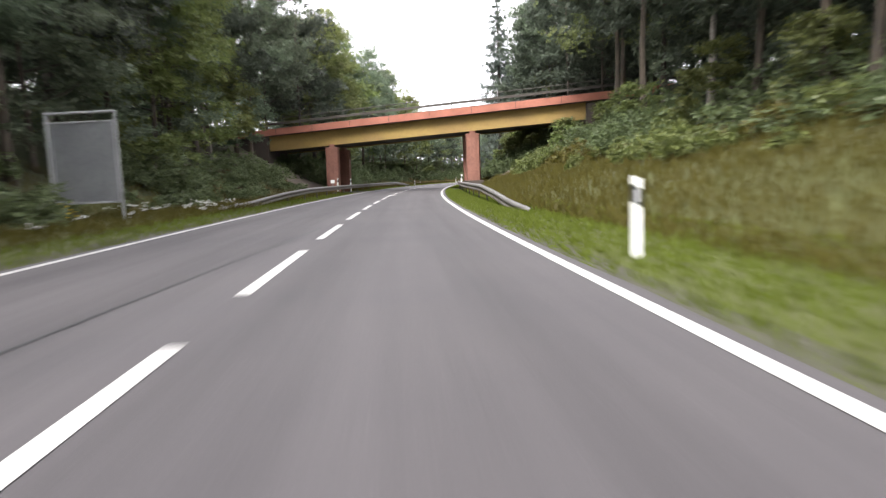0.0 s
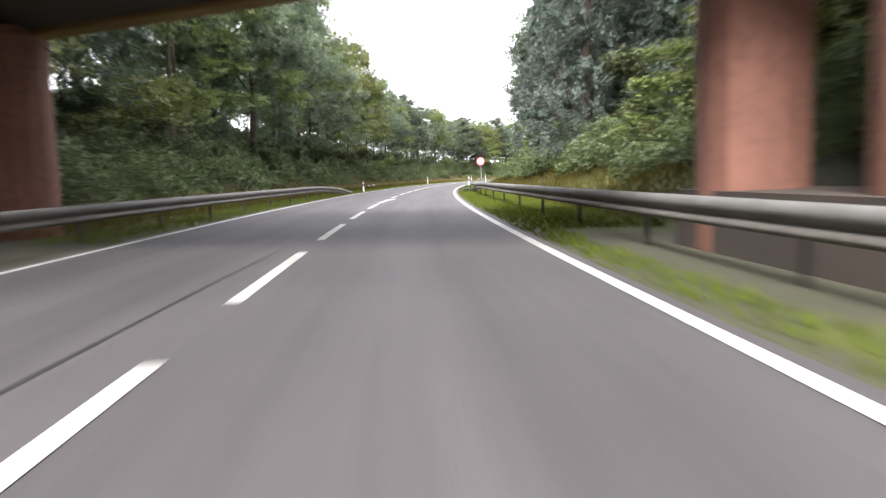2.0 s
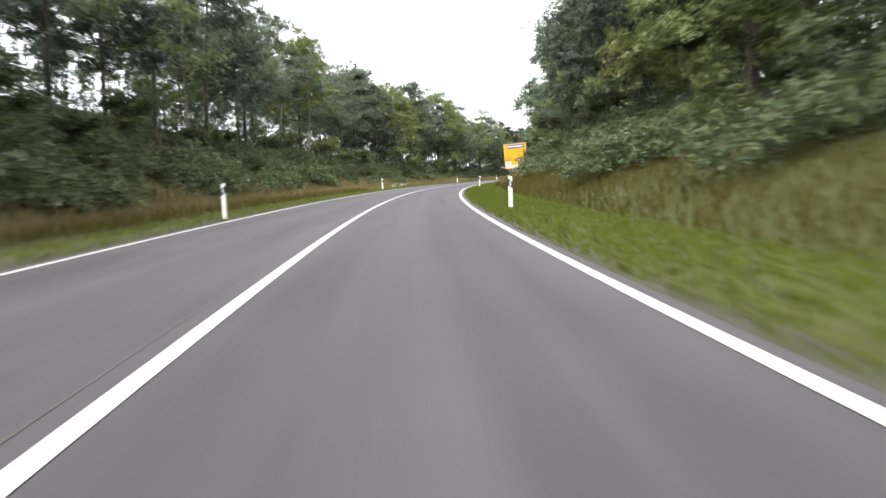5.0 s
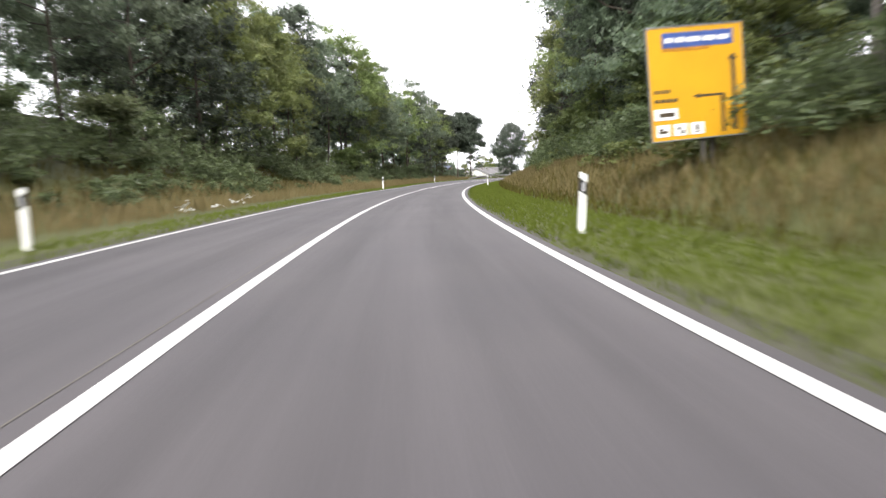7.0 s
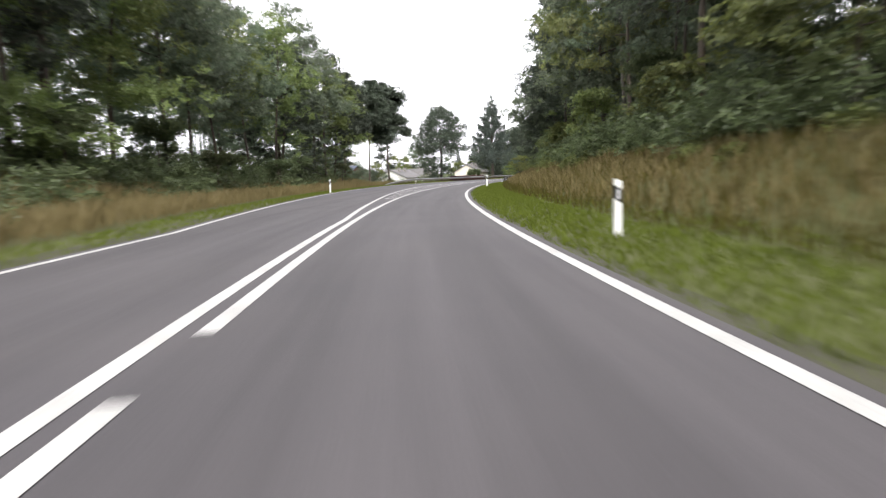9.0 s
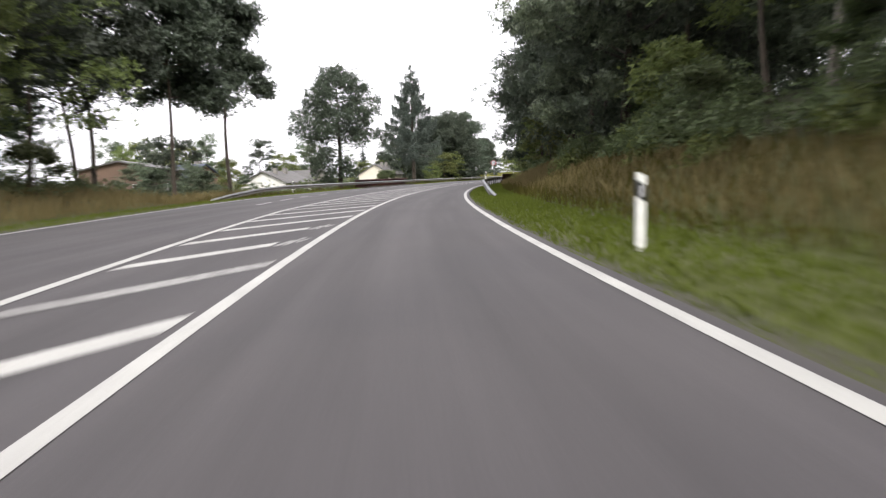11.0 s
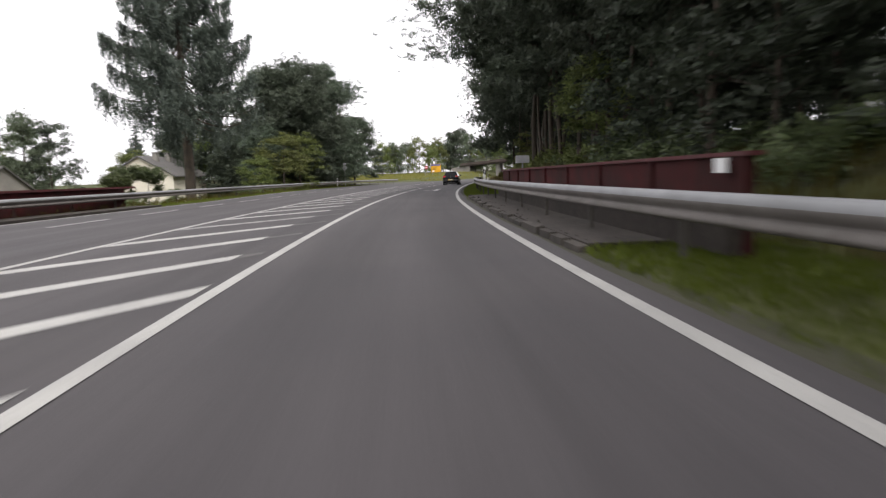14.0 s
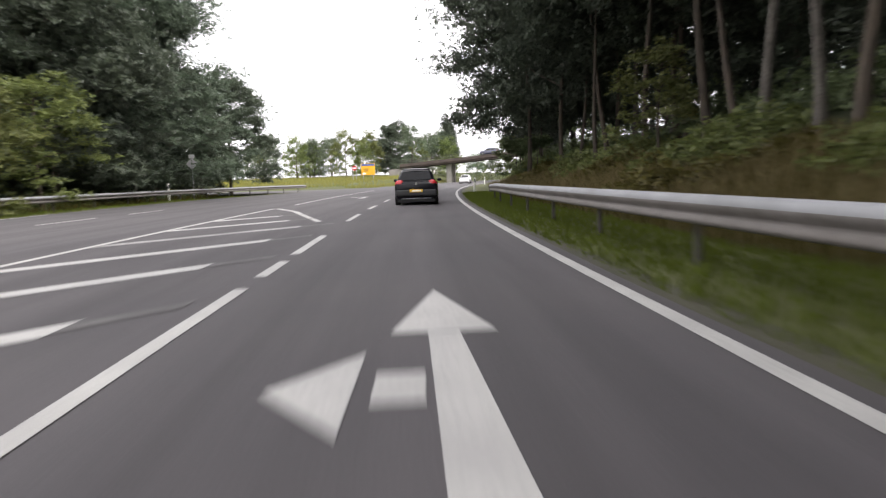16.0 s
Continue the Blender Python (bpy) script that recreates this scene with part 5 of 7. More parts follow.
def hatchback(name, label, paint, m, plate="plate"):
    """A five-door hatchback, 4.2 m long, 1.76 m wide, its tail at -y."""
    top = empty(name)
    # stations along the car: y, lower edge, belt height, half width low and at the belt
    st = [(-2.08, 0.42, 0.84, 0.70, 0.72), (-2.04, 0.28, 0.93, 0.80, 0.80), (-1.9, 0.22, 0.97, 0.86, 0.85), (-1.4, 0.2, 0.96, 0.88, 0.875), (-0.5, 0.2, 0.94, 0.88, 0.88),
          (0.5, 0.2, 0.92, 0.88, 0.875), (0.95, 0.2, 0.92, 0.87, 0.85), (1.5, 0.2, 0.86, 0.86, 0.8), (1.95, 0.22, 0.74, 0.8, 0.72), (2.12, 0.32, 0.6, 0.66, 0.6)]

    def ring(y, z0, z1, a, b):
        pts = [(-a * 0.9, z0), (-a, z0 + 0.12), (-a * 1.005, z0 + (z1 - z0) * 0.55), (-b, z1 - 0.05), (-b * 0.93, z1)]
        pts = pts + [(-x, z) for x, z in pts[::-1]]
        return [(x, y, z) for x, z in pts]
    part("body", loft([ring(*q) for q in st]), paint, top, "rounded lower body", True)
    # greenhouse
    gh_st = [(-2.0, 0.93, 0.96, 0.74, 0.72), (-1.72, 0.94, 1.30, 0.77, 0.62), (-1.5, 0.94, 1.43, 0.78, 0.58), (-1.0, 0.93, 1.47, 0.79, 0.585), (-0.2, 0.92, 1.48, 0.79, 0.59), (0.35, 0.92, 1.42, 0.78, 0.58), (1.05, 0.9, 0.93, 0.76, 0.7)]

    def cab(y, z0, z1, a, b, k=1.0):
        pts = [(-a, z0), (-(a + b) / 2, (z0 + z1) / 2), (-b, z1 - 0.04), (-b * 0.85, z1), (0, z1 + 0.015)]
        pts = pts + [(-x, z) for x, z in pts[:-1][::-1]]
        return [(x * k, y, z) for x, z in pts]
    part("cabin", loft([cab(*q) for q in gh_st]), paint, top, "cabin and roof", True)
    glass = M["car_glass"]
    bm = bmesh.new()
    for face in ([(-0.62, -2.0, 1.02), (0.62, -2.0, 1.02), (0.54, -1.765, 1.34), (-0.54, -1.765, 1.34)],):
        bm.faces.new([bm.verts.new(p) for p in face])
    part("rear_window", bm, M["rear_glass"], top, "dark rear window")
    bm = bmesh.new()
    bm.faces.new([bm.verts.new(p) for p in ((-0.6, 1.0, 0.985), (0.6, 1.0, 0.985), (0.53, 0.42, 1.41), (-0.53, 0.42, 1.41))])
    part("windscreen", bm, glass, top)
    for sx in (-1, 1):
        for y0, y1, t0, t1 in ((-1.55, -0.55, -1.4, -0.55), (-0.47, 0.75, -0.47, 0.25)):
            bm = bmesh.new()
            bm.faces.new([bm.verts.new(p) for p in ((sx * 0.785, y0, 0.98), (sx * 0.79, y1, 0.98), (sx * 0.64, t1, 1.37), (sx * 0.635, t0, 1.37))])
            part("side_window", bm, glass, top)
        bm = bmesh.new()
        bmesh.ops.create_icosphere(bm, subdivisions=2, radius=0.1, matrix=Matrix.Translation((sx * 0.96, 0.62, 1.0)) @ Matrix.Diagonal((1, 0.7, 0.75, 1)))
        part("mirror", bm, paint, top, smooth_shade=True)
        bm = bmesh.new()
        bmesh.ops.create_icosphere(bm, subdivisions=3, radius=0.17, matrix=Matrix.Translation((sx * 0.66, -1.985, 0.87)) @ Matrix.Diagonal((1.05, 0.5, 0.88, 1)))
        part("tail_lamp", bm, M["tail_red"], top, "red tail lamp", True)
        bm = bmesh.new()
        bmesh.ops.create_icosphere(bm, subdivisions=2, radius=0.17, matrix=Matrix.Translation((sx * 0.6, 1.93, 0.66)) @ Matrix.Diagonal((1.1, 0.6, 0.6, 1)))
        part("headlamp", bm, M["reflector"], top, "clear headlamp", True)
        for y in (-1.3, 1.28):
            wh = part("wheel", join(rod((sx * 0.68, y, 0.31), (sx * 0.885, y, 0.31), 0.31, seg=24)), M["tyre"], top)
            part("rim", rod((sx * 0.80, y, 0.31), (sx * 0.892, y, 0.31), 0.2, 0.19, 16), M["rim"], wh, "alloy rim")
    part("spoiler", box((1.12, 0.2, 0.04), (0, -1.68, 1.43), 0.015), paint, top, "roof spoiler")
    part("bumper", box((1.62, 0.12, 0.24), (0, -2.06, 0.5), 0.05, seg=3), M["black_plastic"] if paint == M["car_black"] else paint, top, "rear bumper")
    part("bumper_strip", box((1.2, 0.02, 0.022), (0, -2.125, 0.27), 0.006), M["rim"], top, "pale lower trim")
    part("number_plate", box((0.52, 0.015, 0.115), (0, -2.125, 0.58), 0.004), M[plate], top, "blank number plate")
    part("plate_bar", box((0.36, 0.004, 0.055), (0.02, -2.135, 0.58)), M["sign_white"], top, "plain bar")
    part("badge", disc(0.06, -2.03, -2.07, 16), M["chrome"], top, "round badge").location = (0, -0.02, 0.86)
    part("wiper", box((0.4, 0.015, 0.015), (0.1, -2.02, 1.03)), M["black_plastic"], top)
    part("aerial", rod((0, -1.3, 1.46), (0, -1.45, 1.62), 0.006, seg=5), M["black_plastic"], top)
    part("exhaust", rod((-0.5, -2.14, 0.26), (-0.5, -1.9, 0.26), 0.035), M["chrome"], top)
    part("underbody", box((1.5, 3.9, 0.2), (0, 0, 0.22), 0.03), M["black_plastic"], top)
    top.matrix_world = m
    return tagged(top, label, "car")


hatchback("hatchback_car", "black hatchback with yellow plate driving in the lane", M["car_black"], stand(452.6, 0.1, 0.0))
hatchback("hatchback_car", "white car oncoming beyond the junction", M["car_white"], stand(540.0, -1.4, 0.0, 180), "sign_white")
hatchback("hatchback_car", "dark blue car crossing the far bridge", M["car_blue"], stand(571.5, -0.6, 5.7, 75), "sign_white")


# ---------------------------------------------------------------- houses
def house(name, label, m, w, l, eave, ridge, wall, roof, chimneys=1, windows=2):
    """A gabled house: w across the gable (x), l along the ridge (y), standing on z = 0."""
    top = empty(name)
    bm = bmesh.new()
    prof = [(-w / 2, 0), (w / 2, 0), (w / 2, eave), (0, ridge), (-w / 2, eave)]
    a = [bm.verts.new((x, -l / 2, z)) for x, z in prof]
    b = [bm.verts.new((x, l / 2, z)) for x, z in prof]
    bm.faces.new(a)
    bm.faces.new(b[::-1])
    for i in range(5):
        bm.faces.new((a[i], b[i], b[(i + 1) % 5], a[(i + 1) % 5]))
    bmesh.ops.recalc_face_normals(bm, faces=bm.faces)
    part("wall", bm, wall, top, "rendered walls")
    slope = (ridge - eave) / (w / 2)
    for sx in (-1, 1):
        o = 0.45
        p = [(0, ridge + 0.16), (sx * (w / 2 + o), eave - o * slope + 0.16), (sx * (w / 2 + o), eave - o * slope), (0, ridge)]
        bm = loft([[(x, y, z) for x, z in p] for y in (-l / 2 - 0.35, l / 2 + 0.35)])
        part("roof", bm, roof, top, "slated roof slope")
        part("gutter", rod((sx * (w / 2 + o + 0.06), -l / 2 - 0.35, eave - o * slope + 0.05), (sx * (w / 2 + o + 0.06), l / 2 + 0.35, eave - o * slope + 0.05), 0.06, seg=8), M["zinc_dark"], top)
    for i in range(chimneys):
        y = -l * 0.25 + i * l * 0.35
        c = part("chimney", box((0.6, 0.6, 1.1), (w * 0.12, y, ridge - 0.05), 0.02), M["concrete"], top, "grey rendered chimney")
        part("chimney_cap", box((0.72, 0.72, 0.08), (w * 0.12, y, ridge + 0.54), 0.01), M["concrete"], c)
    for i in range(windows):
        for sy in (-1, 1):
            x = (i - (windows - 1) / 2) * w / max(windows, 1) * 0.9
            win = part("window", box((1.1, 0.08, 1.2), (x, sy * l / 2, eave * 0.55), 0.01), M["frame_white"], top, "white framed window")
            part("pane", box((0.95, 0.1, 1.05), (x, sy * l / 2, eave * 0.55)), M["window_glass"], win)
        for sx in (-1, 1):
            y = (i - (windows - 1) / 2) * l / max(windows, 1) * 0.8
            win = part("window", box((0.08, 1.2, 1.2), (sx * w / 2, y, eave * 0.55), 0.01), M["frame_white"], top, "white framed window")
            part("pane", box((0.1, 1.05, 1.05), (sx * w / 2, y, eave * 0.55)), M["window_glass"], win)
    top.matrix_world = m
    return tagged(top, label, "house", "roadside houses")


house("house", "cream gabled house with a dark slate roof below the road", stand(454.8, -35.8, -2.0, 0), 8.0, 8.5, 4.2, 6.4, M["render"], M["slate"], 2, 0)
house("house", "white bungalow with a dark low roof beyond the rail", stand(402.7, -33.9, -3.0, -4), 7.6, 9, 4.0, 5.7, M["render_white"], M["slate"], 2)
house("house", "long low grey-roofed house half hidden by trees", stand(441.5, -51.5, -1.8, 78), 9.0, 16, 2.0, 5.2, M["concrete"], M["slate"], 1)
house("house", "brown brick house with a shallow roof behind bushes", stand(372, -37, -1.8, 15), 8.0, 10, 4.6, 5.5, M["brick"], M["slate"], 0)
house("house", "red-brown house with a blue slate roof", stand(391, -43, -2.2, 70), 8.0, 10, 3.6, 6.0, M["brick"], M["slate_blue"], 1)
house("house", "pale house with a steep roof beyond the far bridge", stand(640, -34.7, 0.0, 60), 9.0, 12, 4.6, 8.2, M["render_white"], M["slate"], 1)


# ---------------------------------------------------------------- foliage
def leaf_cards(centres, size, rng, flat=0.0, droop=0.0, aspect=0.55):
    """Small pointed leaf sprays: one bent rhomb each, turned at random. Vertices and faces."""
    n = len(centres)
    size = np.broadcast_to(size, (n,)) * rng.uniform(0.65, 1.3, n)
    a = rng.normal(size=(n, 3))
    a[:, 2] = a[:, 2] * (1 - flat) - droop
    a /= np.linalg.norm(a, axis=1, keepdims=True) + 1e-9
    b = np.cross(a, rng.normal(size=(n, 3)))
    b /= np.linalg.norm(b, axis=1, keepdims=True) + 1e-9
    c = np.cross(a, b)
    h = size[:, None] / 2
    p0, p2 = centres - a * h, centres + a * h
    p1, p3 = centres + b * h * aspect + c * h * 0.15, centres - b * h * aspect + c * h * 0.15
    v = np.stack([p0, p1, p2, p3], 1).reshape(-1, 3)
    f = np.arange(4 * n).reshape(n, 4)
    return v, f


def tube_path(points, radii, seg=6):
    """A tapered, bent tube as vertices and faces."""
    pts = np.asarray(points, float)
    v, f = [], []
    for i, (p, r) in enumerate(zip(pts, radii)):
        t = pts[min(i + 1, len(pts) - 1)] - pts[max(i - 1, 0)]
        t /= np.linalg.norm(t) + 1e-9
        u = np.cross(t, [0.3, 0.9, 0.2] if abs(t[2]) > 0.7 else [0, 0, 1.0])
        u /= np.linalg.norm(u) + 1e-9
        w = np.cross(t, u)
        for k in range(seg):
            a = 6.2832 * k / seg
            v.append(p + r * (math.cos(a) * u + math.sin(a) * w))
    for i in range(len(pts) - 1):
        for k in range(seg):
            f.append((i * seg + k, i * seg + (k + 1) % seg, (i + 1) * seg + (k + 1) % seg, (i + 1) * seg + k))
    return np.array(v), f


def merge(chunks):
    v, f, off = [], [], 0
    for a, b in chunks:
        v.append(a)
        f += [tuple(int(i) + off for i in q) for q in b]
        off += len(a)
    return np.concatenate(v), f


def merge_fast(chunks):
    v, f, off = [], [], 0
    for a, b in chunks:
        v.append(a)
        f.append(np.asarray(b) + off)
        off += len(a)
    return np.concatenate(v), np.concatenate(f)


def broadleaf_shape(rng, h, bare, width, clumps, per, size, thin=1.0, flat=0.55):
    """Wood and leaves of a broadleaf tree of height h whose lowest leaves hang at bare * h."""
    lean = rng.normal(0, 0.03, 2)
    zs = np.linspace(0, h * 0.9, 9)
    path = np.stack([lean[0] * zs + 0.12 * np.sin(zs * 0.5 + rng.uniform(0, 6)), lean[1] * zs + 0.12 * np.cos(zs * 0.45 + rng.uniform(0, 6)), zs - 0.4], -1)
    r0 = (0.011 * h + 0.03) * thin
    wood = [tube_path(path, r0 * (1 - 0.9 * zs / zs[-1]) * np.where(zs < 0.5, 1.35, 1.0), 7)]
    tips = []
    for k in range(9):
        z = h * rng.uniform(max(bare, 0.25), 0.85)
        base = np.array([np.interp(z, zs, path[:, 0]), np.interp(z, zs, path[:, 1]), z])
        a = k * 2.4 + rng.uniform(-0.4, 0.4)
        reach = width * math.sin(min(1, (1.05 - z / h) / (1.05 - bare)) * 1.75) * rng.uniform(0.55, 0.95) + 0.3
        tip = base + np.array([math.cos(a) * reach, math.sin(a) * reach, reach * rng.uniform(0.25, 0.7)])
        mid = (base + tip) / 2 + np.array([0, 0, -0.1 * reach])
        wood.append(tube_path([base, mid, tip], [r0 * 0.35, r0 * 0.2, r0 * 0.06], 4))
        tips += [tip, mid * 0.4 + tip * 0.6]
    cents, sizes = [], []
    for k in range(clumps):
        if k < len(tips):
            c = np.array(tips[k])
        else:
            u = rng.uniform(0, 1)
            z = h * (bare + (0.96 - bare) * u)
            reach = width * math.sin(min(1.0, (1.06 - z / h) / (1.06 - bare)) * 1.95) ** 0.7
            a = rng.uniform(0, 6.2832)
            q = reach * math.sqrt(rng.uniform(0.15, 1.0))
            c = np.array([math.cos(a) * q, math.sin(a) * q, z])
        r = rng.uniform(0.5, 1.3) * width * 0.3
        # sprays lie in loose sloping tiers, so that the outline stays ragged
        pts = np.clip(rng.normal(0, 0.5, (per, 3)), -0.95, 0.95) * r * np.array([1.25, 1.25, flat])
        pts[:, 2] -= 0.12 * (pts[:, 0] ** 2 + pts[:, 1] ** 2) / r
        cents.append(c + pts)
        # the sprays at a clump's heart are broader
        far = np.linalg.norm(pts / (r * np.array([1.25, 1.25, flat])), axis=1)
        sizes.append(size * np.where(far < 0.55, 1.65, np.where(far < 0.8, 1.25, 0.95)))
    leaves = leaf_cards(np.concatenate(cents), np.concatenate(sizes), rng, flat=0.45, droop=0.2)
    return merge(wood), leaves


def beech_shape(rng, h, width):
    """A spreading tree: long level boughs with flat sprays, bare under the boughs on one side, leafed to the ground on the other."""
    zs = np.linspace(0, h * 0.96, 10)
    path = np.stack([0.1 * np.sin(zs * 0.6), 0.12 * np.cos(zs * 0.4), zs - 0.4], -1)
    r0 = 0.33
    wood = [tube_path(path, r0 * (1 - 0.93 * zs / zs[-1]) * np.where(zs < 0.5, 1.3, 1.0), 9)]
    cents, sizes = [], []
    for k in range(64):
        z = h * (0.08 + 0.88 * (k + rng.uniform(0, 1)) / 64)
        a = k * 2.39996 + rng.uniform(-0.3, 0.3)
        # the open side looks along +x
        if math.cos(a) > -0.3 and z < 0.38 * h:
            continue
        u = z / h
        reach = width * (1 - abs(2 * u - 0.85) ** 2.2 * 0.75) * rng.uniform(0.6, 1.12)
        if u > 0.75:
            reach = width * (1.08 - u) * 2.5 * rng.uniform(0.65, 1.1)
        tt = np.linspace(0.03, 1, 8)
        rise = reach * (0.3 * tt - 0.22 * tt * tt) if u > 0.35 else reach * (0.12 * tt - 0.3 * tt * tt)
        pts = np.stack([np.cos(a) * reach * tt, np.sin(a) * reach * tt, z + rise], -1)
        wood.append(tube_path(pts, np.linspace(0.09, 0.01, 8) * (1.1 - 0.6 * u), 5))
        n = int(85 * reach)
        q = rng.uniform(0.22, 1.03, n) ** 0.8
        c = np.stack([np.interp(q, tt, pts[:, j]) for j in range(3)], -1)
        fan = rng.normal(0, 1, n) * (0.2 * reach * (1.2 - q) + 0.3)
        c = c + fan[:, None] * np.array([-math.sin(a), math.cos(a), 0]) + np.stack([0 * q, 0 * q, rng.normal(-0.1, 0.42, n) - 0.12 * np.abs(fan)], -1)
        cents.append(c)
        sizes.append(rng.uniform(0.36, 0.62, n))
    return merge(wood), leaf_cards(np.concatenate(cents), np.concatenate(sizes), rng, flat=0.75, droop=0.25)


def spruce_shape(rng, h, width, levels, per, size, bare=0.08, hang=0.35, droop=0.75, aspect=0.4):
    """A conifer: whorls of drooping boughs with hanging sprays."""
    zs = np.linspace(0, h, 8)
    wood = [tube_path(np.stack([0 * zs, 0 * zs, zs - 0.4], -1), 0.014 * h * (1 - 0.95 * zs / h) + 0.01, 8)]
    cents, sizes = [], []
    for i in range(levels):
        u = i / (levels - 1)
        z = h * (bare + (0.985 - bare) * u)
        reach = width * (1 - u) ** 0.88 * rng.uniform(0.75, 1.15) + 0.1
        m = 7 if u < 0.75 else 5
        for k in range(m):
            a = k * 6.2832 / m + i * 1.3 + rng.uniform(-0.3, 0.3)
            rr = reach * rng.uniform(0.65, 1.1)
            dr = rr * rng.uniform(0.18, 0.42)
            zb = z + rng.uniform(-0.6, 0.6) * h / levels
            t = np.linspace(0.12, 1, 6)
            pts = np.stack([np.cos(a) * rr * t, np.sin(a) * rr * t, zb - dr * np.sin(t * 2.2) + 0.08 * rr * t], -1)
            if rr > 0.8 and k % 2 == 0:
                wood.append(tube_path(pts[::2], [0.035, 0.022, 0.008], 4))
            tt = rng.uniform(0.12, 1.0, per)
            c = np.stack([np.interp(tt, t, pts[:, j]) for j in range(3)], -1)
            side = rng.normal(0, 0.12 * rr + 0.06, (per, 1)) * (1.1 - tt)[:, None]
            c = c + side * np.array([-math.sin(a), math.cos(a), 0]) + np.array([0, 0, -1]) * rng.uniform(0, hang, (per, 1)) * min(1.0, rr * 0.4)
            cents.append(c)
            sizes.append(np.full(per, size * (0.4 + 0.6 * min(1.0, rr / (0.35 * width)))))
    c = np.concatenate(cents)
    leaves = leaf_cards(c, np.concatenate(sizes), rng, flat=0.0, droop=droop, aspect=aspect)
    return merge(wood), leaves


def weeping_spruce_shape(rng, h, width):
    """An old spruce: separate long boughs, each hung with curtains of sprays, and dead boughs below."""
    zs = np.linspace(0, h, 9)
    lean = np.array([0, 0.03, 0.0, -0.05, 0.0, 0.04, 0.0, -0.03, 0.0])
    wood = [tube_path(np.stack([lean, -lean, zs - 0.4], -1), 0.017 * h * (1 - 0.95 * zs / h) + 0.012, 10)]
    cents, sizes = [], []
    levels = 17
    for i in range(levels):
        u = i / (levels - 1)
        z = h * (0.31 + 0.67 * u)
        reach = width * (1 - u) ** 0.8 + 0.25
        m = 5
        for k in range(m):
            a = k * 6.2832 / m + i * 2.4 + rng.uniform(-0.35, 0.35)
            rr = reach * rng.uniform(0.55, 1.1)
            zb = z + rng.uniform(-0.35, 0.35) * h / levels
            t = np.linspace(0.02, 1, 9)
            rise = rr * (-0.27 * np.sin(t * 2.5) + 0.14 * t * t)
            pts = np.stack([np.cos(a) * rr * t, np.sin(a) * rr * t, zb + rise], -1)
            wood.append(tube_path(pts, np.linspace(0.07, 0.012, 9) * (0.5 + 0.5 * (1 - u)), 5))
            dead = (i < 2 and k != 1) or (i < 4 and rng.uniform() < 0.3)
            strands = int((4 if dead else 25) * rr) + 8
            for _ in range(strands):
                tt = rng.uniform(0.3 if rr > 2 else 0.1, 1.0)
                p = np.array([np.interp(tt, t, pts[:, j]) for j in range(3)])
                off = rng.normal(0, 0.14 * rr * (1.15 - tt) + 0.05)
                p = p + off * np.array([-math.sin(a), math.cos(a), 0]) - np.array([0, 0, abs(off) * 0.3])
                n = int(rng.randint(3, 9)) if rr > 1.2 else 3
                drop = np.arange(n) * 0.2
                c = p + np.stack([rng.normal(0, 0.05, n), rng.normal(0, 0.05, n), -drop - 0.1], -1)
                cents.append(c)
                sizes.append(np.linspace(0.54, 0.3, n) * (1.0 if rr > 1.2 else 0.8))
    leaves = leaf_cards(np.concatenate(cents), np.concatenate(sizes), rng, flat=0.0, droop=2.0, aspect=0.42)
    return merge(wood), leaves


def make_tree(name, shape, bark, leaf, label):
    top = empty(name)
    (wv, wf), (lv, lf) = shape
    mesh_object("trunk", wv, wf, bark, top, "", True)
    mesh_object("crown", lv, lf, leaf, top)
    return tagged(top, label, "tree", "roadside trees")


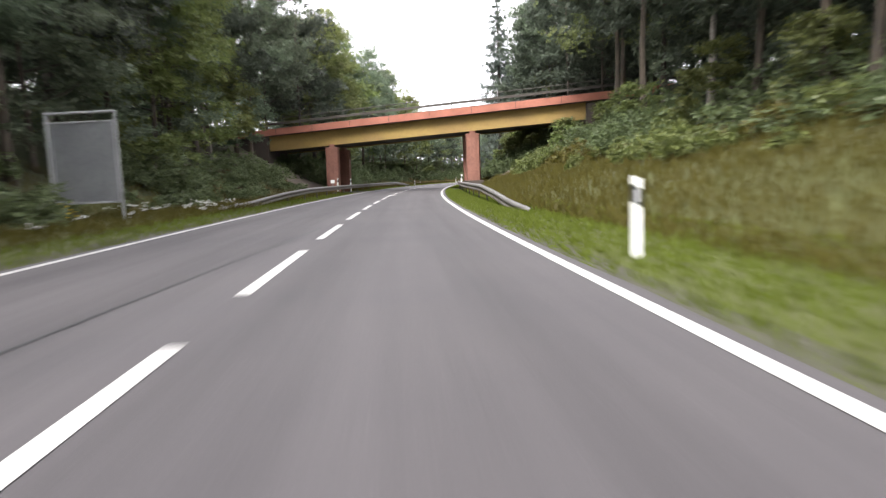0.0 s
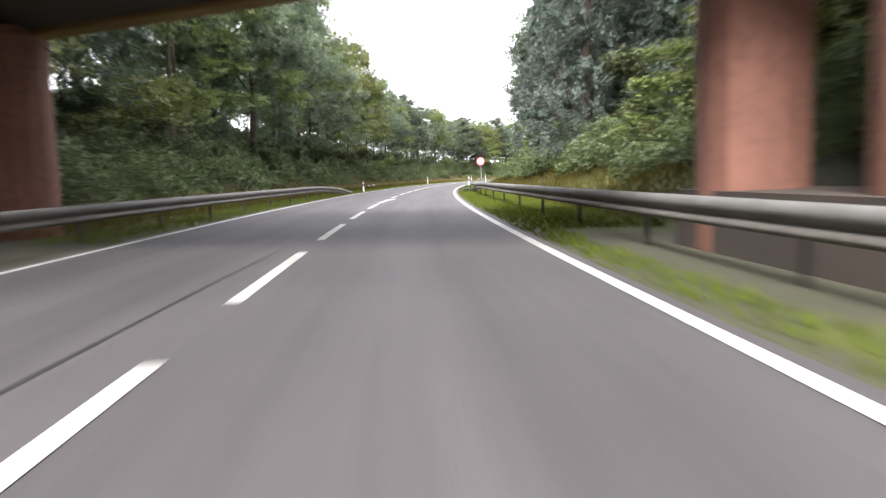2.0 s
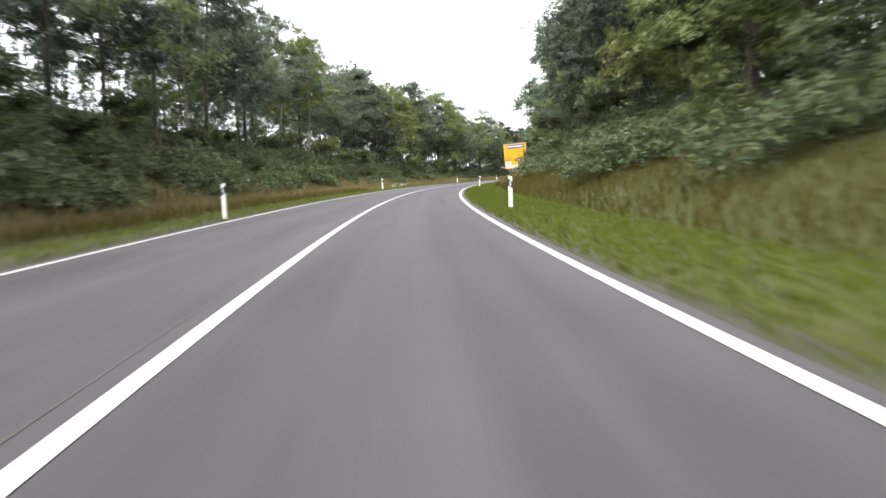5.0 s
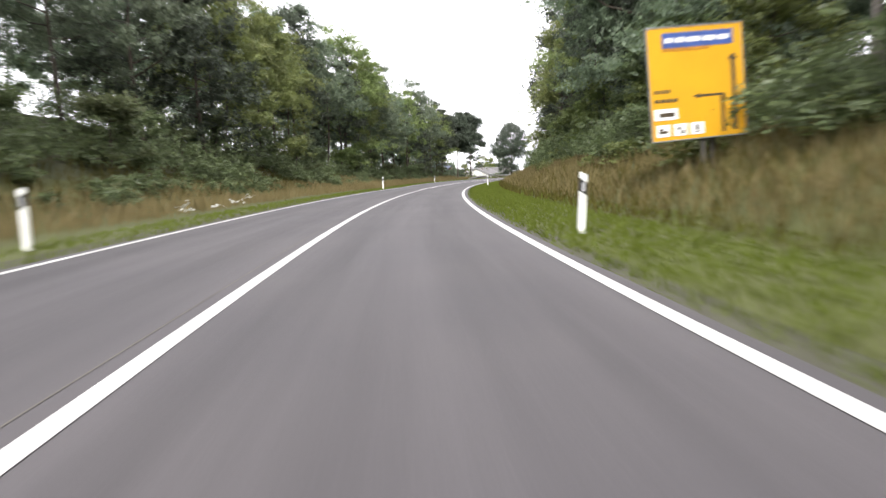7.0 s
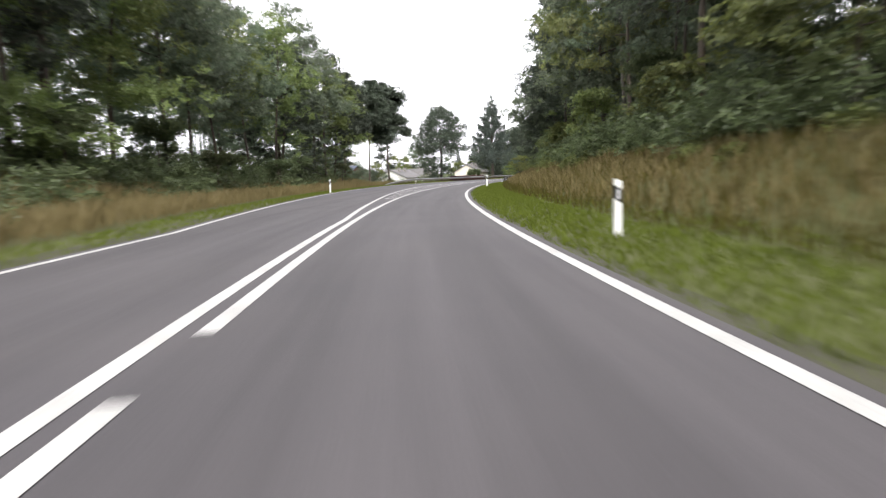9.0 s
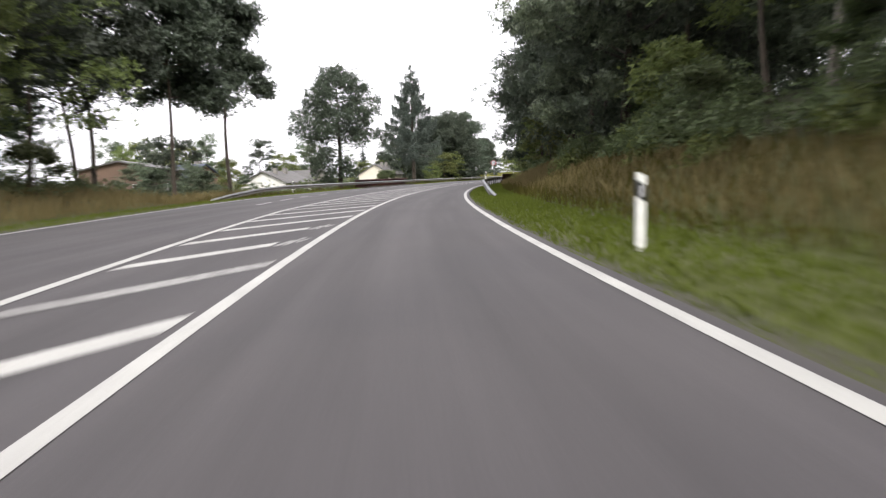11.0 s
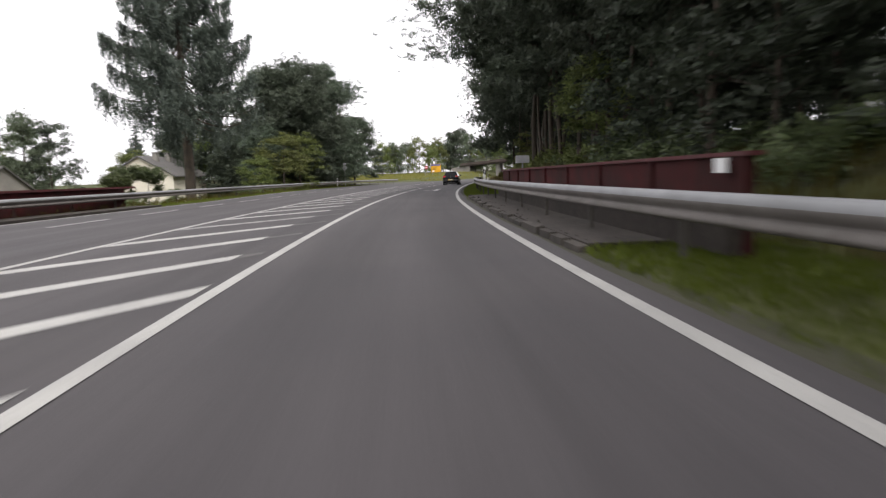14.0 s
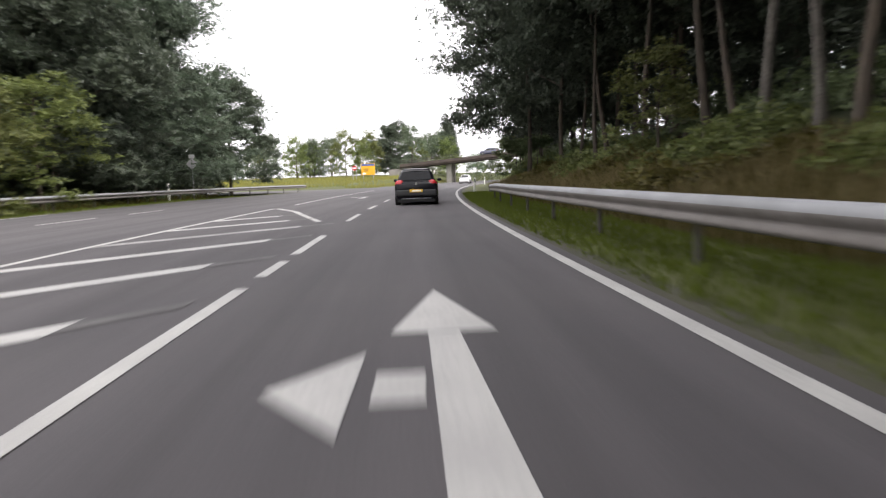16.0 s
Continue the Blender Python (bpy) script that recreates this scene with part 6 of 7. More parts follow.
rng = np.random.RandomState(11)
protos = {
    "tall": [make_tree("broadleaf_tree", broadleaf_shape(rng, 15, 0.27, 3.7, 62, 36, 0.56, 0.72), M["bark"], M[k], lb) for k, lb in
             (("leaf", "tall green broadleaf tree with a bare lower trunk"), ("leaf", "tall green broadleaf tree on the wooded bank"), ("leaf_bright", "light green broadleaf tree at the wood's edge"), ("leaf_dark_shaded", "dark green broadleaf tree in the wood"))],
    "low": [make_tree("broadleaf_tree", broadleaf_shape(rng, 11, 0.06, 3.3, 62, 36, 0.54), M["bark"], M[k], lb) for k, lb in
            (("leaf", "bushy green tree leafed almost to the ground"), ("leaf_bright", "bushy light green tree at the wood's edge"), ("leaf_dark_shaded", "bushy dark green tree in the wood"))],
    "shrub": [make_tree("shrub", broadleaf_shape(rng, 5, 0.0, 1.9, 34, 44, 0.4, 0.9, 0.8), M["bark"], M[k], lb) for k, lb in
              (("leaf_bright", "light green bush on the grassy bank"), ("bush", "green bush at the foot of the wood"), ("leaf_bright", "tall yellowish green bush on the bank"))],
    "spruce": [make_tree("spruce_tree", spruce_shape(rng, 18, 3.6, 30, 15, 0.75), M["bark"], M["needle"], "dark green spruce with drooping boughs") for _ in range(2)],
    "beech": [make_tree("broadleaf_tree", beech_shape(np.random.RandomState(5), 16.5, 6.6), M["bark"], M["leaf_dark_shaded"], "big dark broadleaf tree with a spreading crown beside the rail")],
    "grove": [make_tree("broadleaf_tree", broadleaf_shape(rng, 15, 0.17, 4.6, 100, 84, 0.54), M["bark"], M[k], "dense dark green tree in the roadside grove") for k in ("leaf_grove", "leaf_grove", "leaf_grove")],
    "big_spruce": [make_tree("spruce_tree", weeping_spruce_shape(np.random.RandomState(17), 20, 6.0), M["bark"], M["needle"], "big dark spruce with long drooping boughs")],
    "canopy": [make_tree("broadleaf_tree", broadleaf_shape(rng, 16, 0.43, 5.0, 90, 70, 0.5, 0.62), M["bark"], M["leaf_dark_shaded"], "dark broadleaf tree leaning over the guard rail") for _ in range(2)],
    "edge": [make_tree("broadleaf_tree", broadleaf_shape(np.random.RandomState(k), 16, 0.2, 5.2, 120, 84, 0.5, 0.7), M["bark"], M["leaf_dark_shaded"], "dense dark broadleaf tree hanging over the road's edge") for k in (71, 72)],
    "park": [make_tree("broadleaf_tree", broadleaf_shape(rng, 15.5, 0.4, 3.0, 90, 110, 0.56, 0.8, 0.7), M["bark"], M["leaf_dark_shaded"], "tall dark tree with a long bare trunk before the houses")],
    "distant": [make_tree("broadleaf_tree", broadleaf_shape(rng, 14, 0.04, 4.2, 60, 16, 0.95, 0.8, 0.85), M["bark"], M[k], "leafy green tree in the distance") for k in ("leaf", "leaf", "leaf_bright")],
    "alder": [make_tree("slender_tree", broadleaf_shape(rng, 16, 0.36, 2.9, 50, 36, 0.56, 0.7), M["grey_bark"], M["leaf_dark_shaded"], "slender leaning tree with a pale trunk in the shady wood") for _ in range(2)],
    "thin": [make_tree("slender_tree", broadleaf_shape(rng, 16, 0.38, 2.7, 46, 36, 0.56, 0.75), M["birch"], M["leaf"], "slender pale-barked tree with a high crown") for _ in range(2)],
}
used = {}


def plant(kind, s, d, h, turn, sink=0.0, pick=None, wide=1.0):
    """A tree of the given height at s, d."""
    kind, pick = {"shade": ("tall", 3), "shade_low": ("low", 2)}.get(kind, (kind, pick))
    ps = protos[kind]
    i = int(rng.randint(len(ps))) if pick is None else pick
    ob = ps[i]
    full = {"shrub": 5.0, "tall": 15.0, "low": 11.0, "spruce": 18.0, "thin": 16.0, "beech": 16.5, "alder": 16.0, "grove": 15.0, "big_spruce": 20.0, "canopy": 16.0, "edge": 16.0, "park": 15.5, "distant": 14.0}[kind]
    k = h / full
    z = gh(s, d) - sink
    m = Matrix.Translation(on_road(s, d, z).tolist()) @ Matrix.Rotation(radians(rng.uniform(0, 9 if s > 335 else 5) if kind in ("alder", "thin", "tall", "canopy") else 0), 4, Vector((math.cos(turn * 3), math.sin(turn * 3), 0))) @ Matrix.Rotation(turn, 4, "Z") @ Matrix.Diagonal((k * wide, k * wide, k, 1))
    if (kind, i) not in used:
        used[(kind, i)] = True
        ob.matrix_world = m
        ob.scale = (k * wide, k * wide, k)
        return ob
    c = copy_thing(ob, Matrix())
    c.matrix_world = m
    return c


def wood_edge(side, s0, s1, step, d_of, h_of, mix):
    s = s0
    while s < s1:
        q = s + rng.uniform(-0.35, 0.35) * step
        d = side * (d_of(q) + rng.uniform(-0.8, 1.6))
        kind = mix[int(rng.randint(len(mix)))]
        plant(kind, q, d, h_of(q) * rng.uniform(0.82, 1.15), rng.uniform(0, 6.28))
        s += step


LEFT_H = lambda s: tab(s, (-60, 20), (60, 22), (85, 21), (125, 17.6), (160, 14.4), (215, 13.2), (250, 13.8), (272, 16), (290, 14.5), (320, 15.5), (334, 14.5))
RIGHT_H = lambda s: tab(s, (-60, 20), (60, 19), (130, 18), (260, 16), (330, 16), (480, 17), (500, 12), (560, 10))
wood_edge(-1, -12, 236, 4.8, LEFT_TREES, LEFT_H, ("tall", "tall", "thin", "low"))
wood_edge(-1, 236, 334, 3.9, LEFT_TREES, LEFT_H, ("tall", "low", "tall", "tall"))
wood_edge(1, -12, 78, 4.8, RIGHT_TREES, RIGHT_H, ("tall", "tall", "thin", "shade"))
wood_edge(1, 78, 150, 4.4, RIGHT_TREES, RIGHT_H, ("spruce", "spruce", "tall", "shade", "spruce"))
wood_edge(1, 150, 335, 4.8, RIGHT_TREES, RIGHT_H, ("tall", "tall", "low", "thin"))
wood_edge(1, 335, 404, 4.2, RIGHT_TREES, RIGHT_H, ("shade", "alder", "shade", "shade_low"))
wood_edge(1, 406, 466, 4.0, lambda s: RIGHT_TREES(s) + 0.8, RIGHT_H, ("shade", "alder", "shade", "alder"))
for q in np.arange(404, 460, 6.5):
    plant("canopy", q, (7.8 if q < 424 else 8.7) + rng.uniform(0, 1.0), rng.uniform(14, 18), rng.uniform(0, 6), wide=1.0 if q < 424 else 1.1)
for q, d, h in ((453, 8.0, 13), (459, 8.4, 13)):
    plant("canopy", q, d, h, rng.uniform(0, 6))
for q, d, h, w in ((463, 8.2, 17, 0.95), (470, 6.9, 19, 1.0), (473, 10.6, 15, 0.95), (476, 8.7, 15, 0.85), (484, 9.2, 11.5, 0.8), (481, 12, 13, 0.95), (491, 10.0, 10.5, 0.8), (498, 11.2, 9.5, 0.8), (507, 11.5, 10, 0.9), (517, 12.5, 9, 0.9)):
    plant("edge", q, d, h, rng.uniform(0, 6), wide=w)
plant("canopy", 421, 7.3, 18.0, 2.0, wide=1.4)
for q, d, h in ((356, 8.6, 4.5), (360, 8.0, 5.5), (366, 8.4, 6.5), (371, 7.8, 6.0), (376, 7.4, 5.5), (447, 8.6, 4.5), (403, 7.6, 5.2)):
    plant("low", q, d, h, rng.uniform(0, 6), pick=1, wide=1.2)
for q, d, h in ((384, 8.2, 6.0), (389, 7.6, 5.5), (394, 8.4, 6.5), (398, 8.0, 6.0)):
    plant("low", q, d, h, rng.uniform(0, 6), pick=2, wide=1.2)
for q in np.arange(398, 470, 4.6):
    plant("low", q, float(RIGHT_TREES(q)) + rng.uniform(4.5, 6.0), rng.uniform(6, 9), rng.uniform(0, 6), pick=2, wide=1.25)
for q, d, h in ((356, -21, 4.2), (361, -24, 4.5), (367, -26, 4.0), (352, -19, 3.6), (373, -24.5, 3.6), (349, -21.5, 4.0), (358, -28, 5.0), (345, -19, 3.4)):
    plant("low", q, d, h, rng.uniform(0, 6), pick=0, wide=1.5)
for q in np.arange(-8, 62, 3.4):
    plant("low", q, -(13.2 if q < 40 else 15.5) - rng.uniform(0, 2.5), rng.uniform(8, 12), rng.uniform(0, 6), pick=int(rng.randint(2)), wide=1.15)
    plant("low", q + 1.5, (15.5 if q < 36 else 20.5) + rng.uniform(0, 3), rng.uniform(7, 11), rng.uniform(0, 6), pick=2 if q % 2 < 1 else 0, wide=1.15)
for q, d, h in ((67, 17.5, 9), (71, 16.5, 9), (75, 14.5, 10), (79, 15.5, 9), (69, 19, 11), (77, 19, 11)):
    plant("low", q, d, h, rng.uniform(0, 6), wide=1.2)
for q in np.arange(70, 336, 6.4):
    d = float(tab(q, (70, 10.0), (110, 8.8), (150, 9.2), (250, 9.6), (330, 9.0)))
    plant("shrub", q + rng.uniform(-1.5, 1.5), d + rng.uniform(-0.3, 2.2), rng.uniform(2.4, 5.2), rng.uniform(0, 6), pick=(1, 1, 2)[int(rng.randint(3))], wide=1.2)
for q in np.arange(84, 330, 6.2):
    plant("shrub", q + rng.uniform(-2, 2), -float(LEFT_TREES(q)) + rng.uniform(0.2, 2.4), rng.uniform(2.0, 3.8), rng.uniform(0, 6), pick=1, wide=1.3)
for q, d, h in ((66, 10.5, 3.4), (70, 9.2, 3.0), (74, 10.2, 4.2), (79, 9.0, 3.4), (50, 11.2, 2.2), (47, 10.2, 1.9), (44, 12.6, 2.3), (39, 12.4, 2.5), (33, 11.4, 2.6), (27, 12.4, 3.2), (20, 12.6, 2.8), (13, 11.8, 2.8)):
    plant("shrub", q, d, h, rng.uniform(0, 6), pick=0 if q % 2 else 2, wide=1.3)
for q, d, h in ((471, 7.6, 3.0), (478, 7.0, 3.6), (485, 7.8, 4.2), (492, 7.4, 4.6), (500, 8.4, 4.8), (508, 8.6, 4.6), (517, 9.4, 5.0), (526, 9.0, 4.4)):
    plant("shrub", q, d, h, rng.uniform(0, 6), pick=1, wide=1.35)
for q, d, h in ((430, -25.2, 4.6), (434, -25.6, 4.6), (426, -24.0, 3.8), (449.5, -31.2, 2.4), (448.5, -34.2, 2.0), (449.5, -37.6, 2.2)):
    plant("shrub", q, d, h, rng.uniform(0, 6), pick=1, wide=1.1)
# single trees
for q, d, h in ((107, 10.0, 18), (114, 9.8, 17.5), (122, 10.0, 18), (131, 10.4, 19), (140, 10.8, 19)):
    plant("spruce", q, d, h, rng.uniform(0, 6), wide=1.1)
plant("spruce", 90, 8.6, 24, 1.7, wide=0.95)
plant("big_spruce", 422.6, -16.9, 21.8, 0.4)
plant("beech", 381.8, -16.1, 15.5, 0.5)
plant("park", 341, -16.0, 15.5, 0.4)
plant("park", 348.6, -15.4, 15.8, 2.4)
plant("park", 335, -17.5, 15.0, 5.0)
for q, d, h, w in ((456, -23, 9.5, 1.4), (463, -21.3, 18, 1.4), (472, -22.2, 19.5, 1.65), (481, -24, 15, 1.4), (489, -23.5, 13.5, 1.5), (493, -22, 13, 1.45), (463, -24, 18, 1.5), (472, -25, 16, 1.5), (480, -26, 13, 1.4)):
    plant("grove", q, d, h, rng.uniform(0, 6), wide=w * 0.8)
for q, d, h in ((466, -29, 9.0), (474, -31, 10.0), (468, -35, 9.5), (480, -35, 10.5), (466, -40, 9.0), (471, -38, 10.0), (462, -44, 8.0)):
    plant("low", q, d, h, rng.uniform(0, 6), wide=1.4)
for q, d, h in ((456, -25, 6.5), (461, -22.5, 5.0), (466, -24, 6.0), (471, -26, 6.5), (477, -26.5, 6.0), (483, -27, 6.5), (489, -27, 6.0), (494, -25.5, 5.0)):
    plant("low", q, d, h, rng.uniform(0, 6), pick=2, wide=1.5)
plant("alder", 468, -19.3, 13.0, 1.2, pick=0)
plant("spruce", 470, -48, 11.5, 1.2, wide=1.7)
plant("spruce", 474, -44, 10.5, 3.2, wide=1.7)
plant("low", 459.7, -57, 13.2, 2.0, pick=0, wide=0.75)
plant("low", 460.6, -57.8, 12.4, 4.0, pick=0, wide=0.75)
for q, d, h in ((425, -66, 12.5), (431, -71, 12.5), (419, -69, 12), (415, -74, 12.5), (424, -76, 13), (436, -78, 12), (447.6, -63.3, 13.5), (464, -88, 9)):
    plant("low", q, d, h, rng.uniform(0, 6), wide=1.1)
for q, d, h in ((452.0, -19.4, 7.4), (457.6, -18.9, 7.6), (447, -20.5, 5.0)):
    plant("low", q, d, h, rng.uniform(0, 6), pick=1, wide=1.5)
for q, d, h in ((366, -30, 8), (375, -27, 6), (360, -24, 5), (395, -50, 9), (404, -62, 10), (432, -66, 14), (470, -66, 14), (466, -94, 14), (478, -80, 12), (500, -70, 10), (448, -56, 10), (462, -55, 12), (478, -45, 11)):
    plant("low", q, d, h, rng.uniform(0, 6))
for i in range(46):
    q = 582 + rng.uniform(-8, 45)
    d = -85 + i * 2.1 + rng.uniform(-1.2, 1.2)
    plant("distant", q, d, rng.uniform(8.5, 12.5) if d < -14 else rng.uniform(5.5, 7.5), rng.uniform(0, 6), wide=1.15)
# two fuller crowns stand out of the far row
for q, d, h, w in ((603, -30.5, 15.0, 0.9), (601, -32.0, 14.0, 0.9), (600, -15.8, 15.0, 0.5), (600.5, -15.2, 14.0, 0.5), (588, -23, 5.5, 1.3), (584, -27, 5.0, 1.3), (580, -24, 4.5, 1.2)):
    plant("grove", q, d, h, rng.uniform(0, 6), wide=w)
for i in range(16):
    plant("distant", 556 + i * 6, 20 + rng.uniform(0, 6), rng.uniform(6, 8), rng.uniform(0, 6), wide=1.1)


# ---------------------------------------------------------------- woods behind, undergrowth and grass
def far_woods(name, rows, side, label, leaf="leaf"):
    """Deeper rows of the wood, past counting."""
    r = np.random.RandomState(21 if side > 0 else 22)
    chunks = []
    deep = [broadleaf_shape(r, 15, 0.1, 4.2, 34, 15, 1.1) for _ in range(3)] + [spruce_shape(r, 17, 3.2, 15, 6, 1.1)]
    high = [broadleaf_shape(r, 15, b, 3.4, 24, 22, 0.8, 0.7) for b in (0.45, 0.4, 0.25, 0.12)]
    for s0, s1, step, dist, hh, *open_wood in rows:
        shapes = high if open_wood else deep
        for s in np.arange(s0, s1, step):
            q, d = s + r.uniform(-2, 2), side * (dist(s) + r.uniform(-2, 2))
            (wv, wf), (lv, lf) = shapes[int(r.randint(4))]
            k = hh * r.uniform(0.8, 1.15) / 15
            base = on_road(q, d, gh(q, d))
            a = r.uniform(0, 6.28)
            R = np.array([[math.cos(a), -math.sin(a), 0], [math.sin(a), math.cos(a), 0], [0, 0, 1]]) * k
            chunks.append((lv @ R.T + base, lf))
            stem = np.array(wf[:56])
            chunks.append((wv[:stem.max() + 1] @ R.T + base, stem))
    v, f = merge_fast(chunks)
    ob = mesh_object(name, v, f, M[leaf])
    tagged(ob, label, "woodland", kind="stuff")


far_woods("woodland", [(-12, 92, 5.0, lambda s: LEFT_TREES(s) + 5, 16), (-12, 92, 6.5, lambda s: LEFT_TREES(s) + 10, 17), (-12, 90, 7, lambda s: LEFT_TREES(s) + 17, 19), (-12, 85, 8, lambda s: LEFT_TREES(s) + 25, 21), (85, 165, 5, lambda s: LEFT_TREES(s) + 7, 12), (262, 336, 5.0, lambda s: LEFT_TREES(s) + 2.5, 4.5), (85, 200, 4.5, lambda s: LEFT_TREES(s) + 3, 7.5), (85, 240, 5.0, lambda s: LEFT_TREES(s) + 7, 9), (165, 240, 9, lambda s: LEFT_TREES(s) + 11, 10), (240, 335, 3.0, lambda s: LEFT_TREES(s) + 6, 9.5, 1), (240, 335, 3.4, lambda s: LEFT_TREES(s) + 11, 10.5, 1), (244, 300, 4.0, lambda s: LEFT_TREES(s) + 16, 12, 1), (92, 255, 4.2, lambda s: LEFT_TREES(s) + 4.5, 12.5, 1), (92, 255, 6.2, lambda s: LEFT_TREES(s) + 9, 13, 1), (255, 335, 4.2, lambda s: LEFT_TREES(s) + 4.5, 13, 1), (255, 335, 6.2, lambda s: LEFT_TREES(s) + 9, 13.5, 1)], -1, "dense dark green mixed woodland on the bank")
far_woods("woodland", [(72, 335, 5.0, lambda s: RIGHT_TREES(s) + 3.5, 8), (-12, 335, 5.0, lambda s: RIGHT_TREES(s) + 5, 15), (-12, 335, 6.5, lambda s: RIGHT_TREES(s) + 10, 17), (-12, 335, 8, lambda s: RIGHT_TREES(s) + 17, 19), (150, 335, 5.5, lambda s: RIGHT_TREES(s) + 7, 12)], 1, "dense green mixed woodland above the cutting")
far_woods("woodland", [(335, 474, 4.0, lambda s: RIGHT_TREES(s) + 4, 14), (335, 474, 4.5, lambda s: RIGHT_TREES(s) + 8, 16), (335, 474, 5, lambda s: RIGHT_TREES(s) + 13, 18), (335, 474, 6, lambda s: RIGHT_TREES(s) + 19, 20), (335, 474, 7, lambda s: RIGHT_TREES(s) + 26, 22)], 1, "dense shady dark green woodland beyond the parapet", "leaf_dark_shaded")
far_woods("woodland", [(458, 496, 2.6, lambda s: 28, 8.5), (458, 494, 3.2, lambda s: 31, 11), (456, 488, 4.0, lambda s: 35, 14)], -1, "shady dark green thicket behind the roadside grove", "leaf_dark_shaded")


def undergrowth(name, side, spans, label, seed, mat="bush"):
    """Brambles and shrubs on the banks: mounds of small leaves, thick in some places and open in others."""
    r = np.random.RandomState(seed)
    cents, sizes = [], []
    for s0, s1, d0, d1, count, rad, per in spans:
        for _ in range(count):
            q, u = r.uniform(s0, s1), r.uniform(0, 1)
            a, b = (d0(q), d1(q))
            d = side * (a + (b - a) * u)
            thick = 0.5 + 0.5 * math.sin(q * 0.43 + seed) * math.cos(d * 0.9 + q * 0.11)
            if r.uniform() > 0.55 + 0.6 * thick:
                continue
            rr = rad * r.uniform(0.4, 0.85) * (0.7 + 0.95 * thick)
            n = int(per * (0.35 + 0.85 * (rr / rad) ** 2)) + 12
            base = on_road(q, d, gh(q, d) + rr * 0.3)
            dirs = r.normal(size=(n, 3))
            dirs /= np.linalg.norm(dirs, axis=1, keepdims=True)
            dirs[:, 2] = np.abs(dirs[:, 2]) * 1.15 - 0.2
            ragged = r.uniform(0.55, 1.0, (n, 1)) * (1 + 0.25 * np.sin(5 * dirs[:, :1] + 3 * dirs[:, 1:2] + q))
            cents.append(base + dirs * rr * ragged * np.array([1.1, 1.1, 0.95]))
            sizes.append(np.full(n, 0.34 + 0.14 * rr / rad))
    v, f = leaf_cards(np.concatenate(cents), np.concatenate(sizes), r, flat=0.4, droop=0.1)
    tagged(mesh_object(name, v, f, M[mat]), label, "undergrowth", kind="stuff")


c = lambda k: (lambda s: k)
bank = lambda k, gap=4.0: (lambda s: max(k, -float(left_edge(s)) + gap))
undergrowth("undergrowth", -1, [(-15, 60, c(10.8), c(15), 80, 1.3, 150), (-8, 58, c(9.4), c(14.5), 120, 0.8, 120), (100, 335, bank(9.2), bank(11.8, 6.0), 230, 0.7, 100), (72, 200, lambda s: tab(s, (72, 9.4), (200, 9.6)), c(13.5), 260, 1.3, 160), (68, 82, c(9.8), c(18), 70, 1.2, 150), (90, 330, bank(13, 5.5), bank(19, 9), 200, 2.2, 150), (200, 330, bank(10.4, 4.5), bank(15, 8), 150, 1.3, 150), (90, 335, bank(12.5, 5.5), bank(16.5, 8), 170, 1.9, 150), (330, 372, c(15.5), c(26), 55, 1.6, 160), (436, 490, c(20.0), c(25), 50, 1.2, 150)], "green brambles and shrubs on the wooded bank", 31)
undergrowth("undergrowth", 1, [(-15, 46, c(9.5), c(15), 60, 1.4, 150), (30, 50, c(9.5), c(15), 40, 1.0, 160), (61, 76, c(6.6), c(15), 110, 1.1, 160), (101.0, 102.2, c(2.95), c(3.3), 9, 0.4, 60), (72, 195, lambda s: tab(s, (72, 7.4), (110, 6.4), (190, 6.8)), c(10), 300, 1.2, 150), (190, 345, c(8.2), c(10.5), 190, 1.4, 150), (90, 345, c(9), c(13), 90, 2.1, 150), (354, 382, c(7.0), c(10), 80, 1.1, 150), (382, 408, c(6.4), c(9), 40, 1.0, 130), (410, 500, c(9.5), c(13), 100, 1.3, 150)], "green brambles and shrubs above the roadside grass", 32)


undergrowth("undergrowth", 1, [(352, 381, c(5.6), c(7.2), 30, 0.5, 90), (407, 500, lambda s: tab(s, (407, 7.0), (500, 7.5)), lambda s: tab(s, (407, 9.0), (500, 10)), 230, 0.9, 100), (200, 340, c(7.2), c(9), 60, 0.8, 100), (-15, 50, c(7.4), c(12.5), 120, 0.75, 110), (42, 52, c(7.4), c(14), 50, 0.7, 110)], "yellowish green ferns and weeds on the slope", 33, "leaf_bright")
undergrowth("undergrowth", -1, [(70, 112, c(9.6), c(15), 110, 0.9, 110), (368, 404, c(20), c(28), 90, 1.5, 130), (346, 480, lambda s: -left_edge(s) + 2.2, lambda s: -left_edge(s) + 5.5, 90, 0.75, 100), (330, 372, c(19), c(27), 25, 1.5, 130)], "low shrubs and weeds behind the guard rail", 34)
undergrowth("undergrowth", 1, [(-10, 56, c(8.2), c(13), 26, 0.9, 120), (76, 130, c(6.6), c(9.5), 26, 0.8, 110), (408, 470, c(5.4), c(8.5), 110, 0.6, 90)], "yellow flowering weeds on the grassy slope", 36, "goldenrod")
undergrowth("undergrowth", -1, [(400, 470, c(52), c(62), 60, 2.2, 120), (440, 500, c(60), c(74), 50, 2.6, 120)], "hedge behind the gardens", 37)
undergrowth("undergrowth", -1, [(582, 600, c(-20), c(85), 110, 2.6, 70)], "hedge and scrub behind the far field", 35)


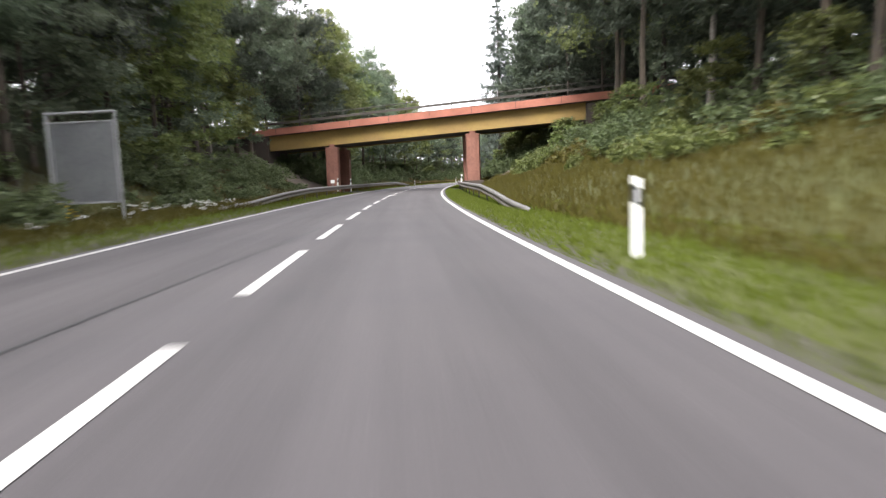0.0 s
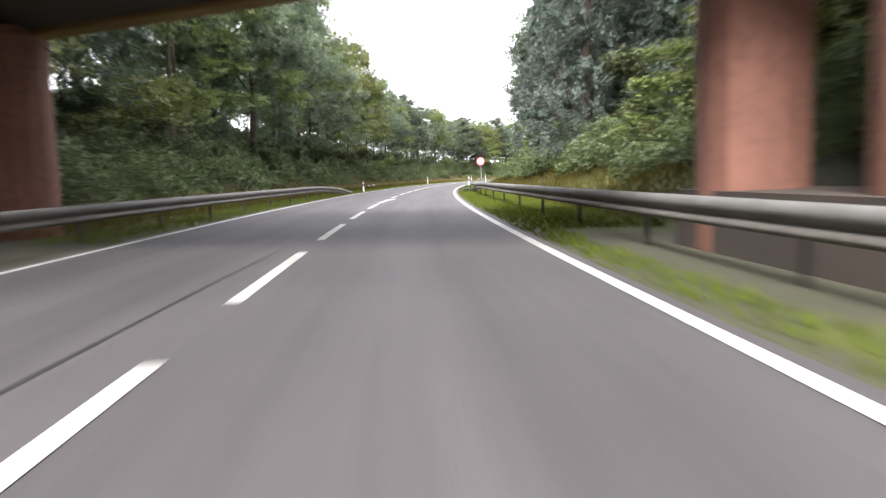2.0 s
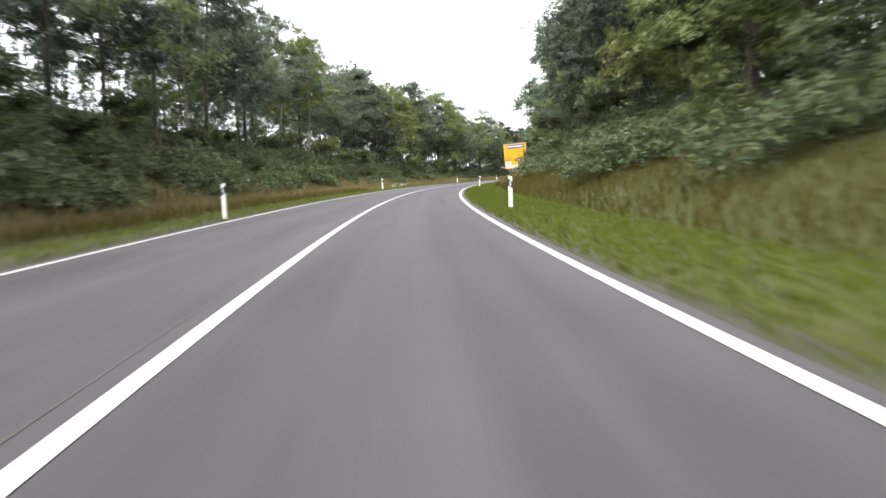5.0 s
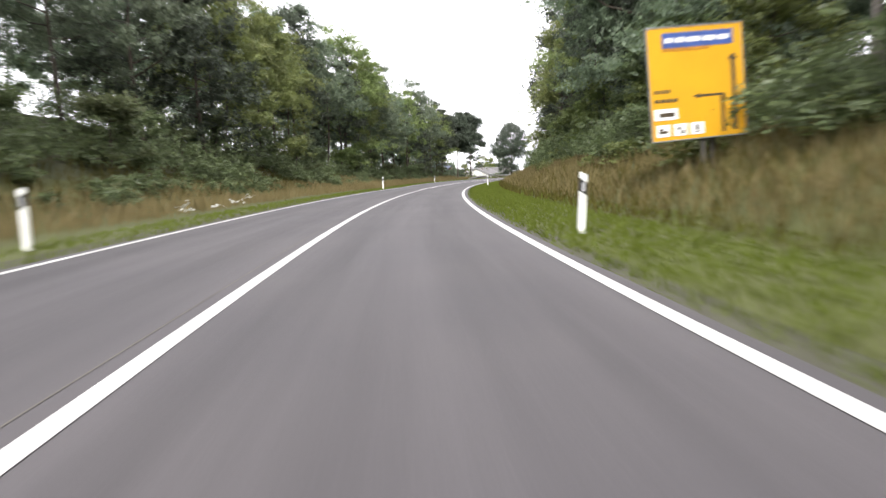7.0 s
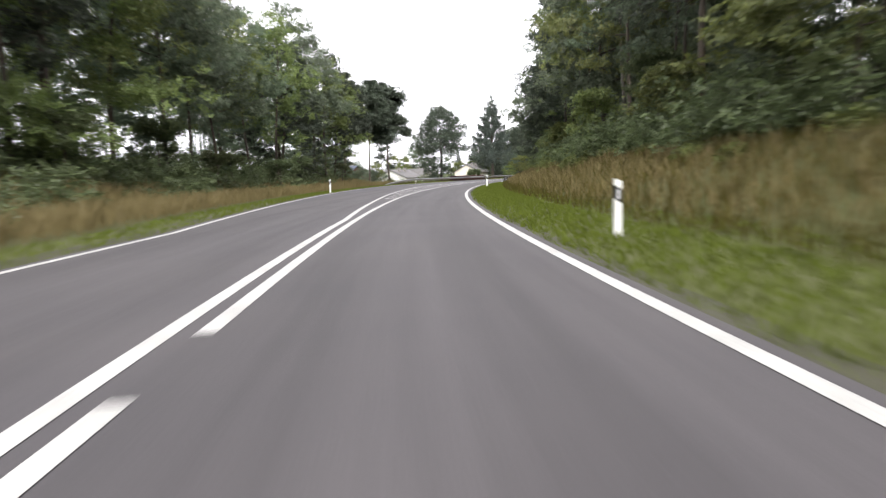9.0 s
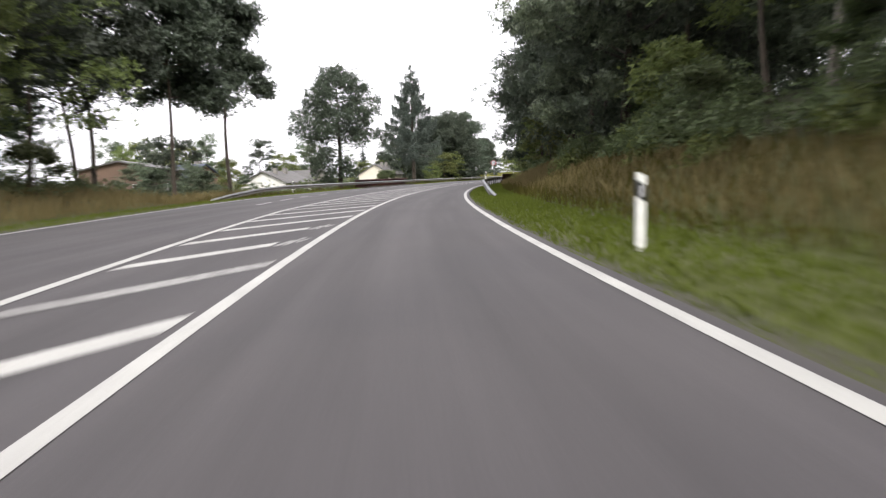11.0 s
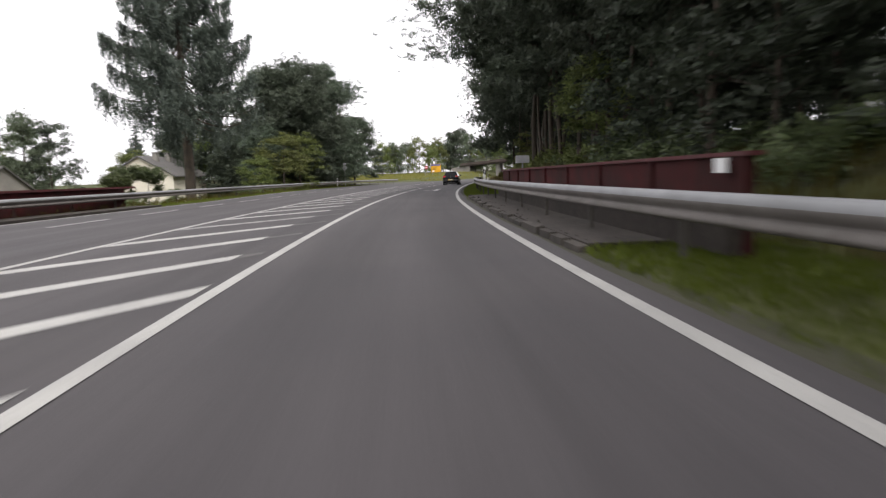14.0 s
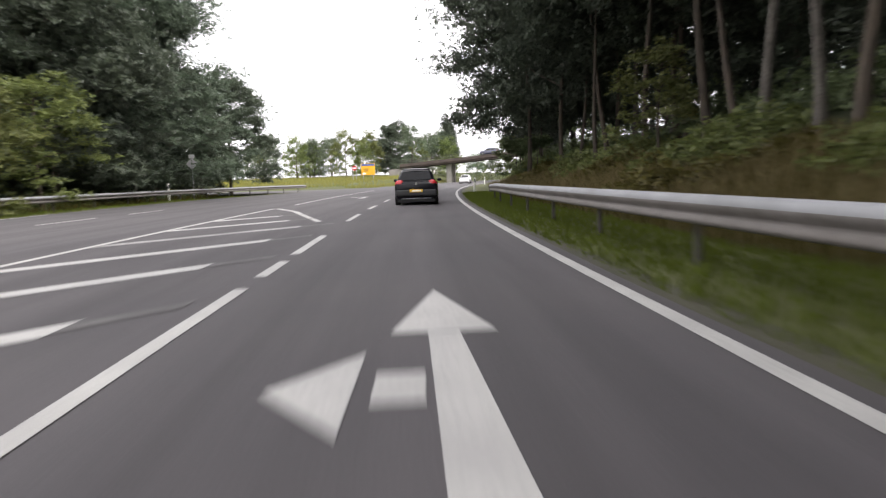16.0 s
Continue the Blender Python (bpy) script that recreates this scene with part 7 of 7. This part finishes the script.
def blades(name, label, mat, spans, seed, category="grass", wide=0.02):
    """Grass: thin bent blades, one triangle pair each."""
    r = np.random.RandomState(seed)
    V = []
    for s0, s1, da, db, count, h in spans:
        count = int(count * 1.5)
        s = r.uniform(s0, s1, count)
        u = r.uniform(0, 1, count)
        a = da(s) if callable(da) else np.full(count, float(da))
        b = db(s) if callable(db) else np.full(count, float(db))
        d = a + (b - a) * u
        # nothing grows in the dry shade under the bridge
        grows = ~(((s > 59.5) & (s < 68.5) & (np.abs(d) > 2.9)) | ((s > 53.5) & (s < 60) & (d > 6.8)))
        s, d = s[grows], d[grows]
        count = len(s)
        p = on_road(s, d, ground_height(s, d) - 0.02)
        hh = h * r.uniform(0.5, 1.25, count)
        ang = r.uniform(0, 6.28, count)
        side = np.stack([np.cos(ang), np.sin(ang), 0 * ang], -1) * (wide * (1 + hh * 0.8))[:, None]
        lean = r.normal(0, 0.28, (count, 3)) * hh[:, None]
        lean[:, 2] = hh
        mid = p + lean * np.array([0.35, 0.35, 0.55])
        V.append(np.stack([p - side * 0.7, mid + side, p + lean, mid - side], 1))
    v = np.concatenate(V).reshape(-1, 3)
    f = np.arange(len(v)).reshape(-1, 4)
    tagged(mesh_object(name, v, f, M[mat]), label, category, kind="stuff")


L = lambda o: (lambda s: left_edge(s) - o)
R = lambda o: (lambda s: right_edge(s) + o)
blades("verge_grass", "short green grass along both road edges", "grass",
       [(-5, 150, R(0.18), 5.2, 44000, 0.13), (150, 380, R(0.18), 5.2, 56000, 0.13), (409, 470, R(0.18), 4.8, 14000, 0.13), (-5, 370, R(0.02), R(0.22), 4000, 0.08), (380, 384, R(0.2), 4.8, 1400, 0.14), (384, 409, 3.95, 4.8, 1000, 0.17), (-5, 130, L(0.1), L(2.0), 12000, 0.14), (130, 480, L(0.1), L(1.6), 18000, 0.14), (512, 518, -40, -11, 900, 0.3)], 41, wide=0.015)
blades("olive_grass", "olive green knee-high grass on the verges", "olive_grass",
       [(-8, 60, 4.0, 11, 24000, 0.34), (60, 200, 4.9, 7.8, 20000, 0.34), (200, 470, 4.6, 8.8, 32000, 0.45), (408, 470, 4.6, 9.6, 7000, 0.6), (-8, 60, L(1.2), L(8.5), 13000, 0.34), (70, 200, L(1.4), L(4.5), 10000, 0.4), (130, 340, L(4.2), L(8), 12000, 0.5), (340, 478, L(1.2), L(6), 9000, 0.4)], 42, wide=0.013)
blades("dry_grass", "dry straw-coloured tall grass on the verge", "dry_grass",
       [(-8, 60, L(3.5), L(7), 1200, 0.4), (100, 260, L(2.2), L(5.2), 14000, 0.6), (255, 350, L(1.6), L(6.0), 17000, 0.7), (195, 345, 5.0, 8.2, 10000, 0.58), (336, 356, 5.2, 10.0, 9000, 0.65), (356, 382, 4.6, 7.6, 6500, 0.6), (407, 480, 4.6, 8.8, 22000, 0.65), (350, 400, L(3), L(9), 4000, 0.6)], 43, wide=0.011)


blades("field_grass", "yellowing tall grass on the field by the junction", "field_grass", [(512, 580, -62, -11.2, 16000, 0.5)], 44, wide=0.022)


def flowers():
    r = np.random.RandomState(51)
    cents = []
    for s0, s1, d0, d1, n in ((14, 30, -10.6, -7.0, 80), (20, 27, -7.6, -6.8, 50), (214, 222, -7.4, -6.2, 40), (90, 110, -7.5, -6.5, 20), (113.5, 122, -6.6, -5.8, 15)):
        for _ in range(n // 5):
            q, d = r.uniform(s0, s1), r.uniform(d0, d1)
            p = on_road(q, d, gh(q, d) + r.uniform(0.25, 0.5))
            cents.append(p + r.normal(0, 0.12, (9, 3)) * np.array([1, 1, 0.3]))
    v, f = leaf_cards(np.concatenate(cents), 0.09, r, flat=0.8, aspect=0.9)
    tagged(mesh_object("wild_flowers", v, f, M["flower"]), "white flat-headed wild flowers in the verge", "flowers", kind="stuff")
    cents = [on_road(21.0, -10.2, gh(21, -10.2) + 0.45) + r.normal(0, 0.12, (60, 3))]
    v, f = leaf_cards(np.concatenate(cents), 0.08, r, flat=0.5, aspect=0.9)
    tagged(mesh_object("yellow_flowers", v, f, M["yellow_flower"]), "small clump of yellow wild flowers", "flowers", kind="stuff")


flowers()
for key, obs in protos.items():
    for i, ob in enumerate(obs):
        if (key, i) not in used:
            for o in (*ob.children_recursive, ob):
                bpy.data.objects.remove(o)
